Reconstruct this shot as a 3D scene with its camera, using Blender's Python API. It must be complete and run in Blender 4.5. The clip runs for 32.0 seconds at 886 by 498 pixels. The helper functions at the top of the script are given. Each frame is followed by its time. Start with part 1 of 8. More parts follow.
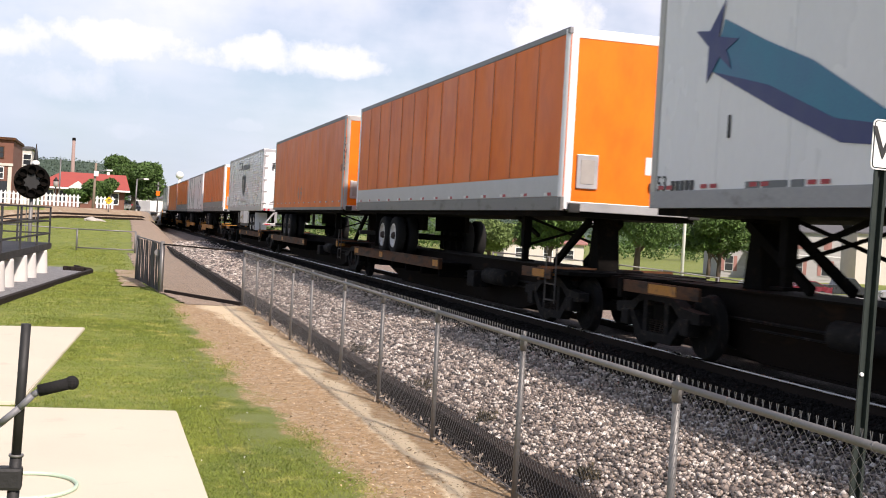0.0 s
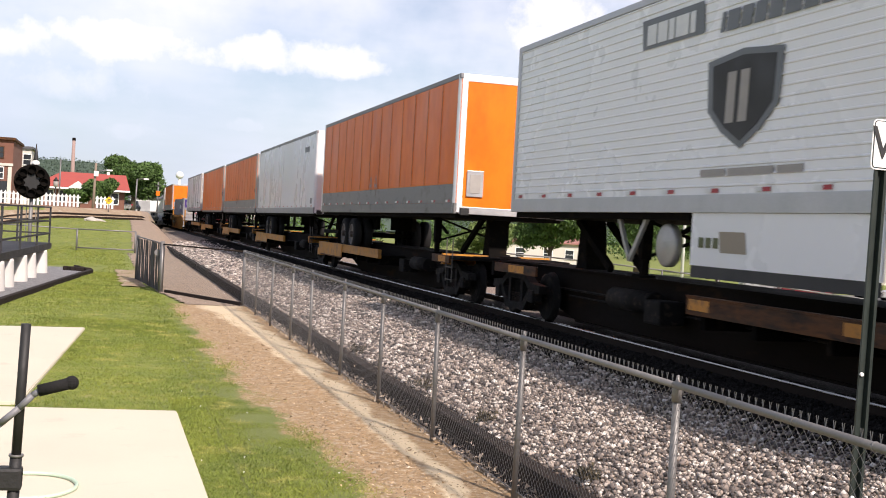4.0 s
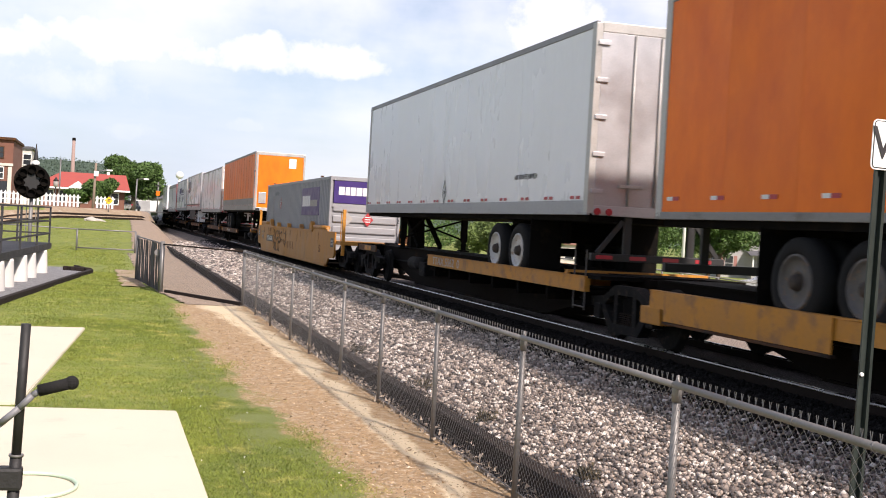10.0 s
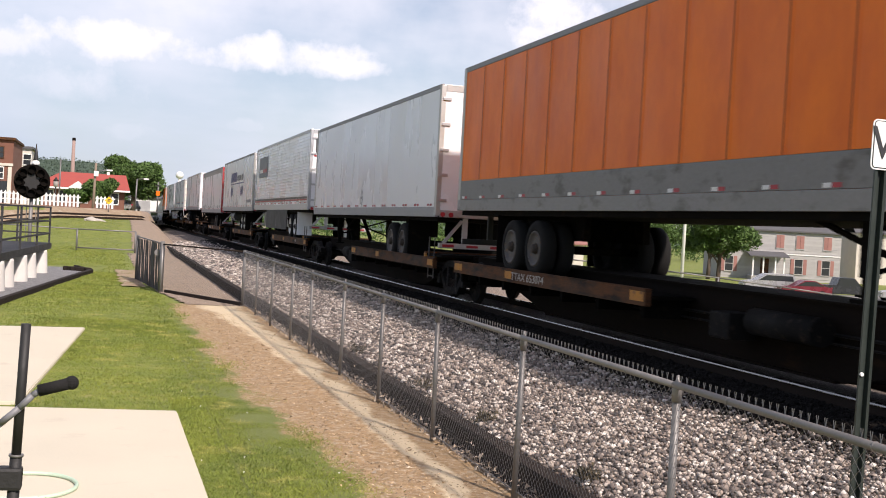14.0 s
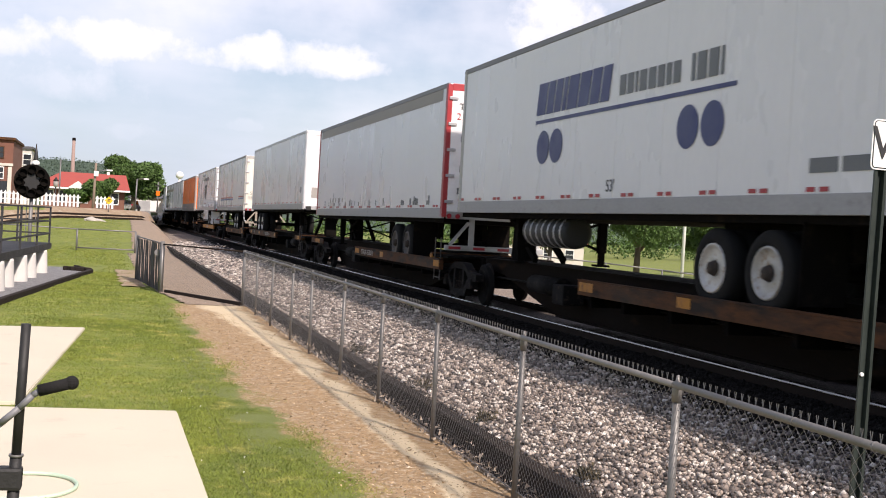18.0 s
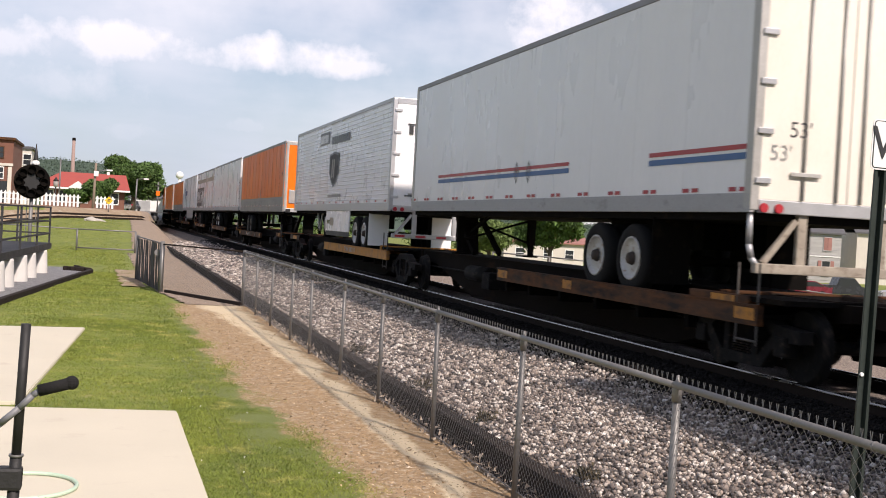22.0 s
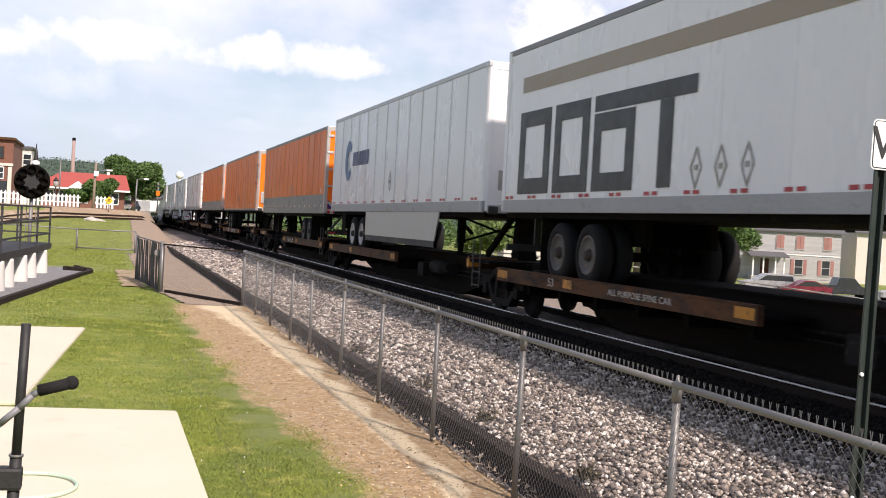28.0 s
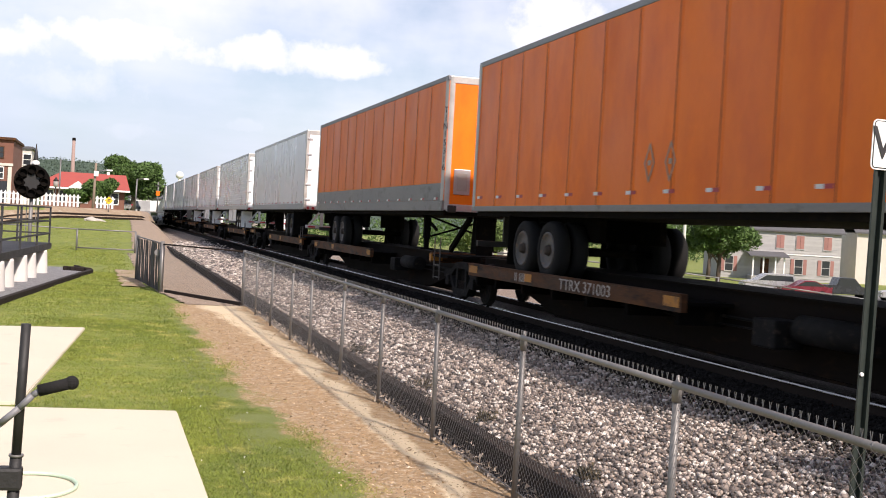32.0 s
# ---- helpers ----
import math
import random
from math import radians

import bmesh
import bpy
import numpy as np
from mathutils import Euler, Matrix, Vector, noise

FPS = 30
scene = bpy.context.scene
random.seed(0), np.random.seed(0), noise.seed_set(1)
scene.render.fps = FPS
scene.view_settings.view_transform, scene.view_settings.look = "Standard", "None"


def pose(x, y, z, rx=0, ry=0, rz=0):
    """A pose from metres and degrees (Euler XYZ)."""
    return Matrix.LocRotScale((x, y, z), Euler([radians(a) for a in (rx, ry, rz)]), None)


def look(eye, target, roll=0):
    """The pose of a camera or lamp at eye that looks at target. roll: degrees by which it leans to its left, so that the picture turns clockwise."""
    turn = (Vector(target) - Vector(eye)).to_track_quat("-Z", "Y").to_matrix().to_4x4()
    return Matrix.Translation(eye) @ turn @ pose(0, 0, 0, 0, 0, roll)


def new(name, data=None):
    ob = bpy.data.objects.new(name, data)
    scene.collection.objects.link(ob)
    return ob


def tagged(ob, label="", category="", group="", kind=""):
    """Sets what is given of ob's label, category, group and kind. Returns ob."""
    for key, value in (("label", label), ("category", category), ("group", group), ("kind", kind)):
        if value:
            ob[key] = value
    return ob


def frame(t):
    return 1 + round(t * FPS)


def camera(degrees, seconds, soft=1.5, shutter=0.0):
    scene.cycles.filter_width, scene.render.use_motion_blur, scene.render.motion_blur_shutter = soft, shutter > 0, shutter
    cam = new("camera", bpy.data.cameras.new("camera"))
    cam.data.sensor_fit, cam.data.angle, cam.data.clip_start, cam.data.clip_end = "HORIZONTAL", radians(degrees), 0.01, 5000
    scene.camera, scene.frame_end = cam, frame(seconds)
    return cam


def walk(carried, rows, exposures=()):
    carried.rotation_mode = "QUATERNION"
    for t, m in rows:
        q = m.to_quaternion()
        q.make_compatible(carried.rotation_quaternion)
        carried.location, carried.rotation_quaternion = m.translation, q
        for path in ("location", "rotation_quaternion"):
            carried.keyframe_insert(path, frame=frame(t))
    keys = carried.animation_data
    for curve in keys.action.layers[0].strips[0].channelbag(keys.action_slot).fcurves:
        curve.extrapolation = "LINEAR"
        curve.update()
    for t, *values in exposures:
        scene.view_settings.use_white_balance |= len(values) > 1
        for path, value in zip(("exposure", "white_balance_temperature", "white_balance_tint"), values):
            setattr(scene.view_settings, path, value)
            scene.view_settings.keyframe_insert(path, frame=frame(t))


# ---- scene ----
cam = camera(42.1, 32.0, soft=1.0, shutter=0.15)
CAM_Z = 2.2           # eye over the lawn
RAIL = 0.65           # rail tops over the lawn
XC = 8.49             # track centre line, to the right of the eye
SPEED = 13.03         # the train, m/s, towards the viewer
_f = Vector((0.28139295, 0.95942879, -0.01773162))
walk(cam, [(t, look((0, 0, CAM_Z), Vector((0, 0, CAM_Z)) + _f * 10, 3.189)) for t in (0, 32)],
     exposures=[(t, e, 6880, 20) for t, e in ((0, 0.24), (2, 0.28), (6, 0.28), (9, 0.32), (10, 0.36), (11, 0.22), (12, 0.0), (13, -0.08), (14, 0.15), (17, 0.2), (19, 0.2), (20, 0.08), (21, 0.04), (23, 0.05), (24, 0.02), (25, 0.18), (28, 0.28), (30, 0.22), (32, 0.3))])

# ---- world and sun ----
SUN_DIR = Vector((0.226, -0.695, 0.68)).normalized()
sun = new("sun", bpy.data.lights.new("sun", "SUN"))
sun.data.energy, sun.data.angle, sun.data.color = 5.0, radians(3.0), (1.0, 0.95, 0.87)
sun.matrix_world = look(SUN_DIR * 60, (0, 0, 0))


def make_world():
    w = bpy.data.worlds.new("sky")
    scene.world = w
    w.use_nodes = True
    nt = w.node_tree
    nt.nodes.clear()
    N, L = nt.nodes.new, nt.links.new
    out, bg = N("ShaderNodeOutputWorld"), N("ShaderNodeBackground")
    sky = N("ShaderNodeTexSky")
    sky.sky_type, sky.sun_disc = "NISHITA", False
    sky.sun_elevation, sky.sun_rotation = math.asin(SUN_DIR.z), radians(162)
    sky.air_density, sky.dust_density, sky.ozone_density = 1.1, 0.8, 3.0
    bg.inputs["Strength"].default_value = 0.105
    co = N("ShaderNodeTexCoord")
    sep = N("ShaderNodeSeparateXYZ")
    L(co.outputs["Generated"], sep.inputs[0])

    def m(op, a, b=None, clamp=False):
        n = N("ShaderNodeMath")
        n.operation, n.use_clamp = op, clamp
        for i, q in enumerate((a, b)):
            if q is None:
                continue
            if isinstance(q, (int, float)):
                n.inputs[i].default_value = q
            else:
                L(q, n.inputs[i])
        return n.outputs[0]
    den = m("ADD", m("MAXIMUM", sep.outputs[2], 0.0), 0.16)
    comb = N("ShaderNodeCombineXYZ")
    L(m("DIVIDE", sep.outputs[0], den), comb.inputs[0])
    L(m("DIVIDE", sep.outputs[1], den), comb.inputs[1])

    def nz(src, scale, detail, rough=0.55):
        n = N("ShaderNodeTexNoise")
        n.inputs["Scale"].default_value, n.inputs["Detail"].default_value, n.inputs["Roughness"].default_value = scale, detail, rough
        L(src, n.inputs["Vector"])
        return n.outputs["Fac"]
    wide, fine = nz(comb.outputs[0], 0.55, 7), nz(co.outputs["Generated"], 26, 6, 0.6)
    mid = nz(co.outputs["Generated"], 7, 5)
    # a thin veil of broken cloud all over the sky
    veil = m("MULTIPLY", m("SUBTRACT", m("ADD", m("MULTIPLY", wide, 0.7), m("MULTIPLY", mid, 0.5)), 0.44, True), 3.0, True)
    ahead = N("ShaderNodeVectorMath")
    ahead.operation = "DOT_PRODUCT"
    L(co.outputs["Generated"], ahead.inputs[0])
    ahead.inputs[1].default_value = (0.28, 0.96, 0.1)
    # the cloud lies ahead, the sky overhead and behind is clearer
    spread = m("ADD", m("MULTIPLY", m("ADD", ahead.outputs["Value"], 0.1, True), 0.62, True), 0.20)
    total = m("MULTIPLY", veil, spread)
    # the cumulus banks: way to the centre (x, y, z), half width, half height
    for (cx, cy, cz, hw, hh, amp) in CLOUDS:
        c = Vector((cx, cy, cz)).normalized()
        a = Vector((c.y, -c.x, 0)).normalized()
        b = a.cross(c)

        def dot(v):
            n = N("ShaderNodeVectorMath")
            n.operation = "DOT_PRODUCT"
            L(co.outputs["Generated"], n.inputs[0])
            n.inputs[1].default_value = v
            return n.outputs["Value"]
        u = m("DIVIDE", dot(a), hw)
        v = m("DIVIDE", dot(b), hh)
        r2 = m("ADD", m("MULTIPLY", u, u), m("MULTIPLY", v, v))
        edge = m("ADD", m("SUBTRACT", 1.0, r2), m("MULTIPLY", m("SUBTRACT", m("ADD", m("MULTIPLY", fine, 0.65), m("MULTIPLY", mid, 0.35)), 0.5), 3.6))
        front = m("GREATER_THAN", dot(c), 0.5)
        mask = m("MULTIPLY", m("MULTIPLY", m("MULTIPLY", edge, 1.0, True), front), amp)
        total = m("MAXIMUM", total, mask)
    mix = N("ShaderNodeMix")
    mix.data_type = "RGBA"
    L(total, mix.inputs["Factor"])
    L(sky.outputs[0], mix.inputs[6])
    mix.inputs[7].default_value = (10.4, 10.6, 11.2, 1)
    # grey-blue cloud low over the horizon ahead
    low = m("MULTIPLY", m("SUBTRACT", 1.0, m("MULTIPLY", m("SUBTRACT", sep.outputs[2], 0.05), 6.5, True)), m("ADD", m("MULTIPLY", mid, 0.9), 0.30, True), True)
    west = m("ADD", m("MULTIPLY", m("SUBTRACT", 0.34, sep.outputs[0]), 3.0, True), 0.15, True)
    mx2 = N("ShaderNodeMix")
    mx2.data_type = "RGBA"
    L(m("MULTIPLY", low, m("MULTIPLY", west, 0.85)), mx2.inputs["Factor"])
    L(mix.outputs[2], mx2.inputs[6])
    mx2.inputs[7].default_value = (3.9, 5.3, 7.0, 1)
    L(mx2.outputs[2], bg.inputs["Color"])
    L(bg.outputs[0], out.inputs[0])


CLOUDS = [(0.003, 1, 0.139, 0.125, 0.024, 1.0), (-0.075, 1, 0.134, 0.09, 0.02, 0.8), (0.036, 1, 0.15, 0.041, 0.013, 0.7), (-0.045, 1, 0.105, 0.095, 0.0286, 0.55),
          (0.142, 1, 0.142, 0.09, 0.0215, 1.0), (0.192, 1, 0.137, 0.05, 0.0115, 0.85), (0.022, 1, 0.067, 0.061, 0.0117, 0.5), (0.106, 1, 0.079, 0.035, 0.0104, 0.45),
          (0.385, 1, 0.198, 0.049, 0.0442, 0.8), (0.69, 1, 0.24, 0.115, 0.039, 1.0), (0.56, 1, 0.225, 0.068, 0.026, 0.7)]
make_world()

# ---- materials ----
MATS = {}


def surf(name, c1, c2=None, scale=3.0, rough=0.7, bump=0.15, metal=0.0, fine=40.0, c3=None, vary=0.0, stretch=(1, 1, 1), island=False, spot=(0.55, 0.7), spec=0.5):
    """Two-scale procedural surface: c1 to c2 by a broad noise and a fine grain, c3 in worn spots."""
    if name in MATS:
        return MATS[name]
    ma = bpy.data.materials.new(name)
    ma.use_nodes = True
    nt = ma.node_tree
    N, L = nt.nodes.new, nt.links.new
    b = nt.nodes["Principled BSDF"]
    b.inputs["Roughness"].default_value, b.inputs["Metallic"].default_value = rough, metal
    b.inputs["Specular IOR Level"].default_value = spec
    co, mp = N("ShaderNodeTexCoord"), N("ShaderNodeMapping")
    mp.inputs["Scale"].default_value = stretch
    L(co.outputs["Object"], mp.inputs["Vector"])
    oi = N("ShaderNodeObjectInfo")
    if vary > 0:
        add = N("ShaderNodeVectorMath")
        add.operation = "MULTIPLY_ADD"
        comb = N("ShaderNodeCombineXYZ")
        for i in range(3):
            L(oi.outputs["Random"], comb.inputs[i])
        L(comb.outputs[0], add.inputs[0])
        add.inputs[1].default_value = (37, 53, 71)
        L(mp.outputs[0], add.inputs[2])
        vec = add.outputs[0]
    else:
        vec = mp.outputs[0]

    def nz(s, d):
        n = N("ShaderNodeTexNoise")
        n.inputs["Scale"].default_value, n.inputs["Detail"].default_value, n.inputs["Roughness"].default_value = s, d, 0.6
        L(vec, n.inputs["Vector"])
        return n.outputs["Fac"]
    broad, grain = nz(scale, 4), nz(fine, 3)
    ramp = N("ShaderNodeValToRGB")
    ramp.color_ramp.elements[0].position, ramp.color_ramp.elements[1].position = 0.3, 0.7
    c2 = c2 or tuple(q * 0.85 for q in c1)
    ramp.color_ramp.elements[0].color, ramp.color_ramp.elements[1].color = (*c2, 1), (*c1, 1)
    mixf = N("ShaderNodeMath")
    mixf.operation = "MULTIPLY_ADD"
    L(grain, mixf.inputs[0])
    mixf.inputs[1].default_value = 0.35
    sc = N("ShaderNodeMath")
    sc.operation = "MULTIPLY"
    L(broad, sc.inputs[0])
    sc.inputs[1].default_value = 0.65
    L(sc.outputs[0], mixf.inputs[2])
    L(mixf.outputs[0], ramp.inputs[0])
    col = ramp.outputs[0]
    if c3:
        r3 = N("ShaderNodeValToRGB")
        r3.color_ramp.elements[0].position, r3.color_ramp.elements[1].position = spot
        L(nz(scale * 2.3, 6), r3.inputs[0])
        mx = N("ShaderNodeMix")
        mx.data_type = "RGBA"
        L(r3.outputs[0], mx.inputs["Factor"])
        L(col, mx.inputs[6])
        mx.inputs[7].default_value = (*c3, 1)
        col = mx.outputs[2]
    if vary > 0 or island:
        hs = N("ShaderNodeHueSaturation")
        mr = N("ShaderNodeMapRange")
        if island:
            ge = N("ShaderNodeNewGeometry")
            L(ge.outputs["Random Per Island"], mr.inputs[0])
        else:
            L(oi.outputs["Random"], mr.inputs[0])
        k = max(vary, 0.01)
        mr.inputs[3].default_value, mr.inputs[4].default_value = 1 - k, 1 + k
        L(mr.outputs[0], hs.inputs["Value"])
        L(col, hs.inputs["Color"])
        col = hs.outputs[0]
    L(col, b.inputs["Base Color"])
    rr = N("ShaderNodeMapRange")
    L(broad, rr.inputs[0])
    rr.inputs[1].default_value, rr.inputs[2].default_value = 0.3, 0.7
    rr.inputs[3].default_value, rr.inputs[4].default_value = max(rough - 0.1, 0.02), min(rough + 0.1, 1)
    L(rr.outputs[0], b.inputs["Roughness"])
    if bump > 0:
        bp = N("ShaderNodeBump")
        bp.inputs["Strength"].default_value, bp.inputs["Distance"].default_value = bump, 0.02
        L(grain, bp.inputs["Height"])
        L(bp.outputs[0], b.inputs["Normal"])
    MATS[name] = ma
    return ma


M_ORANGE = surf("orange_paint", (0.90, 0.205, 0.012), (0.82, 0.175, 0.010), 0.7, 0.45, spec=0.2, bump=0.03, fine=14, c3=(0.66, 0.115, 0.012), vary=0.05, spot=(0.40, 0.85), stretch=(1, 1, 0.55))
M_WHITE = surf("white_paint", (0.80, 0.80, 0.81), (0.72, 0.72, 0.735), 0.6, 0.30, 0.02, fine=12, c3=(0.60, 0.595, 0.58), vary=0.012, spot=(0.66, 0.95), stretch=(1, 1, 0.45))
M_REEFER = surf("bright_white_panel", (0.86, 0.86, 0.87), (0.835, 0.835, 0.845), 0.6, 0.28, 0.02, fine=12, vary=0.03)
M_BAND = surf("grey_scuff_band", (0.235, 0.23, 0.225), (0.165, 0.158, 0.15), 1.6, 0.5, 0.06, fine=25, c3=(0.11, 0.10, 0.09), vary=0.12, metal=0.2, stretch=(1, 0.5, 1))
M_RAILALU = surf("dull_aluminium", (0.52, 0.52, 0.53), (0.38, 0.38, 0.39), 2.0, 0.42, 0.05, metal=0.45, vary=0.08)
M_GREYROOF = surf("dark_grey_rail", (0.24, 0.24, 0.25), (0.16, 0.16, 0.17), 2.0, 0.5, 0.05, vary=0.1)
M_POST = surf("galvanised_post", (0.50, 0.485, 0.46), (0.34, 0.325, 0.30), 2.5, 0.45, 0.05, metal=0.3, vary=0.08)
M_BLACK = surf("black_steel", (0.022, 0.021, 0.02), (0.012, 0.012, 0.012), 3, 0.62, 0.1)
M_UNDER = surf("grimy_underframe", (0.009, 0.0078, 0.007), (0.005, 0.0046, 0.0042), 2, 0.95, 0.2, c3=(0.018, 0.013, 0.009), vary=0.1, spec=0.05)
M_RUBBER = surf("tyre_rubber", (0.018, 0.0175, 0.017), (0.011, 0.011, 0.011), 5, 0.9, 0.2, vary=0.1, spec=0.2)
M_RIM = surf("painted_rim", (0.62, 0.62, 0.60), (0.42, 0.40, 0.37), 6, 0.45, 0.05, c3=(0.32, 0.22, 0.14), metal=0.2, vary=0.2)
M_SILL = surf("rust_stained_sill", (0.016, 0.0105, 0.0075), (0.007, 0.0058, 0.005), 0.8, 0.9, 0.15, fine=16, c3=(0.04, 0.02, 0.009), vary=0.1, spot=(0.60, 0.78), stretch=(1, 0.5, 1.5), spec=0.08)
M_LADDER = surf("worn_ladder_iron", (0.10, 0.09, 0.08), (0.05, 0.042, 0.036), 6, 0.7, 0.1, vary=0.2)
M_STENCIL = surf("worn_white_stencil", (0.60, 0.57, 0.52), (0.36, 0.31, 0.26), 7, 0.7, 0.05, fine=30, vary=0.1)
M_YELLOW = surf("railcar_yellow", (0.56, 0.235, 0.02), (0.40, 0.165, 0.02), 1.6, 0.6, 0.1, fine=20, c3=(0.22, 0.10, 0.04), vary=0.08, spot=(0.5, 0.72))
M_BROWN = surf("railcar_brown", (0.155, 0.058, 0.019), (0.045, 0.024, 0.014), 1.1, 0.7, 0.15, fine=14, c3=(0.024, 0.017, 0.013), vary=0.12, spot=(0.46, 0.66), stretch=(1, 0.6, 2.5), spec=0.2)
M_WELL = surf("well_yellow", (0.47, 0.20, 0.020), (0.32, 0.13, 0.017), 0.7, 0.55, 0.08, fine=12, c3=(0.20, 0.085, 0.025), spot=(0.54, 0.78), stretch=(1, 1, 0.6))
M_CONT = surf("container_grey", (0.30, 0.30, 0.31), (0.24, 0.24, 0.25), 0.8, 0.5, 0.04, fine=14, c3=(0.2, 0.18, 0.16), spot=(0.62, 0.85))
M_STEELBARE = surf("polished_rail", (0.34, 0.33, 0.315), (0.26, 0.255, 0.24), 4, 0.24, 0.0, metal=1.0)
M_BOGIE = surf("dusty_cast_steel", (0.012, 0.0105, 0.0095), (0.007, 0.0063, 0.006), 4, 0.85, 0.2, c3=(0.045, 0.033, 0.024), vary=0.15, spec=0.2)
M_RUST = surf("rusty_rail", (0.035, 0.024, 0.018), (0.02, 0.014, 0.011), 4, 0.9, 0.2, spec=0.15)
M_LOWRAIL = surf("scuffed_grey_rail", (0.37, 0.37, 0.38), (0.27, 0.27, 0.28), 1.8, 0.5, 0.05, fine=25, c3=(0.17, 0.165, 0.16), metal=0.2, vary=0.1, spot=(0.58, 0.8), stretch=(1, 0.5, 1))
M_SEAMO = surf("grimy_orange_seam", (0.33, 0.062, 0.012), (0.22, 0.045, 0.012), 3, 0.6, 0.03, vary=0.15, spec=0.2)
M_PATCH = surf("faded_yellow_patch", (0.62, 0.255, 0.018), (0.36, 0.14, 0.02), 3, 0.6, 0.1, vary=0.15, c3=(0.12, 0.06, 0.025), spot=(0.52, 0.70))
M_SEAM = surf("grey_seam", (0.47, 0.47, 0.48), (0.38, 0.38, 0.39), 3, 0.5, 0.03, vary=0.1)
M_TAPE_R = surf("red_reflector", (0.45, 0.02, 0.03), (0.3, 0.02, 0.03), 8, 0.4, 0.02)
M_TAPE_W = surf("white_reflector", (0.75, 0.75, 0.73), (0.6, 0.6, 0.6), 8, 0.4, 0.02)
M_NAVY = surf("navy_print", (0.03, 0.04, 0.16), (0.025, 0.035, 0.13), 3, 0.45, 0.02)
M_PURPLE = surf("purple_print", (0.045, 0.018, 0.15), (0.036, 0.015, 0.12), 3, 0.45, 0.02)
M_TEAL = surf("teal_print", (0.03, 0.22, 0.33), (0.02, 0.12, 0.25), 0.8, 0.45, 0.02)
M_BLUE = surf("blue_print", (0.03, 0.12, 0.30), (0.03, 0.09, 0.24), 3, 0.45, 0.02)
M_INK = surf("black_print", (0.035, 0.036, 0.038), (0.025, 0.025, 0.027), 5, 0.5, 0.02)
M_GREYINK = surf("grey_print", (0.16, 0.17, 0.18), (0.12, 0.13, 0.14), 5, 0.5, 0.02)
M_TAN = surf("tan_print", (0.33, 0.27, 0.20), (0.29, 0.24, 0.18), 3, 0.5, 0.02)
M_RED = surf("red_print", (0.42, 0.035, 0.04), (0.34, 0.03, 0.035), 3, 0.45, 0.02)
M_FADED = surf("faded_grey_mark", (0.38, 0.35, 0.32), (0.30, 0.28, 0.26), 6, 0.6, 0.03)
M_SKIRT_D = surf("charcoal_skirt", (0.034, 0.035, 0.036), (0.026, 0.026, 0.027), 2, 0.65, 0.04)

# ---- mesh tools ----
SHARED = {}


def box(bm, x0, x1, y0, y1, z0, z1, bevel=0.0):
    v = [bm.verts.new(p) for p in ((x0, y0, z0), (x1, y0, z0), (x1, y1, z0), (x0, y1, z0), (x0, y0, z1), (x1, y0, z1), (x1, y1, z1), (x0, y1, z1))]
    f = [bm.faces.new([v[i] for i in q]) for q in ((3, 2, 1, 0), (4, 5, 6, 7), (0, 1, 5, 4), (1, 2, 6, 5), (2, 3, 7, 6), (3, 0, 4, 7))]
    if bevel > 0:
        es = {e for q in f for e in q.edges}
        bmesh.ops.bevel(bm, geom=list(es), offset=bevel, segments=2, affect="EDGES", profile=0.6)
    return bm


def rod(bm, p, q, r, n=8, r2=None, caps=True):
    p, q = Vector(p), Vector(q)
    d = (q - p).normalized()
    a = d.orthogonal().normalized()
    b = d.cross(a)
    r2 = r if r2 is None else r2
    A = [bm.verts.new(p + (a * math.cos(2 * math.pi * i / n) + b * math.sin(2 * math.pi * i / n)) * r) for i in range(n)]
    B = [bm.verts.new(q + (a * math.cos(2 * math.pi * i / n) + b * math.sin(2 * math.pi * i / n)) * r2) for i in range(n)]
    for i in range(n):
        f = bm.faces.new((A[i], A[(i + 1) % n], B[(i + 1) % n], B[i]))
        f.smooth = n > 6
    if caps:
        bm.faces.new(A[::-1])
        bm.faces.new(B)
    return bm


def beam(bm, p, q, w, h):
    """A square bar from p to q, w wide and h high."""
    p, q = Vector(p), Vector(q)
    d = (q - p).normalized()
    s = d.cross(Vector((0, 0, 1)))
    s = s.normalized() if s.length > 1e-4 else Vector((1, 0, 0))
    u = s.cross(d)
    V = [bm.verts.new(e + s * i * w / 2 + u * j * h / 2) for e in (p, q) for i, j in ((-1, -1), (1, -1), (1, 1), (-1, 1))]
    for k in ((3, 2, 1, 0), (4, 5, 6, 7), (0, 1, 5, 4), (1, 2, 6, 5), (2, 3, 7, 6), (3, 0, 4, 7)):
        bm.faces.new([V[i] for i in k])
    return bm


def prism(bm, pts, axis, a, b):
    """A flat outline pushed along an axis from a to b; pts in the other two axes, in order."""
    def at(p, d):
        q = list(p)
        q.insert("xyz".index(axis), d)
        return q
    A = [bm.verts.new(at(p, a)) for p in pts]
    B = [bm.verts.new(at(p, b)) for p in pts]
    n = len(pts)
    bm.faces.new(A)
    bm.faces.new(B[::-1])
    for i in range(n):
        bm.faces.new((A[i], B[i], B[(i + 1) % n], A[(i + 1) % n]))
    bmesh.ops.recalc_face_normals(bm, faces=bm.faces)
    return bm


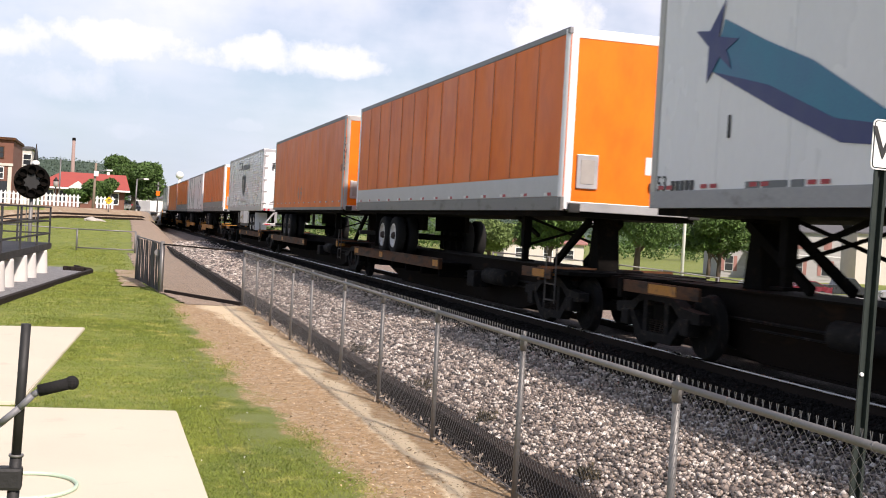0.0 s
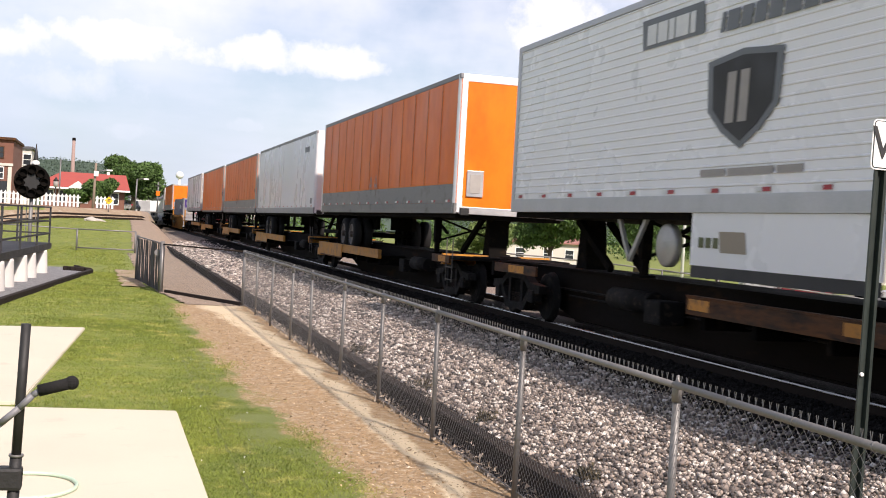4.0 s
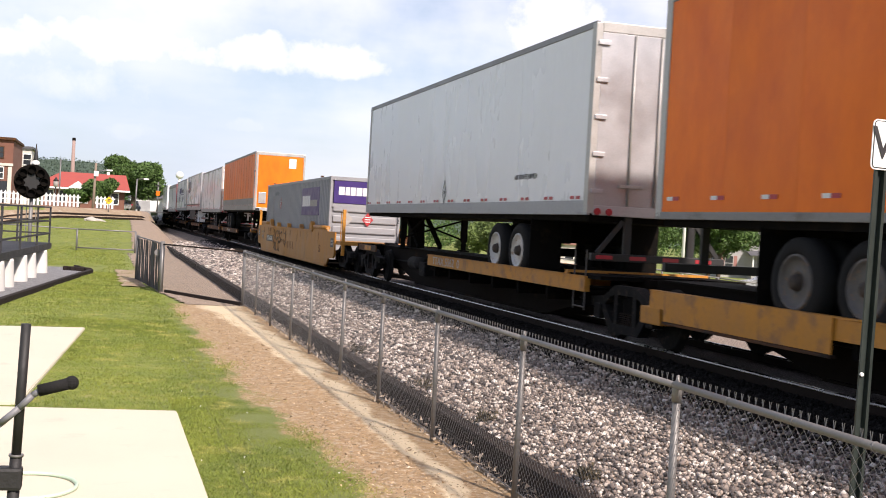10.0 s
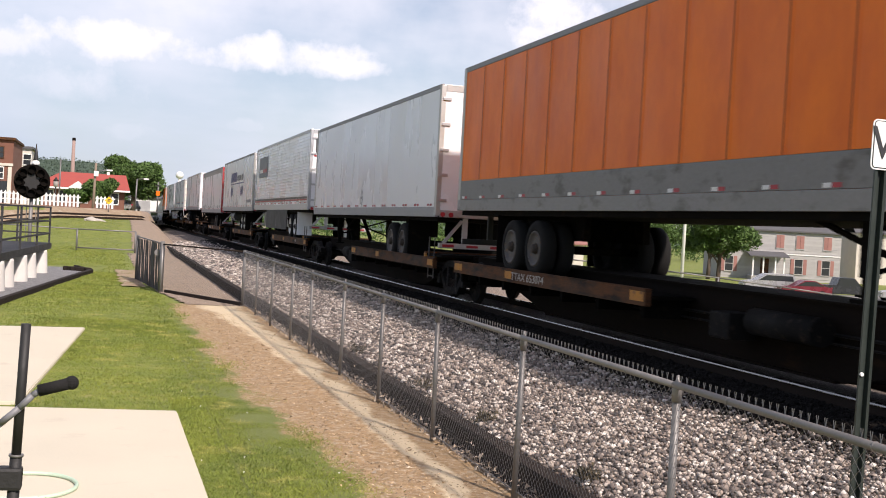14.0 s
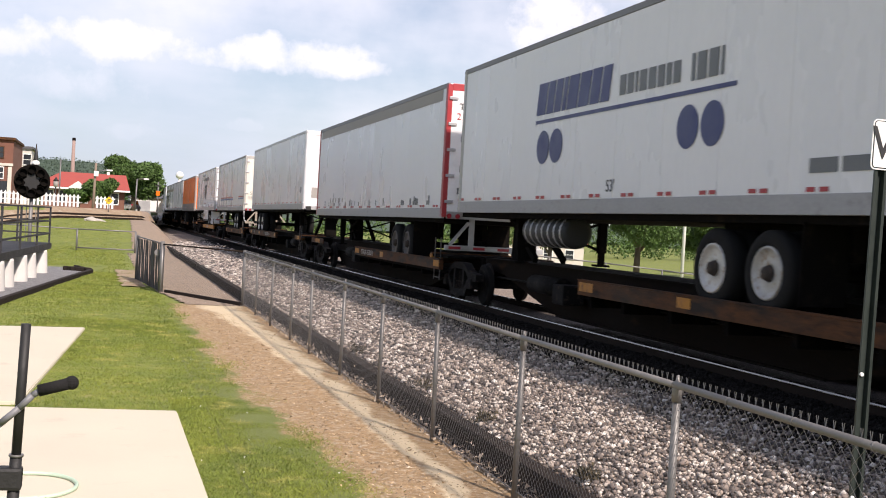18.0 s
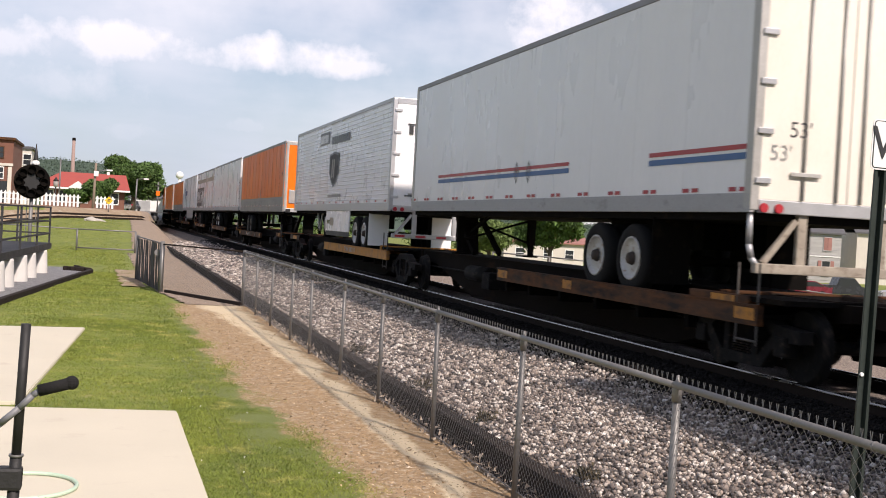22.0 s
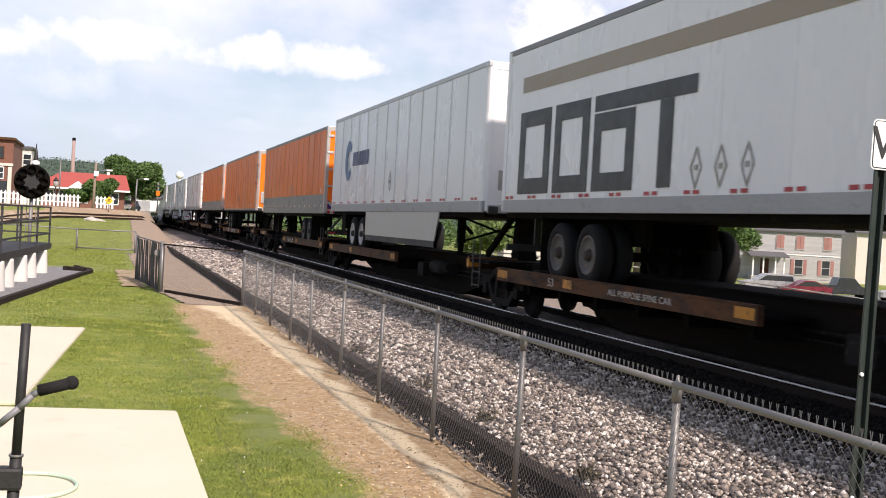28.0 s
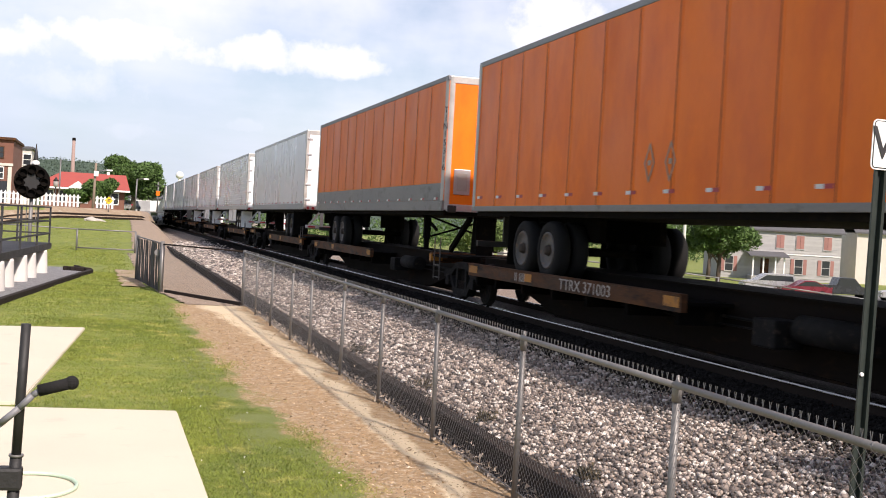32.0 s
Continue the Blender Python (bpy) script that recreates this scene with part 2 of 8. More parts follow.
def lathe(bm, prof, n=20, axis="x", at=(0, 0, 0)):
    """prof: (along, radius) pairs turned about an axis through at."""
    rings = []
    for a, r in prof:
        ring = []
        for i in range(n):
            c, s = math.cos(2 * math.pi * i / n) * r, math.sin(2 * math.pi * i / n) * r
            p = {"x": (a, c, s), "y": (c, a, s), "z": (c, s, a)}[axis]
            ring.append(bm.verts.new(Vector(p) + Vector(at)))
        rings.append(ring)
    for A, B in zip(rings, rings[1:]):
        for i in range(n):
            f = bm.faces.new((A[i], A[(i + 1) % n], B[(i + 1) % n], B[i]))
            f.smooth = True
    bm.faces.new(rings[0][::-1])
    bm.faces.new(rings[-1])
    bmesh.ops.recalc_face_normals(bm, faces=bm.faces)
    return bm


def mesh_of(name, bm, material):
    me = bpy.data.meshes.new(name)
    bm.to_mesh(me)
    bm.free()
    me.materials.append(material)
    return me


def part(name, bm, material, parent=None, label="", at=None, key=None):
    """Links a bmesh as one mesh object under a thing or a part. key: meshes made once and shared."""
    if key is not None:
        if key not in SHARED:
            SHARED[key] = mesh_of(name, bm(), material)
        me = SHARED[key]
    else:
        me = mesh_of(name, bm, material)
    ob = new(name, me)
    if parent is not None:
        ob.parent = parent
    if at is not None:
        ob.matrix_basis = at if isinstance(at, Matrix) else Matrix.Translation(at)
    if label:
        ob["label"] = label
    return ob


def B():
    return bmesh.new()


def thing(name, label, category, group="", kind="", at=None):
    ob = tagged(new(name), label, category, group, kind)
    if at is not None:
        ob.matrix_basis = at if isinstance(at, Matrix) else Matrix.Translation(at)
    return ob


def words(name, text, size, material, parent, m, label="", stack=False, gap=1.05):
    """Lettering in the built-in font as a thin mesh; stack writes it downwards."""
    bm = B()
    for i, ch in enumerate(text if stack else [text]):
        cu = bpy.data.curves.new("lettering", "FONT")
        cu.body, cu.size, cu.extrude, cu.align_x, cu.align_y = ch, size, 0.002, "CENTER", "CENTER"
        tmp = bpy.data.objects.new("lettering", cu)
        me = bpy.data.meshes.new_from_object(tmp)
        if stack:
            me.transform(Matrix.Translation((0, -i * size * gap, 0)))
        bm.from_mesh(me)
        bpy.data.objects.remove(tmp)
        bpy.data.meshes.remove(me)
        bpy.data.curves.remove(cu)
    return part(name, bm, material, parent, label, at=m)


SIDE = Matrix(((0, 0, -1, 0), (-1, 0, 0, 0), (0, 1, 0, 0), (0, 0, 0, 1)))    # lettering on a near side, read towards the front
FACE = Matrix(((1, 0, 0, 0), (0, 0, -1, 0), (0, 1, 0, 0), (0, 0, 0, 1)))     # lettering on an end that faces the viewer


def shape(name, pts, material, parent, x=None, y=None, label="", thick=0.004):
    """A flat printed shape on a near side (x given, pts y z) or on an end (y given, pts x z)."""
    bm = B()
    if x is not None:
        prism(bm, pts, "x", x - thick, x)
    else:
        prism(bm, pts, "y", y - thick, y)
    return part(name, bm, material, parent, label)


def rect(a0, a1, z0, z1, slant=0.0):
    return [(a0, z0), (a1, z0), (a1 + slant, z1), (a0 + slant, z1)]


def disc(cy, cz, r, n=24, sq=1.0):
    return [(cy + r * sq * math.cos(2 * math.pi * i / n), cz + r * math.sin(2 * math.pi * i / n)) for i in range(n)]

# ---- the train ----
BEND, RADIUS, ARC = 150.0, 420.0, 70.0


def path(s):
    """Place and heading of the track's centre, s metres up the line from the viewer."""
    if s <= BEND:
        return XC, s, 0.0
    th = min(s - BEND, ARC) / RADIUS
    x, y = XC + RADIUS * (1 - math.cos(th)), BEND + RADIUS * math.sin(th)
    rest = max(s - BEND - ARC, 0)
    return x + rest * math.sin(th), y + rest * math.cos(th), th


def on_track(s, dz=0.0):
    x, y, th = path(s)
    return Matrix.Translation((x, y, RAIL + dz)) @ Matrix.Rotation(-th, 4, "Z")


def ride(s0, dz=0.0):
    return [(float(t), on_track(s0 - SPEED * t, dz)) for t in range(0, 33)]


MOVERS = []      # (thing, place at the start, height of its deck over the usual)
WHEELSETS = {-1: [], 1: []}
HALF, NEAR, FLOOR_Z, TOP_Z = 8.05, -1.295, 2.02, 5.01


def wheel(parent, x, y, side, rim_mat, tag):
    """A dual trailer wheel: tyre pair with a rim; its outer face looks to side."""
    def tyre():
        bm = B()
        for o in (0.0, 0.33):
            lathe(bm, [(o + 0.14, 0.27), (o + 0.03, 0.31), (o, 0.36), (o + 0.02, 0.47), (o + 0.06, 0.505), (o + 0.22, 0.505), (o + 0.26, 0.47), (o + 0.28, 0.36), (o + 0.25, 0.31), (o + 0.16, 0.27)], 26)
        return bm
    def rim():
        bm = B()
        prof = [(0.03, 0.32), (0.010, 0.315), (0.004, 0.298), (0.012, 0.285), (0.035, 0.272), (0.055, 0.24), (0.062, 0.19), (0.055, 0.14), (0.05, 0.10), (0.12, 0.09)]
        rings = [[bm.verts.new((a, r * math.cos(2 * math.pi * i / 24), r * math.sin(2 * math.pi * i / 24))) for i in range(24)] for a, r in prof]
        for P, Q in zip(rings, rings[1:]):
            for i in range(24):
                bm.faces.new((P[i], P[(i + 1) % 24], Q[(i + 1) % 24], Q[i])).smooth = True
        bmesh.ops.recalc_face_normals(bm, faces=bm.faces)
        return bm
    def hub():
        bm = lathe(B(), [(0.12, 0.105), (0.045, 0.10), (0.02, 0.09), (-0.02, 0.075), (-0.03, 0.055), (-0.032, 0.03)], 20)
        return bm
    m = Matrix.Translation((x, y, 0.82 + 0.505)) @ (Matrix.Identity(4) if side < 0 else Matrix.Rotation(math.pi, 4, "Z"))
    w = part("wheel", tyre, M_RUBBER, parent, at=m, key="tyre")
    part("rim", rim, rim_mat, w, "pale steel rim" if tag == "pale" else "dark dusty rim", key="rim_" + tag)
    part("hub", hub, M_HUB, w, "dark dusty hub", key="hub")
    return w


def tapes(parent, z, n, skip, colours):
    """Reflector strips along the lower rail of the near side."""
    i = 0
    for k in range(n):
        y = -HALF + 0.5 + k * (2 * HALF - 1.0) / (n - 1)
        if k in skip:
            continue
        part("reflector_strip", lambda: box(B(), -0.004, 0, -0.14, 0.02, -0.026, 0.026), M_TAPE_R, parent, at=(NEAR - 0.0075, y, z), key="tape_red")
        if colours == 1:
            part("reflector_strip", lambda: box(B(), -0.004, 0, -0.14, 0.02, -0.026, 0.026), M_TAPE_R, parent, at=(NEAR - 0.0075, y + 0.24, z), key="tape_red")
        if colours == 2:
            part("reflector_strip", lambda: box(B(), -0.004, 0, 0.03, 0.18, -0.026, 0.026), M_TAPE_W, parent, at=(NEAR - 0.0075, y, z), key="tape_white")


def trailer(s_lead, label, paint=None, band=0.0, nose=True, style="plate", post=None, top=None, skirt=None, rim="dusty", tape=1, end=None, name="semi_trailer", tank=False, door_paint=None, band_mat=None, slide=0.0, half=8.05, dz=0.0):
    """A 53-foot road trailer on a rail platform. nose: its front leads; otherwise its doors do."""
    paint = paint or M_WHITE
    HALF = half
    t = thing(name, label, "trailer", "trailers on the train")
    post, top, end = post or M_POST, top or (M_GREYROOF if paint is M_ORANGE else M_RAILALU), end or paint
    band_mat = band_mat or M_BAND
    rail_h = 0.07 if paint is M_ORANGE and band == 0 else 0.20
    zb = FLOOR_Z + rail_h + band
    # core, closed all round
    part("body", box(B(), NEAR + 0.03, -NEAR - 0.012, -HALF + 0.03, HALF - 0.03, FLOOR_Z + 0.02, TOP_Z - 0.02), paint, t)
    part("roof", box(B(), NEAR + 0.02, -NEAR - 0.02, -HALF + 0.02, HALF - 0.02, TOP_Z - 0.018, TOP_Z + 0.012, 0.006), M_WHITE, t, "pale sheet roof")
    for y0 in (NEAR + 0.0,):
        part("top_rail", box(B(), NEAR - 0.008, NEAR + 0.06, -HALF + 0.01, HALF - 0.01, TOP_Z - 0.085, TOP_Z + 0.02, 0.012), top, t, "riveted top rail")
    part("bottom_rail", box(B(), NEAR - 0.012, NEAR + 0.05, -HALF + 0.01, HALF - 0.01, FLOOR_Z - 0.03, FLOOR_Z + rail_h, 0.008), {"orange_paint": M_BAND, "bright_white_panel": M_RAILALU}.get(paint.name, M_LOWRAIL), t, "scuffed lower rail")
    z1 = TOP_Z - 0.09
    if style in ("seams", "plate"):
        n = 13 if style == "seams" else 10
        w = (2 * HALF - 0.34) / n
        key = ("panel", style, round(band, 2), half)

        def panel():
            bm = B()
            g = 0.012 if style == "seams" else 0.0025
            lip = 0.006 if style == "seams" else 0.0
            prism(bm, [(NEAR, -w / 2 + g), (NEAR, w / 2 - 0.07), (NEAR - lip, w / 2 - 0.06), (NEAR - lip, w / 2 - g), (NEAR + 0.03, w / 2 - g), (NEAR + 0.03, -w / 2 + g)], "z", zb, z1)
            return bm
        for i in range(n):
            part("side_panel", panel, paint, t, at=(0, -HALF + 0.17 + w * (i + 0.5), 0), key=(*key, paint.name))
        if style == "seams":
            for i in range(1, n):
                part("panel_seam", lambda: box(B(), -0.0085, 0.0, -0.03 if style == "seams" and paint is not M_ORANGE else -0.011, 0.03 if style == "seams" and paint is not M_ORANGE else 0.011, zb + 0.004, z1 - 0.004), paint if style != "seams" else (M_SEAM if paint is not M_ORANGE else M_SEAMO), t, at=(NEAR, -HALF + 0.17 + w * i, 0), key=("seam", style, round(band, 2), paint.name))
        if band > 0:
            part("scuff_band", box(B(), NEAR - 0.006, NEAR + 0.03, -HALF + 0.165, HALF - 0.165, FLOOR_Z + 0.204, zb - 0.004, 0.004), band_mat, t, "grey scuff band")
    else:
        def ribbed():
            bm = B()
            n = 22
            h = (z1 - zb) / n
            pts = [(NEAR + 0.03, zb)]
            for i in range(n):
                a = zb + i * h
                pts += [(NEAR + 0.004, a), (NEAR + 0.004, a + h * 0.72), (NEAR - 0.009, a + h * 0.80), (NEAR - 0.009, a + h * 0.92)]
            prism(bm, pts + [(NEAR + 0.004, z1), (NEAR + 0.03, z1)], "y", -HALF + 0.165, HALF - 0.165)
            return bm
        part("side_panel", ribbed, paint, t, "ribbed white side sheet", key=("ribbed", paint.name, half))
    for y0, y1 in ((-HALF, -HALF + 0.16), (HALF - 0.16, HALF)):
        lead = y0 < 0
        if nose and lead:                        # rounded front corner
            arc = [(NEAR - 0.012 + 0.14 - 0.14 * math.cos(k * math.pi / 16), -HALF + 0.14 - 0.14 * math.sin(k * math.pi / 16)) for k in range(9)]
            part("corner_post", prism(B(), [(NEAR - 0.012, -HALF + 0.16)] + arc + [(NEAR + 0.16, -HALF), (NEAR + 0.16, -HALF + 0.03), (NEAR + 0.04, -HALF + 0.16)], "z", FLOOR_Z, TOP_Z - 0.01), post, t)
        else:
            part("corner_post", box(B(), NEAR - 0.012, NEAR + 0.10, y0, y1, FLOOR_Z, TOP_Z - 0.01, 0.012), post, t)
        part("corner_post", box(B(), -NEAR - 0.10, -NEAR, y0, y1, FLOOR_Z, TOP_Z - 0.01, 0.03), post, t)
    ny = -1 if nose else 1                       # which way the front looks
    part("top_cap", box(B(), NEAR + 0.10, -NEAR - 0.10, -HALF - 0.002, -HALF + 0.05, TOP_Z - 0.15, TOP_Z + 0.01, 0.012), post, t)
    part("sill", box(B(), NEAR + 0.10, -NEAR - 0.10, -HALF - 0.004, -HALF + 0.05, FLOOR_Z - 0.03, FLOOR_Z + 0.13, 0.012), M_RAILALU, t, "scuffed end sill")
    if nose:
        part("front_wall", box(B(), NEAR + 0.10, -NEAR - 0.10, -HALF + 0.012, -HALF + 0.04, FLOOR_Z + 0.13, TOP_Z - 0.15), end, t)
        for x in (NEAR + 0.12, -NEAR - 0.25):
            part("bumper_block", box(B(), x, x + 0.2, -HALF - 0.06, -HALF, FLOOR_Z - 0.06, FLOOR_Z + 0.10, 0.015), M_BLACK, t, "black rubber block")
        bx = t if post is M_WHITE else part("document_box", box(B(), NEAR + 0.24, NEAR + 0.62, -HALF - 0.025, -HALF + 0.012, FLOOR_Z + 0.35, FLOOR_Z + 0.92, 0.012), M_RAILALU, t, "framed aluminium placard holder")
        part("placard", box(B(), NEAR + 0.31, NEAR + 0.55, -HALF - (0.032 if bx is not t else 0.0), -HALF - (0.024 if bx is not t else -0.013), FLOOR_Z + 0.43, FLOOR_Z + 0.83), M_FADED, bx)
        part("air_coupling", rod(rod(box(B(), 0.28, 0.72, -HALF - 0.05, -HALF + 0.01, FLOOR_Z + 0.40, FLOOR_Z + 0.52, 0.01), (0.38, -HALF - 0.09, FLOOR_Z + 0.46), (0.38, -HALF - 0.03, FLOOR_Z + 0.46), 0.05, 8), (0.62, -HALF - 0.09, FLOOR_Z + 0.46), (0.62, -HALF - 0.03, FLOOR_Z + 0.46), 0.05, 8), M_GREYROOF, t, "brake hose couplings")
        part("paper_label", box(B(), 0.20, 0.45, -HALF + 0.006, -HALF + 0.012, FLOOR_Z + 0.65, FLOOR_Z + 0.95), M_TAPE_W, t, "white label")
    else:
        dp = door_paint or M_REEFER
        worn = dp.name == "stained_cream_door"
        GM = M_BLACK if paint is M_ORANGE or dp is M_RAILALU else (M_WORN if worn else M_RAILALU)
        for x0, x1 in ((NEAR + 0.10, -0.008), (0.008, -NEAR - 0.10)):
            d = part("rear_door", box(B(), x0, x1, -HALF + 0.008, -HALF + 0.05, FLOOR_Z + 0.13, TOP_Z - 0.15, 0.008), dp, t, "closed rear door")
            o = 1 if x0 < -0.5 else -1
            hx = x0 + 0.03 if o > 0 else x1 - 0.03
            for k in range(5):
                z = FLOOR_Z + 0.35 + k * 0.58
                part("hinge", box(B(), hx - 0.10, hx + 0.10, -HALF - 0.03, -HALF + 0.01, z - 0.035, z + 0.035, 0.008), M_RAILALU, d)
            for bx2 in ((x1 - 0.16, x1 - 0.62) if o > 0 else (x0 + 0.16, x0 + 0.62)):
                part("lock_rod", rod(B(), (bx2, -HALF - 0.02, FLOOR_Z + 0.14), (bx2, -HALF - 0.02, TOP_Z - 0.16), 0.018, 8), M_POST, d)
            part("door_handle", box(B(), (x0 + x1) / 2 - 0.2, (x0 + x1) / 2 + 0.2, -HALF - 0.04, -HALF - 0.01, FLOOR_Z + 0.42, FLOOR_Z + 0.47, 0.006), M_POST, d)
        for x in (NEAR + 0.16, NEAR + 0.36, -NEAR - 0.22, -NEAR - 0.42):
            part("tail_lamp", lambda: rod(B(), (0, -0.03, 0), (0, 0.02, 0), 0.055, 14), M_TAPE_R, t, "round red tail lamp", at=(x, -HALF - 0.006, FLOOR_Z + 0.03), key="tail_lamp")
        ug = part("underride_guard", box(B(), NEAR + 0.12, -NEAR - 0.12, -HALF + 0.02, -HALF + 0.12, 1.28, 1.40, 0.012), GM, t, "underride bar with red strips")
        for x, q in ((-0.62, -1), (0.5, 1)):
            part("guard_bracket", box(B(), x, x + 0.12, -HALF + 0.04, -HALF + 0.10, 1.40, FLOOR_Z), GM, ug)
            part("guard_brace", beam(B(), (x + 0.06 + q * 0.5, -HALF + 0.07, 1.40), (x + 0.06 + q * 0.08, -HALF + 0.07, 1.92), 0.05, 0.07), GM, ug)
        if worn:
            bend = [(NEAR + 0.06, -HALF + 0.1, FLOOR_Z), (NEAR + 0.06, -HALF + 0.1, 1.62), (NEAR + 0.10, -HALF + 0.1, 1.46), (NEAR + 0.19, -HALF + 0.1, 1.36)]
            part("guard_pipe", rod(rod(rod(B(), bend[0], bend[1], 0.035, 10), bend[1], bend[2], 0.035, 10), bend[2], bend[3], 0.035, 10), M_RAILALU, ug, "curved steel pipe")
        for k in range(0 if worn else 4):
            x = NEAR + 0.2 + k * 0.58
            part("reflector_strip", box(B(), x, x + 0.28, -HALF + 0.014, -HALF + 0.018, 1.31, 1.37), M_TAPE_R, ug)
    if nose:
        ug = part("underride_guard", box(B(), NEAR + 0.12, -NEAR - 0.12, HALF - 0.12, HALF - 0.02, 1.28, 1.40, 0.012), M_BLACK, t, "dark underride bar")
        for x in (-0.62, 0.5):
            part("guard_bracket", box(B(), x, x + 0.12, HALF - 0.10, HALF - 0.04, 1.40, FLOOR_Z), M_BLACK, ug)
    # running gear
    wy = -ny * (HALF - 3.9 + slide)                      # bogie centre
    for o in (-0.62, 0.62):
        for sd in (-1, 1):
            wheel(t, sd * 1.24, wy + o, sd, M_RIM if rim == "pale" else M_RIMD, rim)
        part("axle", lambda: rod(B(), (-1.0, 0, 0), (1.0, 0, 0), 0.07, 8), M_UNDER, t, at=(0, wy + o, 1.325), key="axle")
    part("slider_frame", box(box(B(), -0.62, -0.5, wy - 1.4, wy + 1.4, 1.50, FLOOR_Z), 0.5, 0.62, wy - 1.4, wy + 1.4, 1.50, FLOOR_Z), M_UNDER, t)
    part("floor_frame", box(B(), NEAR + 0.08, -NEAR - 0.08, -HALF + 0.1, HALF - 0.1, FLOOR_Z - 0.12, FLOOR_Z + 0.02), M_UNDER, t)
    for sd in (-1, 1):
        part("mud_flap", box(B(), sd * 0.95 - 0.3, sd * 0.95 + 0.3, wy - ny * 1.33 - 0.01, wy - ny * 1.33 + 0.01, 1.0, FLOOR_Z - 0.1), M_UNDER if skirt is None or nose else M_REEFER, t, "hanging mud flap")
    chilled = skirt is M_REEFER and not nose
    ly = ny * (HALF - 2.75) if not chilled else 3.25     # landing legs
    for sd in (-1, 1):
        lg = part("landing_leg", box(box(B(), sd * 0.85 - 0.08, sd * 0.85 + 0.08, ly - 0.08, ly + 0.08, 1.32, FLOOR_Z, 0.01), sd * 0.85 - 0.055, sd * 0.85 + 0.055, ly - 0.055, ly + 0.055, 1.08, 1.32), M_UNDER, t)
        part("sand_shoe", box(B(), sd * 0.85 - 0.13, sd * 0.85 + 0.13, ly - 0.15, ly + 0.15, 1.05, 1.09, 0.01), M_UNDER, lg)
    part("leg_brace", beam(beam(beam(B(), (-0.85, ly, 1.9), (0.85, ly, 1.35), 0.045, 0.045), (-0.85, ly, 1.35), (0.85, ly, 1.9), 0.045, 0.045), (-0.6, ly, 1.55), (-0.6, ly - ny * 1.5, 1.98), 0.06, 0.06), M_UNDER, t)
    if skirt is not None:
        a, b = sorted((wy + ny * 1.35, -4.9 if nose else (1.1 if chilled else 3.6)))
        cut = 0.35 if nose else 0.0
        part("side_skirt", prism(B(), [(a + cut, 1.32), (b, 1.32), (b, FLOOR_Z - 0.032), (a, FLOOR_Z - 0.032)], "x", NEAR + 0.02, NEAR + 0.05), skirt, t, "aerodynamic side skirt")
        part("skirt_lip", box(B(), NEAR + 0.025, NEAR + 0.045, a + 0.02 + cut, b - 0.02, 1.17, 1.318), M_SKIRT_D, t, "dark rubber skirt edge")
        if chilled:
            part("leg_strut", beam(beam(B(), (NEAR + 0.2, ly, 1.30), (NEAR + 0.2, ly + 0.45, 1.98), 0.05, 0.07), (NEAR + 0.2, ly, 1.30), (NEAR + 0.2, ly - 0.55, 1.98), 0.05, 0.07), M_POST, t, "pale steel leg struts")
            part("spare_wheel", lathe(B(), [(-0.04, 0.06), (-0.03, 0.09), (-0.03, 0.27), (-0.01, 0.30), (0.08, 0.30), (0.1, 0.2)], 24, "x", (NEAR + 0.25, 2.2, 1.55)), M_POST, t, "pale round disc beside the skirt")
    if tank:
        bm = lathe(B(), [(-1.0, 0.2), (-0.97, 0.27), (0.97, 0.27), (1.0, 0.2)], 20, "y", (NEAR + 0.42, HALF - 4.6, 1.68))
        ft = part("fuel_tank", bm, M_SKIRT_D, t, "round dark fuel tank")
        for k in range(7):
            part("tank_strap", lathe(B(), [(-0.02, 0.262), (-0.02, 0.282), (0.02, 0.282), (0.02, 0.262)], 18, "y", (NEAR + 0.42, HALF - 5.45 + k * 0.28, 1.68)), M_RAILALU, ft, "pale steel strap")
    if tape:
        tapes(t, FLOOR_Z + 0.245, 14, (), tape)
    s_mid = s_lead + HALF
    t.matrix_basis = on_track(s_mid, dz)
    MOVERS.append((t, s_mid, dz))
    return t


M_WORN = surf("worn_beige_steel", (0.40, 0.35, 0.28), (0.24, 0.20, 0.16), 4, 0.6, 0.1, c3=(0.16, 0.12, 0.09), spot=(0.55, 0.72))
M_HUB = surf("dusty_hub", (0.07, 0.055, 0.045), (0.04, 0.033, 0.028), 8, 0.7, 0.1, c3=(0.12, 0.07, 0.04), spec=0.2)
M_RIMD = surf("dusty_rim", (0.11, 0.10, 0.092), (0.055, 0.05, 0.046), 6, 0.6, 0.08, c3=(0.17, 0.10, 0.055), vary=0.25)


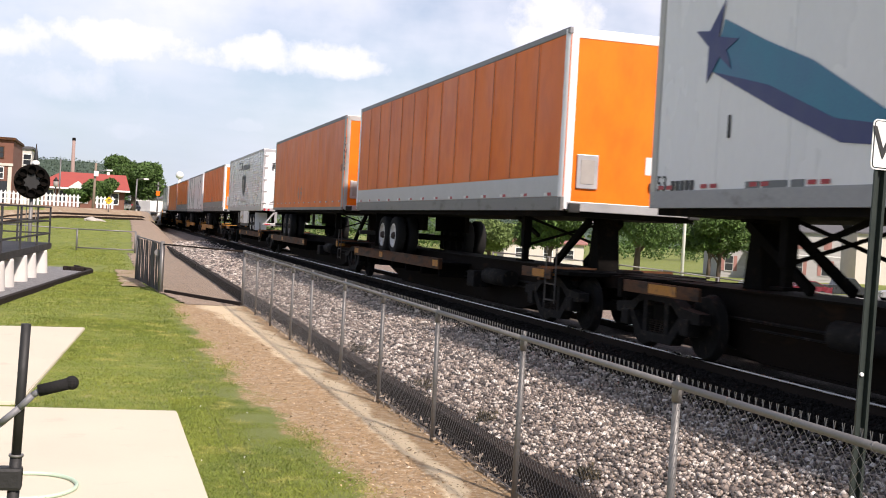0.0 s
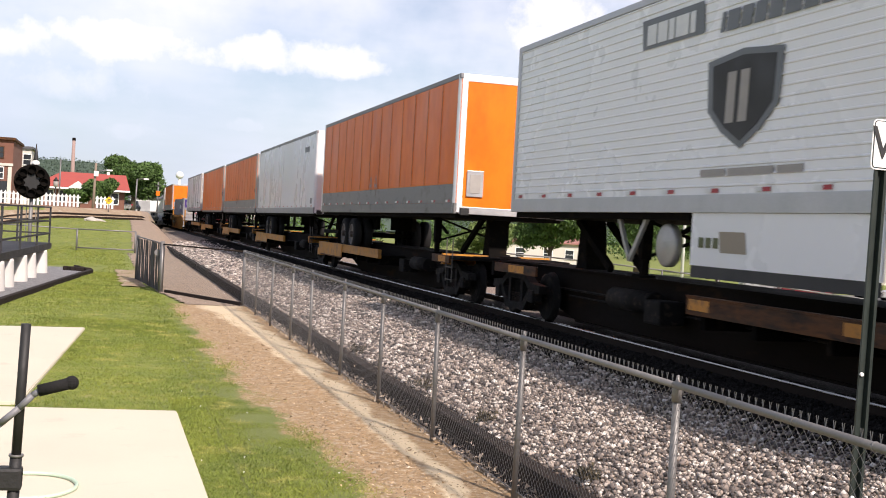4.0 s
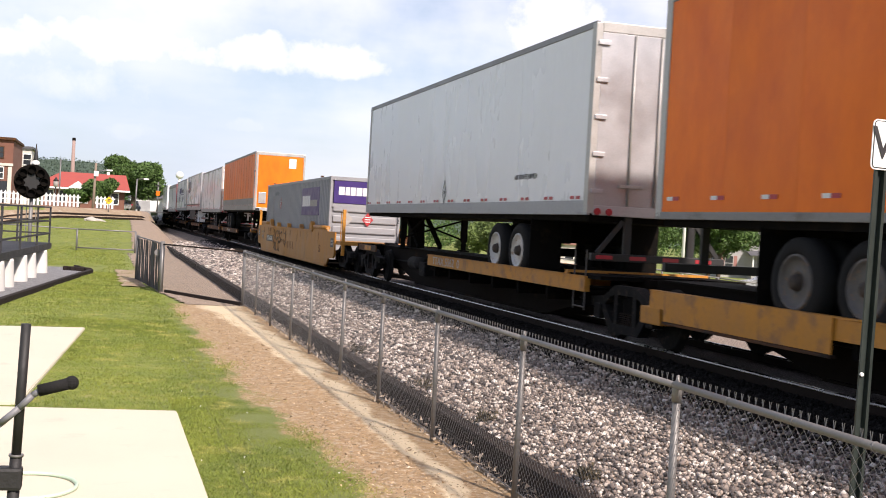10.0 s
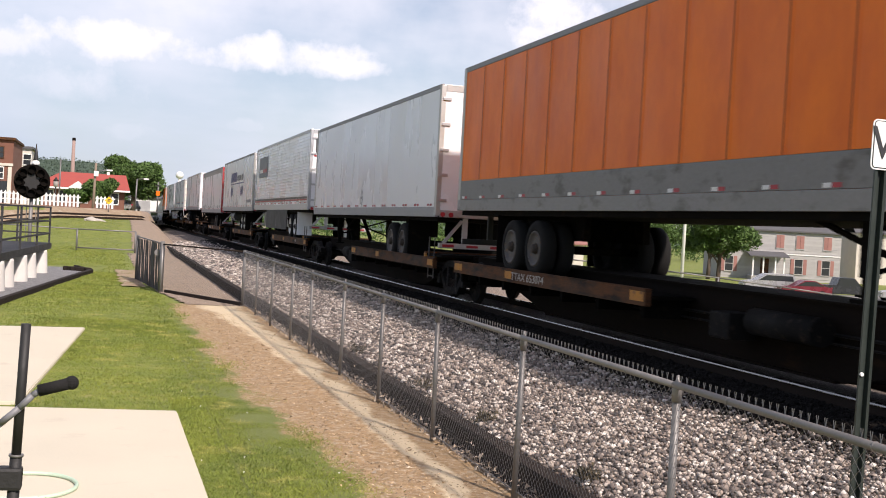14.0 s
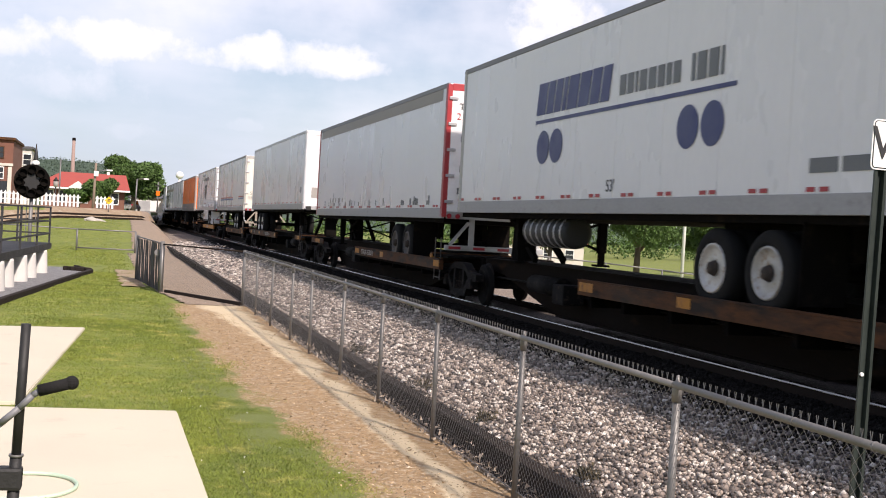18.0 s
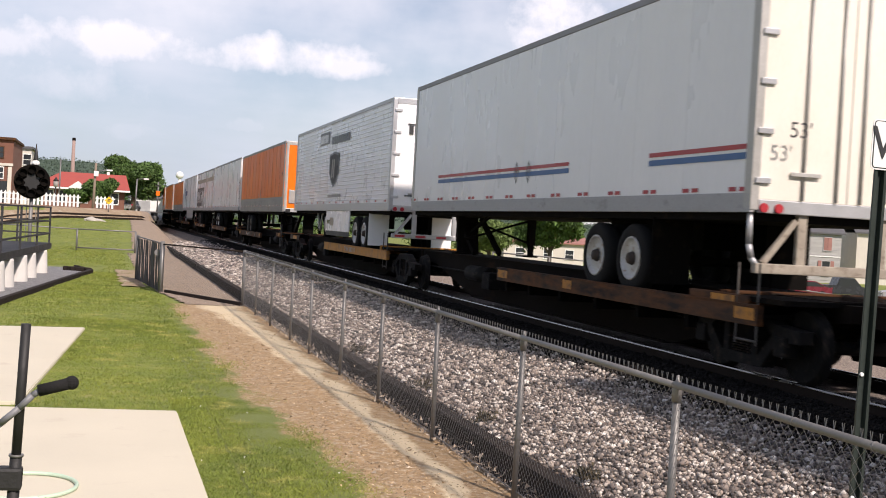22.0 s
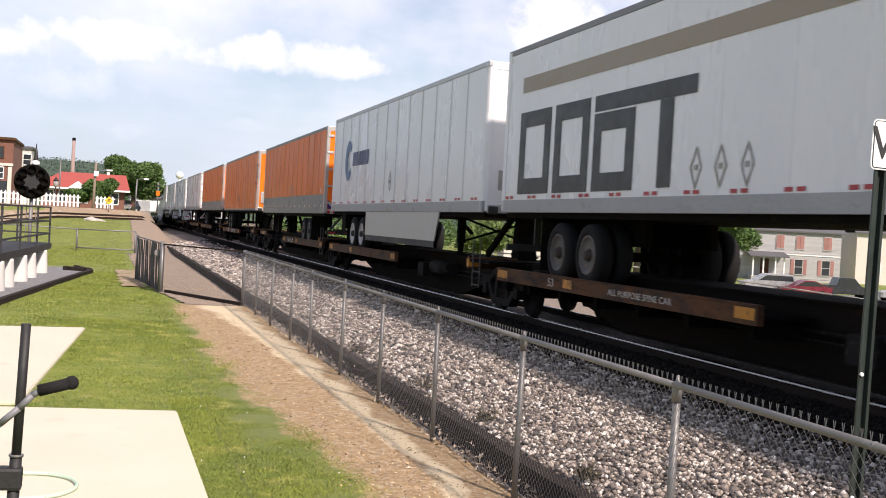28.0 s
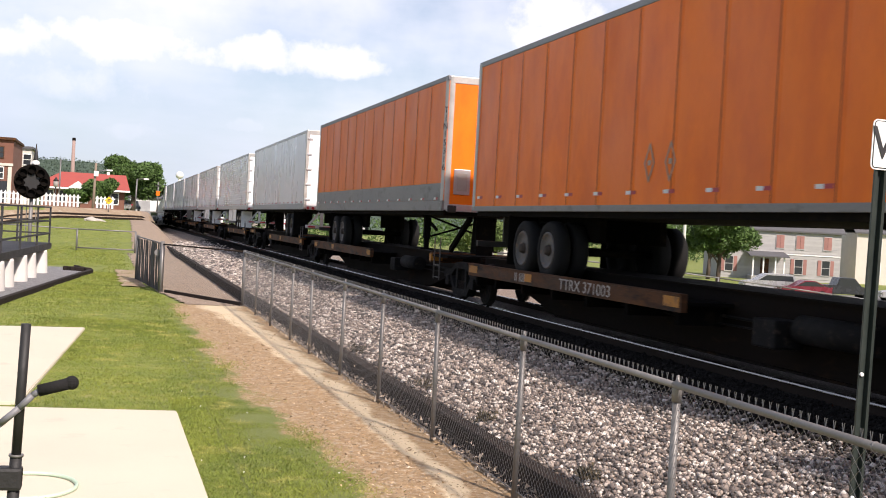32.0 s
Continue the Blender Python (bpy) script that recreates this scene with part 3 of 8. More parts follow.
def bogie(car, y):
    """A three-piece freight bogie: bolster, two side frames, springs, two wheelsets."""
    bo = part("bogie", lambda: box(box(B(), -1.0, 1.0, -0.2, 0.2, 0.42, 0.66, 0.02), -0.3, 0.3, -0.3, 0.3, 0.62, 0.80, 0.02), M_UNDER, car, "grimy cast steel bogie", at=(0, y, 0), key="bolster")

    def frame_side():
        bm = B()
        up = [(-1.25, 0.48), (-1.25, 0.62), (-0.75, 0.66), (-0.35, 0.84), (0.35, 0.84), (0.75, 0.66), (1.25, 0.62), (1.25, 0.48), (0.8, 0.46), (0.5, 0.66), (0.35, 0.70), (-0.35, 0.70), (-0.5, 0.66), (-0.8, 0.46)]
        prism(bm, up, "x", -0.09, 0.09)
        prism(bm, [(-0.8, 0.46), (-0.72, 0.56), (-0.40, 0.26), (0.40, 0.26), (0.72, 0.56), (0.8, 0.46), (0.48, 0.13), (-0.48, 0.13)], "x", -0.09, 0.09)
        for y0 in (-0.38, 0.26):
            box(bm, -0.08, 0.08, y0, y0 + 0.12, 0.25, 0.72)
        for y0 in (-1.02, 0.78):
            box(bm, -0.13, 0.07, y0, y0 + 0.24, 0.30, 0.53, 0.03)
        return bm

    def springs():
        bm = B()
        for y0 in (-0.16, 0.0, 0.16):
            for k in range(6):
                rod(bm, (0, y0, 0.27 + k * 0.03), (0, y0, 0.285 + k * 0.03), 0.075, 10)
        return bm
    for sd in (-1, 1):
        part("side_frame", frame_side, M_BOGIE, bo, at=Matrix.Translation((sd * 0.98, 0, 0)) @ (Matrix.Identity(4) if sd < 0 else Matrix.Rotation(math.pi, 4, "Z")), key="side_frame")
        part("spring_group", springs, M_RUST, bo, at=(sd * 0.98, 0, 0), key="springs")

    def wset():
        bm = B()
        for sd in (-1, 1):
            lathe(bm, [(sd * 0.79, 0.40), (sd * 0.785, 0.418), (sd * 0.70, 0.42), (sd * 0.695, 0.45), (sd * 0.672, 0.452), (sd * 0.668, 0.40), (sd * 0.70, 0.36), (sd * 0.73, 0.16), (sd * 0.80, 0.14), (sd * 0.80, 0.34)], 24)
        rod(bm, (-1.02, 0, 0), (1.02, 0, 0), 0.08, 12)
        return bm
    for o in (-1, 1):
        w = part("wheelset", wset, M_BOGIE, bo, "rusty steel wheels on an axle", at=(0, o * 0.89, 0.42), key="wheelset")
        WHEELSETS[o].append(w)
    return bo


def spine_car(s_lead, yellow, nose, pitch, marks=(), front=-8.8, rear=None, starts=False, dz=0.0, sill=0.0, plate=False):
    """One platform of a spine car: deep centre sill, wheel decks with side sills, a hitch stand, bogies."""
    side = M_YELLOW if yellow else M_BROWN
    c = thing("spine_car", "yellow steel spine car platform, grimy underframe, on rails" if yellow else "brown weathered steel spine car platform on rails", "railway wagon", "platforms of the train")
    yl, yt = -HALF - 0.75, pitch - HALF - 0.80         # joints before and behind
    zb = 0.07
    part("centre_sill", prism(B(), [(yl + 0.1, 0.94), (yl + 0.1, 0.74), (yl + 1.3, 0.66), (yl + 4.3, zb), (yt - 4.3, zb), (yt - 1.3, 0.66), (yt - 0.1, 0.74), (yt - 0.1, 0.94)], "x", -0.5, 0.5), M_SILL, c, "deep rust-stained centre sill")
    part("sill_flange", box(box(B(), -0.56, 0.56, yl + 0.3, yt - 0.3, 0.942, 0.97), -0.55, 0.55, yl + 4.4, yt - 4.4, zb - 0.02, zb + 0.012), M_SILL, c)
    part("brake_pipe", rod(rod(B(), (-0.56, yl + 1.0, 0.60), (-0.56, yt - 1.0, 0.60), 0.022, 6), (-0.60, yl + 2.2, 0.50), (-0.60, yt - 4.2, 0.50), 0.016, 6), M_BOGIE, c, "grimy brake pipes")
    d = 1 if nose else -1                              # the end that carries the trailer's wheels
    a, b = sorted((d * (HALF + 0.02), -d * 1.08))
    dt = 0.82 + min(dz, 0.0)                           # top of the wheel decks
    sz = 0.82 + sill                                   # the side sills' level
    for sd in (-1, 1):
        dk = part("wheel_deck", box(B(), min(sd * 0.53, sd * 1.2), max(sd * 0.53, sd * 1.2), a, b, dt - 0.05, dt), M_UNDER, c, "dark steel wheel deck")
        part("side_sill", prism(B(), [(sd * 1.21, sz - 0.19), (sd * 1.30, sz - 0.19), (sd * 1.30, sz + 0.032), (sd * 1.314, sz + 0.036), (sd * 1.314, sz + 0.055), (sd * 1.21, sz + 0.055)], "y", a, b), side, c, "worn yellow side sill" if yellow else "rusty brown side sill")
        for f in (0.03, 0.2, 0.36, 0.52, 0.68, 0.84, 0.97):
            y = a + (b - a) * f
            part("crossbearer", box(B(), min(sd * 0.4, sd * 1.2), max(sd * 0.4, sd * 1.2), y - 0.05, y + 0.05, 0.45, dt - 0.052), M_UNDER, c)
        if plate:                                               # deep plate over the bogie end
            y0, y1 = sorted((d * 3.9, d * 7.6))
            part("side_plate", box(B(), min(sd * 1.316, sd * 1.332), max(sd * 1.316, sd * 1.332), y0, y1, sz - 0.34, sz + 0.05, 0.004), M_YELLOW, c, "deep yellow side plate with worn paint")
            part("plate_lip", box(B(), min(sd * 1.26, sd * 1.345), max(sd * 1.26, sd * 1.345), y0, y1, sz - 0.38, sz - 0.344, 0.006), M_BROWN, c, "rusty lower lip")
            part("end_casting", box(B(), min(sd * 1.0, sd * 1.3), max(sd * 1.0, sd * 1.3), min(d * 7.75, d * 8.35), max(d * 7.75, d * 8.35), sz - 0.42, sz - 0.18, 0.02), M_YELLOW, c)
        elif not yellow:                               # yellow conspicuity patches
            for f, w in ((0.03, 0.22), (0.62, 0.18), (0.965, 0.26)):
                y = a + (b - a) * f
                part("side_patch", box(B(), min(sd * 1.3005, sd * 1.304), max(sd * 1.3005, sd * 1.304), y - w, y + w, sz - 0.13, sz + 0.01), M_PATCH, c, "yellow reflective patch")
    hy = -d * (HALF - 0.95)
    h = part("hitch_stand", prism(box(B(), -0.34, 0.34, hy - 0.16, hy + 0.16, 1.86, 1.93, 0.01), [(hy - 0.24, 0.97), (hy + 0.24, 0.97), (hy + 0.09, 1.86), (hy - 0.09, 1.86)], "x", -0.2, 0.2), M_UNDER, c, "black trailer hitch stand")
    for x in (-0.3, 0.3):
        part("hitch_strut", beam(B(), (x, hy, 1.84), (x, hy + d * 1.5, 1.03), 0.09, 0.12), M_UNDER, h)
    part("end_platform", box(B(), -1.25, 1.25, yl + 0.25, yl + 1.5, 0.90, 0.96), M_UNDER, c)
    sb = part("end_sill", box(B(), -1.27, 1.27, yl + 1.5, yl + 1.62, 0.76, 1.0), side, c)
    part("end_patch", box(B(), -1.278, -1.0, yl + 1.49, yl + 1.63, 0.80, 0.96), M_PATCH, sb, "yellow painted sill end")
    part("grab_iron", rod(rod(rod(rod(B(), (-1.28, yl + 1.2, 0.40), (-1.28, yl + 1.2, 1.35), 0.014, 6), (-1.28, yl + 0.75, 0.40), (-1.28, yl + 0.75, 1.35), 0.014, 6), (-1.28, yl + 1.2, 0.45), (-1.28, yl + 0.75, 0.45), 0.014, 6), (-1.28, yl + 1.2, 0.72), (-1.28, yl + 0.75, 0.72), 0.014, 6), M_LADDER, c, "worn grey ladder iron")
    bogie(c, front)
    if starts:
        board = part("end_board", box(B(), -1.29, -1.25, front - 0.5, front + 0.9, 0.80, 0.97, 0.006), M_BROWN, c, "rusty side board at the car's end")
        part("end_patch", box(B(), -1.296, -1.291, front - 0.2, front + 0.35, 0.82, 0.95), M_PATCH, board, "yellow reflective patch")
    if rear is not None:
        bogie(c, rear)
        part("coupler", box(box(B(), -0.12, 0.12, rear + 0.3, yt + 0.7, 0.78, 0.98, 0.02), -0.2, 0.2, yt + 0.5, yt + 0.8, 0.74, 1.02, 0.04), M_RUST, c)
        part("end_beam", box(B(), -1.27, 1.27, rear + 0.7, rear + 0.84, 0.70, 0.98, 0.01), M_UNDER, c)
        board = part("end_board", box(B(), -1.29, -1.25, rear - 1.6, rear + 0.6, 0.80, 0.97, 0.006), M_BROWN, c, "rusty side board at the car's end")
        part("end_patch", box(B(), -1.296, -1.291, rear - 1.0, rear - 0.2, 0.82, 0.95), M_PATCH, board, "yellow reflective patch")
        part("hose", rod(rod(B(), (-0.25, yt + 0.1, 0.8), (-0.25, yt + 0.35, 0.45), 0.03, 8), (-0.25, yt + 0.35, 0.45), (-0.25, yt + 0.7, 0.5), 0.03, 8), M_RUBBER, c, "black rubber brake hose")
    part("reservoir", rod(B(), (-0.75, -d * 3.0, 0.62), (-0.75, -d * 4.4, 0.62), 0.17, 14), M_BOGIE, c, "grimy air reservoir")
    part("valve_box", box(B(), -1.02, -0.62, -d * 2.6 - 0.25, -d * 2.6 + 0.25, 0.36, 0.70, 0.03), M_BOGIE, c)
    for text, y, size in marks:
        words("stencil", text, size, M_STENCIL, c, Matrix.Translation((-1.3375 if plate and 3.9 < abs(y) < 7.6 else -1.3065, y, sz - 0.078)) @ SIDE @ Matrix.Diagonal((1.4, 1, 1, 1)), "worn white stencilled lettering")
    s_mid = s_lead + HALF
    c.matrix_basis = on_track(s_mid)
    MOVERS.append((c, s_mid, 0.0))
    return c


def vertical_mark(t, text, top, size=0.2, y=None, mat=None):
    if y is None:                                # on the rounded front corner
        a = radians(30)
        m = Matrix.Translation((NEAR + 0.128 - 0.146 * math.cos(a), -HALF + 0.14 - 0.146 * math.sin(a), top)) @ Matrix.Rotation(a, 4, "Z") @ SIDE
    else:
        m = Matrix.Translation((NEAR - 0.0085, y, top)) @ SIDE
    words("reporting_mark", text, size, mat or M_INK, t, m, "black stacked lettering", stack=True, gap=0.92)


def side_text(t, text, y, z, size, mat=None, label="black lettering"):
    words("lettering", text, size, mat or M_INK, t, Matrix.Translation((NEAR - 0.008, y, z)) @ SIDE, label)


def diamonds(t, y, z, mat=None, n=2, size=0.28):
    for k in range(n):
        c = y - k * 0.62
        o, s = size, size * 0.80
        out, inn = [(c - o * 0.55, z), (c, z - o), (c + o * 0.55, z), (c, z + o)], [(c - s * 0.55, z), (c, z - s), (c + s * 0.55, z), (c, z + s)]
        fr = t
        for i in range(4):
            j = (i + 1) % 4
            fr = shape("placard_frame", [out[i], out[j], inn[j], inn[i]], mat or M_FADED, t, x=NEAR - 0.010, label="diamond placard frame")
        shape("placard_plate", [(c - s * 0.2, z - s * 0.16), (c + s * 0.2, z - s * 0.16), (c + s * 0.2, z + s * 0.16), (c - s * 0.2, z + s * 0.16)], mat or M_FADED, t, x=NEAR - 0.010)


def bars(t, y0, z0, widths, h, mat, x=NEAR - 0.006, gap=0.07, slant=0.0, name="lettering_bar"):
    """Unreadable or brand lettering as plain bars, read towards the front."""
    y = y0
    for w in widths:
        shape(name, rect(y - w, y, z0, z0 + h, -slant), mat, t, x=x)
        y -= w + gap


M_CREAM = surf("stained_cream_door", (0.80, 0.76, 0.68), (0.70, 0.65, 0.56), 1.2, 0.4, 0.03, c3=(0.5, 0.40, 0.28), spot=(0.62, 0.82), stretch=(1, 1, 0.4))
M_GREENISH = surf("olive_print", (0.10, 0.115, 0.03), (0.08, 0.09, 0.025), 3, 0.5, 0.02)
T = {}
# 0: white with a blue sweep and a dark bird
t = T[0] = trailer(-1.60, "white smooth-sided trailer with a blue sweep and dark bird", M_WHITE, nose=False, tape=1)
shape("sweep", [(6.52, 3.70), (6.27, 4.32), (5.3, 3.92), (4.36, 3.58), (3.1, 2.95), (1.6, 2.75), (1.6, 2.45), (3.78, 2.66), (5.0, 3.10)], M_TEAL, t, x=NEAR - 0.007, label="blue to teal painted sweep")
shape("sweep", [(6.52, 3.70), (5.0, 3.10), (3.78, 2.66), (1.6, 2.45), (1.6, 2.58), (3.9, 2.92), (5.2, 3.40)], M_NAVY, t, x=NEAR - 0.012)
shape("bird", [(6.97, 4.27), (6.62, 4.22), (6.27, 4.55), (6.38, 4.12), (5.91, 4.03), (6.18, 3.93), (6.05, 3.68), (6.34, 3.86), (6.64, 3.57), (6.62, 4.02)], M_NAVY, t, x=NEAR - 0.017, label="dark blue bird shape")
side_text(t, "53", 7.72, 2.31, 0.3)
bars(t, 7.45, 2.22, (0.10, 0.10, 0.10, 0.10, 0.10), 0.13, M_INK, gap=0.03)
bars(t, 5.58, 2.20, (0.3, 0.5, 0.25), 0.10, M_GREYINK)
shape("vent_slot", rect(6.0, 6.06, 2.84, 3.12), M_BLACK, t, x=NEAR - 0.008)
# 1 to 4
t = T[1] = trailer(17.75, "orange trailer with seamed sides and a pale grey band", M_ORANGE, 0.36, style="seams", post=M_REEFER, rim="pale", band_mat=M_RAILALU, tape=2, half=8.15, dz=-0.03)
shape("paper_label", rect(0.42, 0.72, 2.7, 3.05), M_TAPE_W, t, y=-HALF + 0.01)
t = T[2] = trailer(36.30, "orange smooth-sided trailer with grey corner posts", M_ORANGE, tape=2, top=M_GREYROOF, half=7.90, dz=-0.02)
vertical_mark(t, "TYNE541", 4.22)
side_text(t, "53", -HALF + 0.5, 3.34, 0.3)
diamonds(t, 0.9, 2.62)
t = T[3] = trailer(56.35, "white ribbed refrigerated trailer with closed doors and skirts", M_REEFER, nose=False, style="ribs", skirt=M_REEFER, rim="pale", post=M_RAILALU, tape=2, half=7.98, dz=-0.06)
REEFERS = [t]
t = T[4] = trailer(75.95, "orange trailer with seamed sides, grey band and pale posts", M_ORANGE, 0.42, style="seams", post=M_REEFER, tape=2, slide=-0.50, dz=-0.10)
diamonds(t, 0.3, 2.75)
shape("paper_label", rect(0.42, 0.72, 2.7, 3.05), M_TAPE_W, t, y=-HALF + 0.01)
# 5 to 8
t = T[5] = trailer(93.70, "plain white smooth-sided trailer with rounded front", M_WHITE, post=M_WHITE, top=M_GREYROOF, tape=2, dz=-0.16)
bars(t, -5.58, 4.32, (0.4, 0.55), 0.2, M_GREYINK)
shape("panel_mark", rect(-7.65, -7.3, 2.36, 2.56), M_GREYINK, t, x=NEAR - 0.007)
t = T[6] = trailer(110.95, "orange trailer with seamed sides and dark grey band", M_ORANGE, 0.46, style="seams", tape=2, dz=-0.17)
side_text(t, "53", -HALF + 0.42, 3.11, 0.26)
diamonds(t, 0.6, 2.74, M_BROWN)
t = T[7] = trailer(128.50, "orange smooth-sided trailer with a lettered grey post", M_ORANGE, tape=2, top=M_GREYROOF, dz=-0.15)
vertical_mark(t, "TYNE488", 4.0, 0.17)
side_text(t, "53'", -HALF + 0.42, 3.21, 0.28)
diamonds(t, 0.0, 2.45, M_GREYINK, 1)
t = T[8] = trailer(146.95, "white smooth-sided trailer with closed rear doors", M_WHITE, nose=False, rim="pale", top=M_GREYROOF, door_paint=M_RAILALU, half=8.00, dz=-0.10)
side_text(t, "AIR RIDE EQUIPPED", -5.15, 2.66, 0.13)
diamonds(t, 0.0, 2.46, M_GREYINK, 1)
# 10 to 14
t = T[10] = trailer(189.91, "orange trailer with seamed sides, dark grey band, lettered post", M_ORANGE, 0.40, style="seams", tape=2, top=M_GREYROOF, dz=-0.04)
vertical_mark(t, "TINI5312", 4.32, 0.175)
shape("paper_label", rect(0.45, 0.82, 4.25, 4.75), M_TAPE_W, t, y=-HALF + 0.008)
shape("paper_label", rect(0.52, 0.80, 2.75, 3.0), M_TAPE_W, t, y=-HALF + 0.010)
t = T[11] = trailer(207.70, "white smooth-sided trailer with sunlit rear doors", M_WHITE, nose=False, top=M_GREYROOF, dz=-0.18)
diamonds(t, 0.0, 2.5, M_GREYINK, 1)
t = T[12] = trailer(225.25, "white ribbed refrigerated trailer, dark stripe and charcoal skirts", M_REEFER, nose=False, style="ribs", skirt=M_SKIRT_D, rim="pale", post=M_RAILALU, dz=-0.02)
shape("stripe", rect(-7.85, 7.85, 2.35, 2.41), M_RED, t, x=NEAR - 0.014, label="maroon and black stripe")
shape("stripe", rect(-7.85, 7.85, 2.42, 2.50), M_INK, t, x=NEAR - 0.014)
b = shape("emblem", rect(3.75, 6.75, 3.55, 4.53), M_GREYINK, t, x=NEAR - 0.014, label="dark rectangular emblem")
bars(t, 6.55, 3.78, (1.15,), 0.16, M_TAPE_W, x=NEAR - 0.02)
bars(t, 5.3, 3.78, (1.4,), 0.16, M_RED, x=NEAR - 0.02)
shape("emblem", rect(-1.1, 0.3, 4.1, 4.7), M_INK, t, y=-HALF - 0.002)
shape("stripe", rect(-1.15, 1.1, 4.0, 4.06), M_RED, t, y=-HALF - 0.002)
t = T[13] = trailer(242.50, "white trailer with navy lettering bars and paired discs", M_WHITE, nose=False, rim="pale", tank=True, top=M_GREYROOF, half=7.80, slide=-0.35, dz=-0.08)
bars(t, 3.36, 3.70, (0.42, 0.3, 0.3, 0.16, 0.42, 0.42, 0.36, 0.32), 0.55, M_NAVY, gap=0.05, slant=0.10)
bars(t, -0.07, 3.74, (0.2, 0.2, 0.08, 0.22, 0.22, 0.2, 0.14, 0.2), 0.30, M_GREYINK, gap=0.06)
bars(t, -2.25, 3.72, (0.09, 0.24, 0.24, 0.07), 0.36, M_GREYINK, gap=0.06)
shape("underline", rect(-3.4, 3.36, 3.55, 3.61), M_NAVY, t, x=NEAR - 0.006)
for y in (2.96, 2.36, -2.22, -2.86):
    shape("disc", disc(y, 3.13, 0.29), M_NAVY, t, x=NEAR - 0.006, label="navy blue disc")
side_text(t, "53'", 0.09, 2.4, 0.26)
bars(t, -5.0, 2.44, (0.5, 1.1, 0.4), 0.16, M_GREYINK, gap=0.08)
t = T[14] = trailer(259.30, "white trailer with a red rear post and closed doors", M_WHITE, nose=False, post=M_RED, top=M_GREYROOF, dz=-0.21)
bars(t, 5.5, 2.42, (0.1, 0.12, 0.1, 0.3, 0.1), 0.14, M_FADED, gap=0.35)
shape("top_band", rect(-7.62, 7.62, 4.66, 4.918), M_FADED, t, x=NEAR - 0.004, label="faded grey top band")
rng = random.Random(14)
for k in range(26):
    y = rng.uniform(-7.2, 6.5)
    shape("scuff_mark", rect(y, y + rng.uniform(0.04, 0.16), 2.30, 2.36 + rng.uniform(0.02, 0.16)), M_GREYINK, t, x=NEAR - 0.005, label="dark scuff on the lower side")
for x, z in ((-0.95, 3.72), (-0.6, 3.35), (-0.95, 3.05), (-0.45, 2.95), (-0.98, 2.55)):
    shape("repair_patch", rect(x, x + 0.22, z, z + 0.14), M_GREYINK, t, y=-HALF + 0.004, label="grey repair patch")
words("lettering", "TLGX", 0.22, M_INK, t, Matrix.Translation((-0.75, -HALF - 0.003, 4.5)) @ FACE)
words("lettering", "215748", 0.22, M_RED, t, Matrix.Translation((-0.75, -HALF - 0.003, 4.28)) @ FACE)
# 15 to 19
t = T[15] = trailer(278.50, "plain white trailer with rounded front corners", M_WHITE, post=M_WHITE, rim="pale", slide=0.60)
shape("emblem", disc(-7.4, 2.75, 0.13), M_GREYINK, t, x=NEAR - 0.006)
t = T[16] = trailer(298.55, "white trailer, thin blue and red stripes, cream doors", M_WHITE, nose=False, rim="pale", top=M_GREYROOF, door_paint=M_CREAM, half=7.80, dz=-0.05)
for y0, y1 in ((-7.7, -5.1), (-2.2, 5.5)):
    shape("stripe", rect(y0, y1, 2.74, 2.80), M_RED, t, x=NEAR - 0.006, label="thin red stripe")
    shape("stripe", rect(y0, y1, 2.62, 2.70), M_BLUE, t, x=NEAR - 0.006, label="thin blue stripe")
diamonds(t, 0.3, 2.70, M_GREYINK, 2, 0.2)
words("reporting_mark", "ROCO5321", 0.26, M_INK, t, Matrix.Translation((0.75, -HALF - 0.003, 4.35)) @ FACE, stack=True, gap=1.0)
words("lettering", "53'", 0.26, M_INK, t, Matrix.Translation((-0.85, -HALF - 0.003, 2.95)) @ FACE)
shape("caution_label", rect(0.5, 1.1, 2.45, 2.85), M_YELLOW, t, y=-HALF - 0.002, label="yellow caution label")
t = T[17] = trailer(316.52, "white ribbed refrigerated trailer with closed doors and skirts", M_REEFER, nose=False, style="ribs", skirt=M_REEFER, rim="pale", post=M_RAILALU, tape=2, dz=-0.05)
REEFERS.append(t)
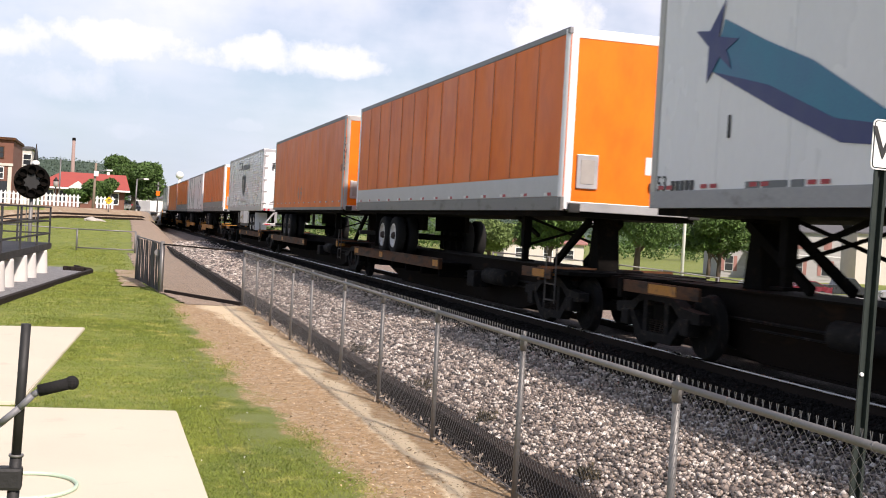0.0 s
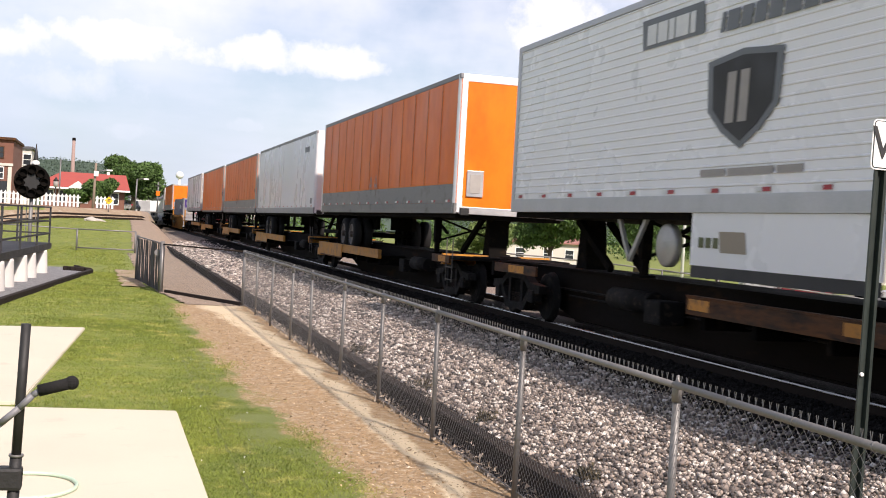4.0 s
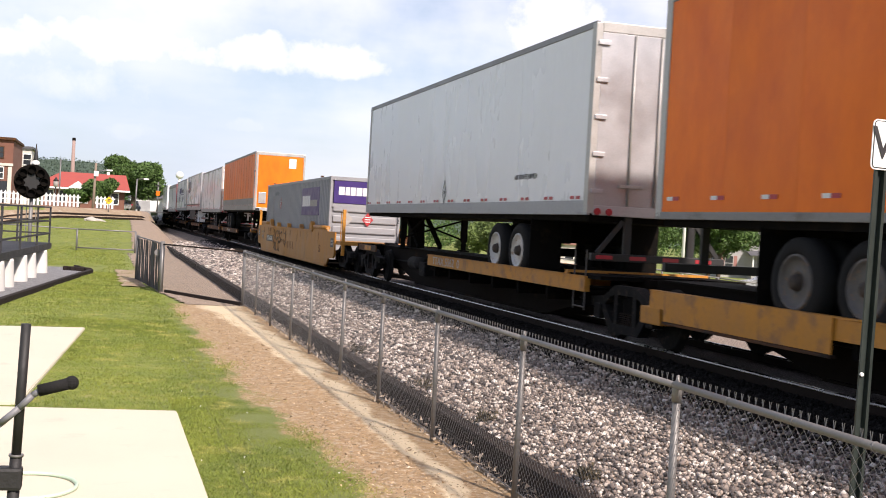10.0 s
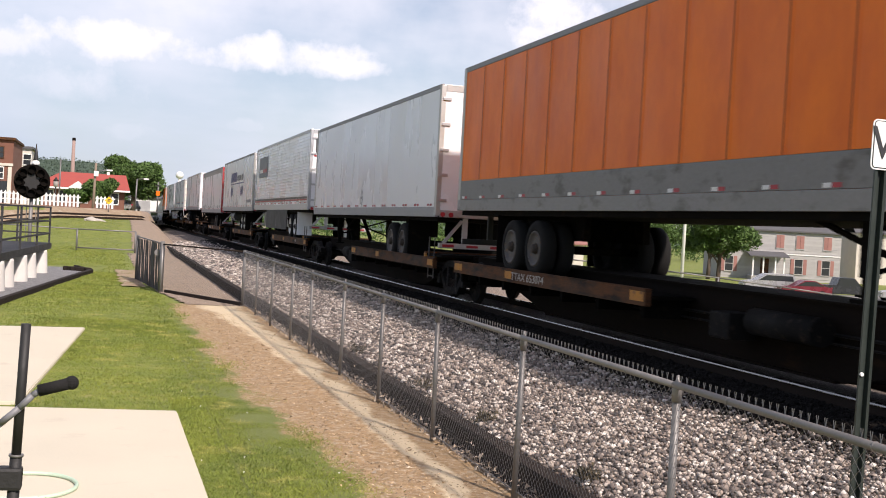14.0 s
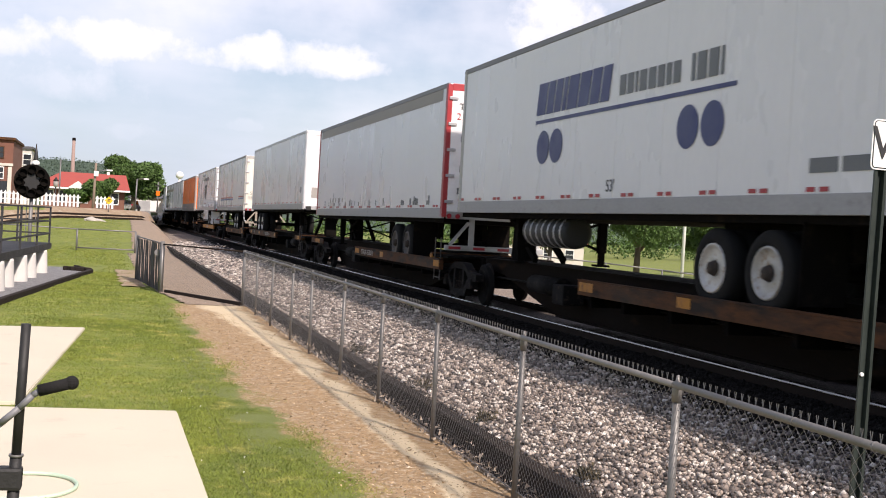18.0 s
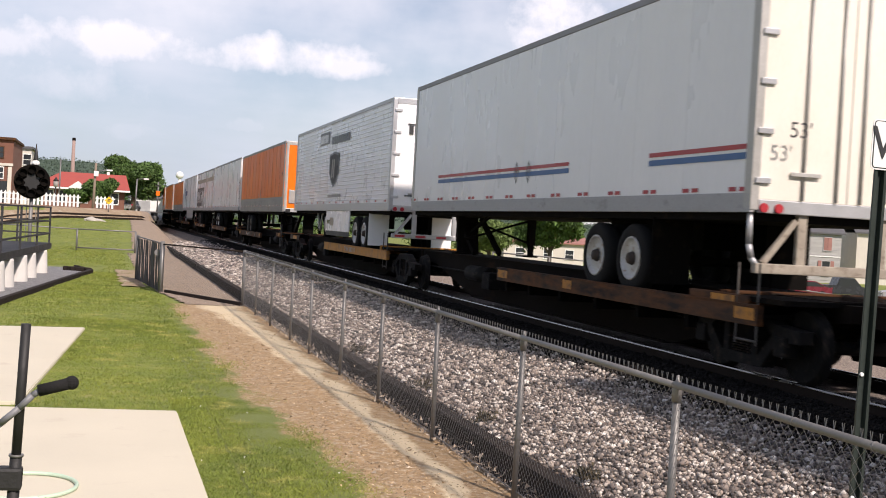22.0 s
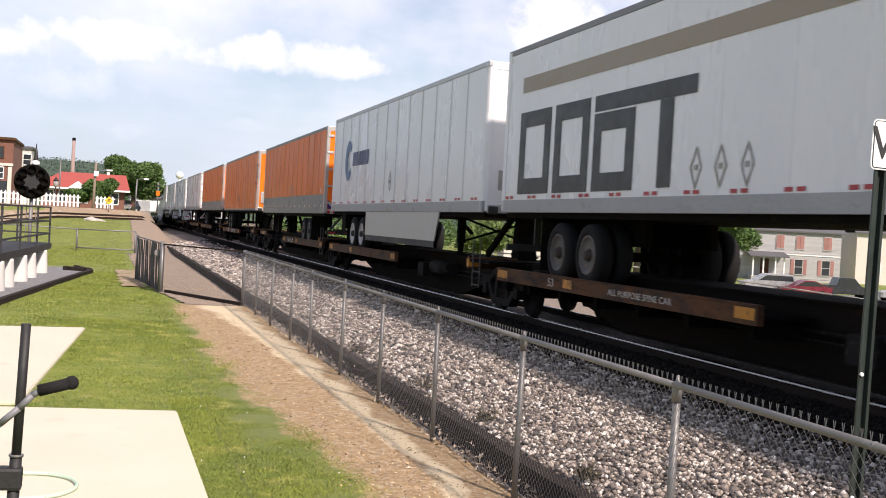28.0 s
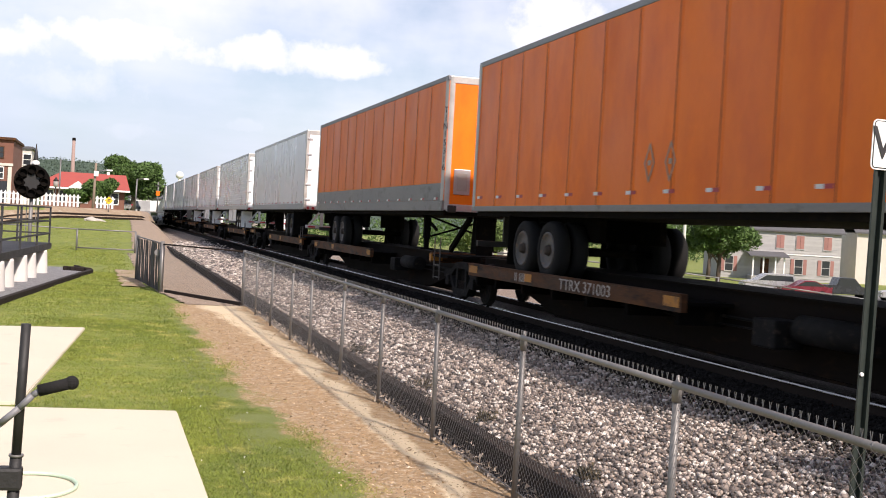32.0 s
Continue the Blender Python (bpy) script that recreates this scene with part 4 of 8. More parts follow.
for t in REEFERS:
    bars(t, 2.75, 4.28, (1.75,), 0.42, M_GREYINK, x=NEAR - 0.014, slant=-0.05)
    bars(t, 2.62, 4.33, (0.28, 0.28, 0.16, 0.36, 0.14), 0.28, M_TAPE_W, x=NEAR - 0.02, gap=0.04)
    bars(t, 0.6, 4.22, (0.09, 0.28, 0.25, 0.25, 0.28, 0.32, 0.28, 0.28, 0.28, 0.22), 0.25, M_GREYINK, x=NEAR - 0.014, gap=0.05, slant=0.04)
    bm = [(0.85, 3.88), (0.0, 3.96), (-0.85, 3.88), (-0.8, 3.25), (-0.45, 2.98), (0.0, 2.76), (0.45, 2.98), (0.8, 3.25)]
    shape("shield", bm, M_GREYINK, t, x=NEAR - 0.014, label="dark grey shield emblem")
    shape("shield_inlay", [(a * 0.84, 3.4 + (b - 3.4) * 0.86) for a, b in bm], M_SKIRT_D, t, x=NEAR - 0.018)
    bars(t, 0.36, 3.08, (0.2, 0.2), 0.62, M_FADED, x=NEAR - 0.024, gap=0.1, slant=0.03)
    bars(t, 0.9, 2.44, (0.6, 1.0, 0.5), 0.09, M_FADED, x=NEAR - 0.014)
    for x0, w in ((-0.85, 0.8), (0.1, 0.75)):
        for k in range(5):
            shape("lettering_bar", rect(x0 + k * w / 5, x0 + (k + 0.72) * w / 5, 4.06 if x0 < 0 else 4.1, 4.30 if x0 < 0 else 4.26, 0.0), M_INK, t, y=-HALF - 0.012)
        shape("emblem", rect(x0 - 0.04, x0 + w * 0.9, 4.31, 4.35), M_INK, t, y=-HALF - 0.012)
    words("reporting_mark", "PRIZ168092", 0.17, M_GREYINK, t, Matrix.Translation((0.28, -HALF - 0.003, 3.7)) @ FACE, stack=True, gap=1.05)
    for x in (-0.7, 0.75):
        shape("emblem", rect(x - 0.2, x + 0.2, 2.4, 2.44), M_GREYINK, t, y=-HALF - 0.012)
    shape("emblem", rect(-0.25, 0.35, 1.50, 1.76, 0.05), M_TAN, t, x=NEAR + 0.018, label="tan and green leaf emblem")
    bars(t, 0.9, 1.55, (0.13, 0.13, 0.13), 0.13, M_GREENISH, x=NEAR + 0.018, gap=0.05)
t = T[18] = trailer(335.88, "orange trailer with seamed sides and grey band", M_ORANGE, 0.42, style="seams", tape=2, dz=-0.10)
diamonds(t, 0.2, 2.8)
side_text(t, "53", -HALF + 0.6, 3.62, 0.26)
shape("paper_label", rect(0.42, 0.72, 2.7, 3.05), M_TAPE_W, t, y=-HALF + 0.01)
t = T[19] = trailer(353.05, "plain white trailer with a lettered front post", M_WHITE, post=M_WHITE, rim="pale", top=M_GREYROOF, slide=0.9, dz=-0.06)
vertical_mark(t, "AMHZ53663", 3.7, 0.16)
# 20 to 24
t = T[20] = trailer(369.48, "white trailer with a tan stripe and big black block lettering", M_WHITE, post=M_WHITE, top=M_GREYROOF, slide=0.50, dz=-0.07)
shape("stripe", rect(-7.9, 7.17, 4.16, 4.44), M_TAN, t, x=NEAR - 0.006, label="tan stripe")


def block(y0, y1, z0, z1, w, open_side):
    """A hollow block of a big emblem: outer frame with one side left out."""
    s = 0.12
    rects = {"top": rect(y0, y1, z1 - w, z1, 0), "bottom": rect(y0, y1, z0, z0 + w, 0), "back": rect(y1 - w, y1, z0, z1, 0), "front": rect(y0, y0 + w, z0, z1, 0), "mid": rect(y0, y1, (z0 + z1 - w) / 2, (z0 + z1 + w) / 2, 0)}
    for k, r in rects.items():
        if k not in open_side:
            shape("emblem_block", r, M_INK, T[20], x=NEAR - 0.006 - 0.0002 * len(k), label="black block of an emblem")


block(5.70, 7.2, 2.32, 3.80, 0.28, ("mid",))
block(4.05, 5.5, 2.32, 3.80, 0.28, ("mid",))
block(2.42, 3.86, 2.32, 3.52, 0.28, ("mid",))
shape("emblem_block", rect(0.63, 3.86, 3.55, 3.80), M_INK, T[20], x=NEAR - 0.006)
shape("emblem_block", rect(1.25, 1.65, 2.34, 3.545), M_INK, T[20], x=NEAR - 0.006)
diamonds(t, 0.56, 2.58, M_FADED, 3, 0.28)
vertical_mark(t, "222357", 4.85, 0.24, -HALF + 0.45)
side_text(t, "53'", -6.7, 3.05, 0.28)
t = T[21] = trailer(386.75, "white seamed trailer with a blue emblem and white skirts", M_WHITE, style="seams", skirt=M_RAILALU, rim="pale", post=M_WHITE, top=M_RAILALU, dz=-0.07)
ring = [(5.55 + 0.50 * math.cos(a), 3.57 + 0.62 * math.sin(a)) for a in np.linspace(-2.45, 2.45, 20)] + [(5.45 + 0.25 * math.cos(a), 3.57 + 0.34 * math.sin(a)) for a in np.linspace(2.35, -2.35, 20)]
shape("emblem_ring", ring, M_BLUE, t, x=NEAR - 0.012, label="open blue ring emblem")
bars(t, 4.93, 3.38, (0.36, 0.24, 0.09, 0.26, 0.28, 0.26, 0.26), 0.42, M_NAVY, x=NEAR - 0.012, gap=0.07, slant=0.05)
diamonds(t, -0.07, 2.8, M_GREYINK, 1)
t = T[22] = trailer(404.27, "orange trailer with seamed sides, grey band, closed doors", M_ORANGE, 0.45, nose=False, style="seams", door_paint=M_ORANGE, tape=2, dz=-0.15)
diamonds(t, -0.25, 2.96, None, 2, 0.25)
for r, ma, e in ((0.29, M_TAN, 0.0), (0.22, M_BROWN, 0.003)):
    shape("placard_holder" if e == 0 else "placard_card", [(-0.74 - r, FLOOR_Z + 0.95), (-0.74, FLOOR_Z + 0.95 - r), (-0.74 + r, FLOOR_Z + 0.95), (-0.74, FLOOR_Z + 0.95 + r)], ma, t, y=-8.042 - e, label="worn diamond placard holder")
shape("hazard_tape", [(-1.18, FLOOR_Z + 0.46), (-0.84, FLOOR_Z + 0.14), (-1.18, FLOOR_Z + 0.14)], M_PURPLE, t, y=-8.042, label="purple and white striped tape")
for k in range(3):
    x = -1.175 + k * 0.07
    shape("hazard_stripe", [(x, FLOOR_Z + 0.38 - k * 0.07), (x + 0.09, FLOOR_Z + 0.33 - k * 0.07), (x + 0.09, FLOOR_Z + 0.29 - k * 0.07), (x, FLOOR_Z + 0.34 - k * 0.07)], M_TAPE_W, t, y=-8.045, label="slanted white tape strip")
shape("side_label", rect(-7.36, -7.26, FLOOR_Z + 0.70, FLOOR_Z + 0.86), M_TAPE_W, t, x=NEAR - 0.008, label="small white label")
shape("side_label", rect(-5.12, -4.90, FLOOR_Z + 0.70, FLOOR_Z + 0.78), M_PATCH, t, x=NEAR - 0.008, label="small yellow label")
t = T[23] = trailer(423.42, "orange smooth trailer with a lettered pale post", M_ORANGE, style="seams", tape=2, slide=0.4, dz=-0.05)
vertical_mark(t, "WHRN109", 4.25)
side_text(t, "53", -HALF + 0.55, 3.4, 0.26)
diamonds(t, 0.06, 2.67, M_TAN)
shape("paper_label", rect(-0.9, -0.5, 4.35, 4.7), M_TAPE_W, t, y=-HALF + 0.01)
t = T[24] = trailer(441.76, "orange trailer with seamed sides, grey band, lettered post", M_ORANGE, 0.40, style="seams", tape=2, top=M_GREYROOF, dz=-0.04)
vertical_mark(t, "TINI5316", 4.25)
# 25 onwards
T[25] = trailer(460.70, "white trailer with sunlit closed doors", M_WHITE, nose=False, door_paint=M_REEFER)
T[26] = trailer(479.60, "white ribbed refrigerated trailer with white skirts", M_REEFER, nose=False, style="ribs", skirt=M_REEFER, rim="pale")
T[27] = trailer(498.00, "pale ribbed refrigerated trailer with white skirts", M_REEFER, nose=False, style="ribs", skirt=M_REEFER)
T[28] = trailer(516.20, "pale ribbed refrigerated trailer", M_WHITE, nose=False, style="ribs", skirt=M_SKIRT_D)
T[29] = trailer(534.00, "plain white smooth-sided trailer with doors", M_WHITE, nose=False)
T[30] = trailer(552.00, "plain white trailer with rounded front", M_WHITE, post=M_WHITE)
T[31] = trailer(570.00, "white trailer with grey roof rail", M_WHITE, nose=False, top=M_GREYROOF)
T[32] = trailer(588.00, "plain white trailer near the end", M_WHITE)

LEADS = {i: s - HALF for o, s, dz in MOVERS for i, q in T.items() if q is o}
DECKS = {i: dz for o, s, dz in MOVERS for i, q in T.items() if q is o}
NOSE = {0, 3, 8, 11, 12, 13, 14, 16, 17, 22, 25, 26, 27, 28, 29, 31}      # doors lead on these
STENCIL = {
    8: (("TTAX 5562  0", -0.38, 0.25),), 10: (("TTAX 653074", 3.6, 0.2),), 14: (("TTAX 653071", -0.6, 0.2),),
    15: (("53", 6.4, 0.2), ("TTRX 360110", 1.7, 0.2)), 18: (("TTAX 653700", 4.1, 0.2), ("53", 0.9, 0.18)), 20: (("53", 5.3, 0.2), ("ALL PURPOSE SPINE CAR", 2.0, 0.13)),
    22: (("TTAX 65370", -0.9, 0.2),), 23: (("TTRX 371003", 2.1, 0.25), ("II IIII", 5.0, 0.22)), 6: (("53", 4.9, 0.2),), 17: (("TTRX 380110", -3.2, 0.2),), 12: (("53", -5.6, 0.18),)}
ENDS = (0, 3, 8, 14, 15, 17, 22, 25)              # platforms that end a car: two bogies meet behind them
SILLS = {15: 0.10, 8: 0.06, 18: -0.02}
for i, s in LEADS.items():
    pitch = (LEADS[i + 1] - s) if i + 1 in LEADS else (18.6 if i != 8 else 18.2)
    gap = s - LEADS[i - 1] - 2 * HALF if i - 1 in LEADS else 1.5
    front = -HALF + 0.7 if i - 1 in ENDS else -HALF - max(0.75, gap / 2 - 0.15)
    spine_car(s, i in (4, 5, 6, 7, 8, 17), i not in NOSE, min(pitch, 19.9), STENCIL.get(i, ()), front, HALF + 0.1 if i in ENDS else None, i - 1 in ENDS, DECKS[i], SILLS.get(i, 0.0), i in (4, 5, 6, 7))
# ---- well car and container ----


def well_car():
    c = thing("well_car", "yellow steel well car with black scrawls, carrying a container", "railway wagon", "platforms of the train")
    H = 9.9
    half_prof = [(9.75, 1.24), (8.45, 1.24), (8.4, 1.38), (5.85, 1.38), (5.6, 1.22)]
    low_prof = [(8.37, 0.08), (8.76, 0.36), (9.6, 0.38), (9.75, 0.46)]
    prof = [(-y, z) for y, z in low_prof[::-1]] + low_prof + half_prof + [(-y, z) for y, z in half_prof[::-1]]
    for x0, x1 in ((-1.36, -1.30), (1.30, 1.36)):
        w = part("side_wall", prism(B(), prof, "x", x0, x1), M_WELL, c, "weathered yellow well side")
        part("top_chord", box(B(), x0 - 0.05, x1 + 0.05, -5.58, 5.58, 1.18, 1.25, 0.012), M_WELL, w)
        part("bottom_chord", box(B(), x0 - 0.03, x1 + 0.03, -8.3, 8.3, 0.055, 0.14, 0.012), M_WELL, w)
        for y in (-7.12, 7.12):
            part("end_chord", rod(B(), ((x0 + x1) / 2, y - 1.28, 1.36), ((x0 + x1) / 2, y + 1.28, 1.36), 0.075, 12), M_WELL, w)
        for y in (-9.35, 9.35):
            plate = part("notice_plate", box(B(), min(x0, x1) - 0.004, min(x0, x1), y - 0.25, y + 0.25, 0.74, 1.03), M_INK, w, "dark notice plate with pale text bars")
            for k in range(4):
                part("text_bar", box(B(), min(x0, x1) - 0.0075, min(x0, x1) - 0.0042, y - 0.19 + 0.2 * (k % 2), y - 0.02 + 0.2 * (k % 2), 0.80 + 0.1 * (k // 2), 0.865 + 0.1 * (k // 2)), M_FADED, plate)
    part("floor_plate", box(B(), -1.3, 1.3, -H + 2.0, H - 2.0, 0.14, 0.20), M_UNDER, c)
    for y0, y1 in ((-H - 0.6, -H + 1.2), (H - 1.2, H + 0.6)):
        part("end_platform", box(B(), -1.30, 1.30, y0, y1, 0.84, 0.96, 0.01), M_WELL, c)
        for x in (-1.2, 1.2):
            ym = y0 + 0.1 if y0 < 0 else y1 - 0.1
            part("ladder_post", box(B(), x - 0.05, x + 0.05, ym - 0.05, ym + 0.05, 0.5, 1.98, 0.008), M_YELLOW, c, "yellow ladder upright")
            part("handrail", rod(rod(B(), (x, ym, 1.9), (x, ym + (0.45 if y0 < 0 else -0.45), 1.9), 0.015, 6), (x, ym + (0.45 if y0 < 0 else -0.45), 0.96), (x, ym + (0.45 if y0 < 0 else -0.45), 1.9), 0.015, 6), M_YELLOW, c)
        part("coupler", box(B(), -0.12, 0.12, y0 - 0.5 if y0 < 0 else y1, y0 if y0 < 0 else y1 + 0.5, 0.72, 0.94, 0.02), M_RUST, c)
    for y in (-5.35, -2.9, 0.2, 3.1, 5.35):
        big = abs(y) > 5
        k = 1.0 if big else 0.55
        part("corner_guide", prism(B(), [(y - 0.32 * k, 1.252), (y + 0.34 * k, 1.252), (y + 0.30 * k, 1.252 + 0.2 * k), (y + 0.10 * k, 1.252 + 0.3 * k), (y - 0.06 * k, 1.252 + 0.25 * k)], "x", -1.40, -1.26), M_YELLOW, c, "bright yellow container guide")
    bogie(c, -H + 0.1)
    bogie(c, H - 0.1)
    X = -1.364
    part("number_ground", box(B(), X - 0.004, X, 4.6, 6.68, 0.55, 0.83), M_INK, c, "black number panel")
    words("stencil", "DTTX 652856", 0.27, M_TAPE_W, c, Matrix.Translation((X - 0.006, 5.64, 0.69)) @ SIDE, "white stencilled lettering")
    words("stencil", "53", 0.36, M_BROWN, c, Matrix.Translation((X - 0.006, -7.14, 0.61)) @ SIDE, "faded stencilled number")
    # black scrawls: balloon letters in spray paint
    STROKES = (((4.09, 0.69), (4.23, 0.65), (4.25, 0.87), (4.12, 1.12), (3.85, 0.93), (4.09, 0.69)),
               ((3.99, 0.76), (3.7, 0.77), (3.51, 0.53), (3.5, 0.24), (3.73, 0.21), (4.19, 0.30), (4.34, 0.5), (4.2, 0.63), (3.96, 0.49), (3.71, 0.25), (3.73, 0.55), (3.96, 0.49)),
               ((3.0, 0.89), (3.18, 1.06), (3.43, 1.07), (3.66, 0.87), (3.5, 0.64), (3.46, 0.28), (3.17, 0.21), (2.91, 0.28), (2.92, 0.57), (3.09, 1.07)),
               ((3.03, 0.97), (2.77, 1.08), (2.49, 0.93), (2.71, 0.74), (2.32, 0.79), (2.21, 0.68), (2.36, 0.56)),
               ((3.57, 0.95), (3.17, 0.95), (2.75, 0.95)), ((2.83, 0.64), (2.46, 0.63), (2.66, 0.53), (2.83, 0.62)),
               ((3.25, 0.78), (3.31, 0.65), (3.21, 0.69), (3.2, 0.76), (2.98, 0.76)), ((2.25, 0.94), (2.04, 1.04), (1.85, 0.98)),
               ((2.13, 0.67), (1.85, 0.73), (1.7, 0.68), (1.84, 0.61)), ((2.88, 0.26), (2.73, 0.2), (2.56, 0.24), (2.57, 0.47)), ((1.3, 0.95), (0.9, 1.0), (0.7, 0.7), (1.1, 0.5), (1.3, 0.75)))
    for st in STROKES:
        P = [Vector((X - 0.002, y, z)) for y, z in (st[0],) + st + (st[-1],)]
        bm, line = B(), []
        for k in range(1, len(P) - 2):
            for j in range(6):
                u = j / 6
                line.append(0.5 * (2 * P[k] + (P[k + 1] - P[k - 1]) * u + (2 * P[k - 1] - 5 * P[k] + 4 * P[k + 1] - P[k + 2]) * u * u + (3 * P[k] - P[k - 1] - 3 * P[k + 1] + P[k + 2]) * u ** 3))
        line.append(P[-1])
        for p, q in zip(line, line[1:]):
            if (q - p).length > 1e-4:
                rod(bm, p, q, 0.011, 5)
        part("spray_scrawl", bm, M_INK, c, "black sprayed scrawl")
    rng = random.Random(4)
    for k in range(9):                                   # pale chalked marks near the end
        y, z = 8.3 - 0.16 * (k % 5), 0.98 - 0.2 * (k // 5)
        part("chalk_mark", rod(B(), (X - 0.001, y, z), (X - 0.001, y - rng.uniform(-0.05, 0.12), z - rng.uniform(0.08, 0.2)), 0.007, 5), M_FADED, c, "pale chalked mark")
    for k in range(16):                                  # grime runs below the chords
        y, z = rng.uniform(-7.5, 7.5), 1.16
        shape("rust_run", [(y, z), (y + 0.04, z), (y + 0.03, z - rng.uniform(0.1, 0.5)), (y + 0.012, z - rng.uniform(0.1, 0.5))], M_BROWN, c, x=X, label="brown rust run")
    for k in range(6):
        y = -1.2 + k * 0.42
        shape("faded_mark", [(y, 0.42), (y + 0.06, 0.42), (y + 0.2, 0.7), (y + 0.13, 0.7)], M_BROWN, c, x=X, label="faded scrawl")
    s_mid = 176.95
    c.matrix_basis = on_track(s_mid)
    MOVERS.append((c, s_mid, 0.0))


def container():
    c = thing("shipping_container", "grey corrugated 53-foot container with purple panels", "container", "trailers on the train")
    W, H, z0, z1 = 1.235, 7.95, 0.24, 3.12

    def side(x, sgn):
        bm = B()
        prof, y, k = [], -H + 0.22, 0
        while y < H - 0.22:
            for dy, d in ((0.0, 0.0), (0.10, 0.0), (0.15, 0.035), (0.25, 0.035), (0.30, 0.0)):
                prof.append((x + sgn * -d, y + dy))
            y += 0.30
        A = [bm.verts.new((p[0], p[1], z0 + 0.12)) for p in prof]
        C = [bm.verts.new((p[0], p[1], z1 - 0.10)) for p in prof]
        for i in range(len(prof) - 1):
            if (prof[i][1] - prof[i + 1][1]) ** 2 + (prof[i][0] - prof[i + 1][0]) ** 2 > 1e-8:
                bm.faces.new((A[i], A[i + 1], C[i + 1], C[i]))
        bmesh.ops.recalc_face_normals(bm, faces=bm.faces)
        return bm
    part("core", box(B(), -W + 0.06, W - 0.06, -H + 0.06, H - 0.06, z0 + 0.05, z1 - 0.03), M_CONT, c)
    part("side_sheet", side(-W, -1), M_CONT, c, "corrugated grey side")
    part("side_sheet", side(W, 1), M_CONT, c)
    for x0 in (-W - 0.006, W - 0.06):
        part("top_rail", box(B(), x0, x0 + 0.066, -H, H, z1 - 0.10, z1, 0.008), M_CONT, c)
        part("bottom_rail", box(B(), x0, x0 + 0.066, -H, H, z0, z0 + 0.13, 0.008), M_CONT, c)
        for y in (-H, -6.1, 5.95, H - 0.16):
            part("corner_post", box(B(), x0 - 0.004, x0 + 0.07, y, y + 0.16, z0, z1 + 0.012, 0.01), M_CONT, c)
        for y in (-6.08, 5.97):
            part("corner_casting", box(B(), x0 - 0.008, x0 + 0.09, y, y + 0.14, z1 + 0.013, z1 + 0.07, 0.012), M_BROWN, c, "rusty corner casting")
    for k in range(5):
        z = z0 + 0.25 + k * 0.36
        part("front_rib", box(B(), -W + 0.12, W - 0.12, -H - 0.0, -H + 0.06, z, z + 0.24, 0.04), M_CONT, c)
    part("front_panel", box(B(), -W + 0.12, W - 0.12, -H - 0.012, -H + 0.05, 2.22, 2.98), M_PURPLE, c, "purple front panel")
    part("front_frame", box(box(B(), -W, W, -H - 0.004, -H + 0.06, z1 - 0.12, z1), -W, W, -H - 0.004, -H + 0.06, 2.09, 2.2), M_CONT, c)
    x = -0.95
    for w in (0.2, 0.15, 0.17, 0.2, 0.17):
        shape("emblem_bar", rect(x, x + w, 2.5, 2.78), M_TAPE_W, c, y=-H - 0.013)
        x += w + 0.03
    for w in (0.17, 0.12, 0.05, 0.1, 0.06, 0.17, 0.12, 0.12, 0.12, 0.05):
        shape("lettering_bar", rect(x + 0.08, x + 0.08 + w, 2.5, 2.68), M_FADED, c, y=-H - 0.013)
        x += w + 0.03
    part("side_emblem", box(B(), -W - 0.012, -W + 0.03, -5.9, -2.1, 1.77, 2.8), M_PURPLE, c, "purple side panel")
    y = -2.3
    for w in (0.34, 0.28, 0.3, 0.34, 0.28):
        shape("emblem_bar", rect(y - w, y, 2.1, 2.5), M_TAPE_W, c, x=-W - 0.013)
        y -= w + 0.04
    for w in (0.3, 0.2, 0.08, 0.18, 0.1, 0.24, 0.2):
        shape("lettering_bar", rect(y - w, y, 2.1, 2.34), M_FADED, c, x=-W - 0.013)
        y -= w + 0.03
    for y, ma in ((4.1, M_FADED), (3.48, M_RED)):
        shape("placard_mark", [(y - 0.18, 2.24), (y, 1.96), (y + 0.18, 2.24), (y, 2.52)], ma, c, x=-W - 0.008, label="diamond hazard placard")
    for k in range(3):
        shape("placard_stripe", rect(3.35, 3.61, 2.12 + k * 0.1, 2.15 + k * 0.1), M_TAPE_W, c, x=-W - 0.0125)
    bars(c, 5.37, 2.6, (0.2, 0.2, 0.2, 0.2), 0.16, M_GREYINK, x=-W - 0.008, gap=0.1)
    for x, ma in ((-0.62, M_FADED), (0.1, M_RED)):
        shape("placard_mark", [(x - 0.2, 1.7), (x, 1.46), (x + 0.2, 1.7), (x, 1.94)], ma, c, y=-H - 0.004, label="diamond placard on the front")
    for k in range(3):
        shape("placard_stripe", rect(0.0, 0.2, 1.61 + k * 0.08, 1.64 + k * 0.08), M_TAPE_W, c, y=-H - 0.0085)
    words("reporting_mark", "FDXU532", 0.2, M_INK, c, Matrix.Translation((W - 0.06, -H - 0.008, 2.95)) @ FACE, stack=True)
    s_mid = 176.93
    c.matrix_basis = on_track(s_mid)
    MOVERS.append((c, s_mid, 0.0))


well_car()
container()

# ---- ground ----
M_GRASS = surf("lawn_soil", (0.215, 0.245, 0.042), (0.09, 0.13, 0.019), 1.3, 0.9, 0.6, fine=22, c3=(0.30, 0.275, 0.095), spot=(0.52, 0.74))
M_DIRT = surf("bare_dirt", (0.34, 0.245, 0.155), (0.25, 0.18, 0.115), 0.9, 0.95, 0.5, fine=30, c3=(0.42, 0.35, 0.26), spot=(0.5, 0.7))


def smooth(a, b, v):
    q = min(max((v - a) / (b - a), 0), 1)
    return q * q * (3 - 2 * q)


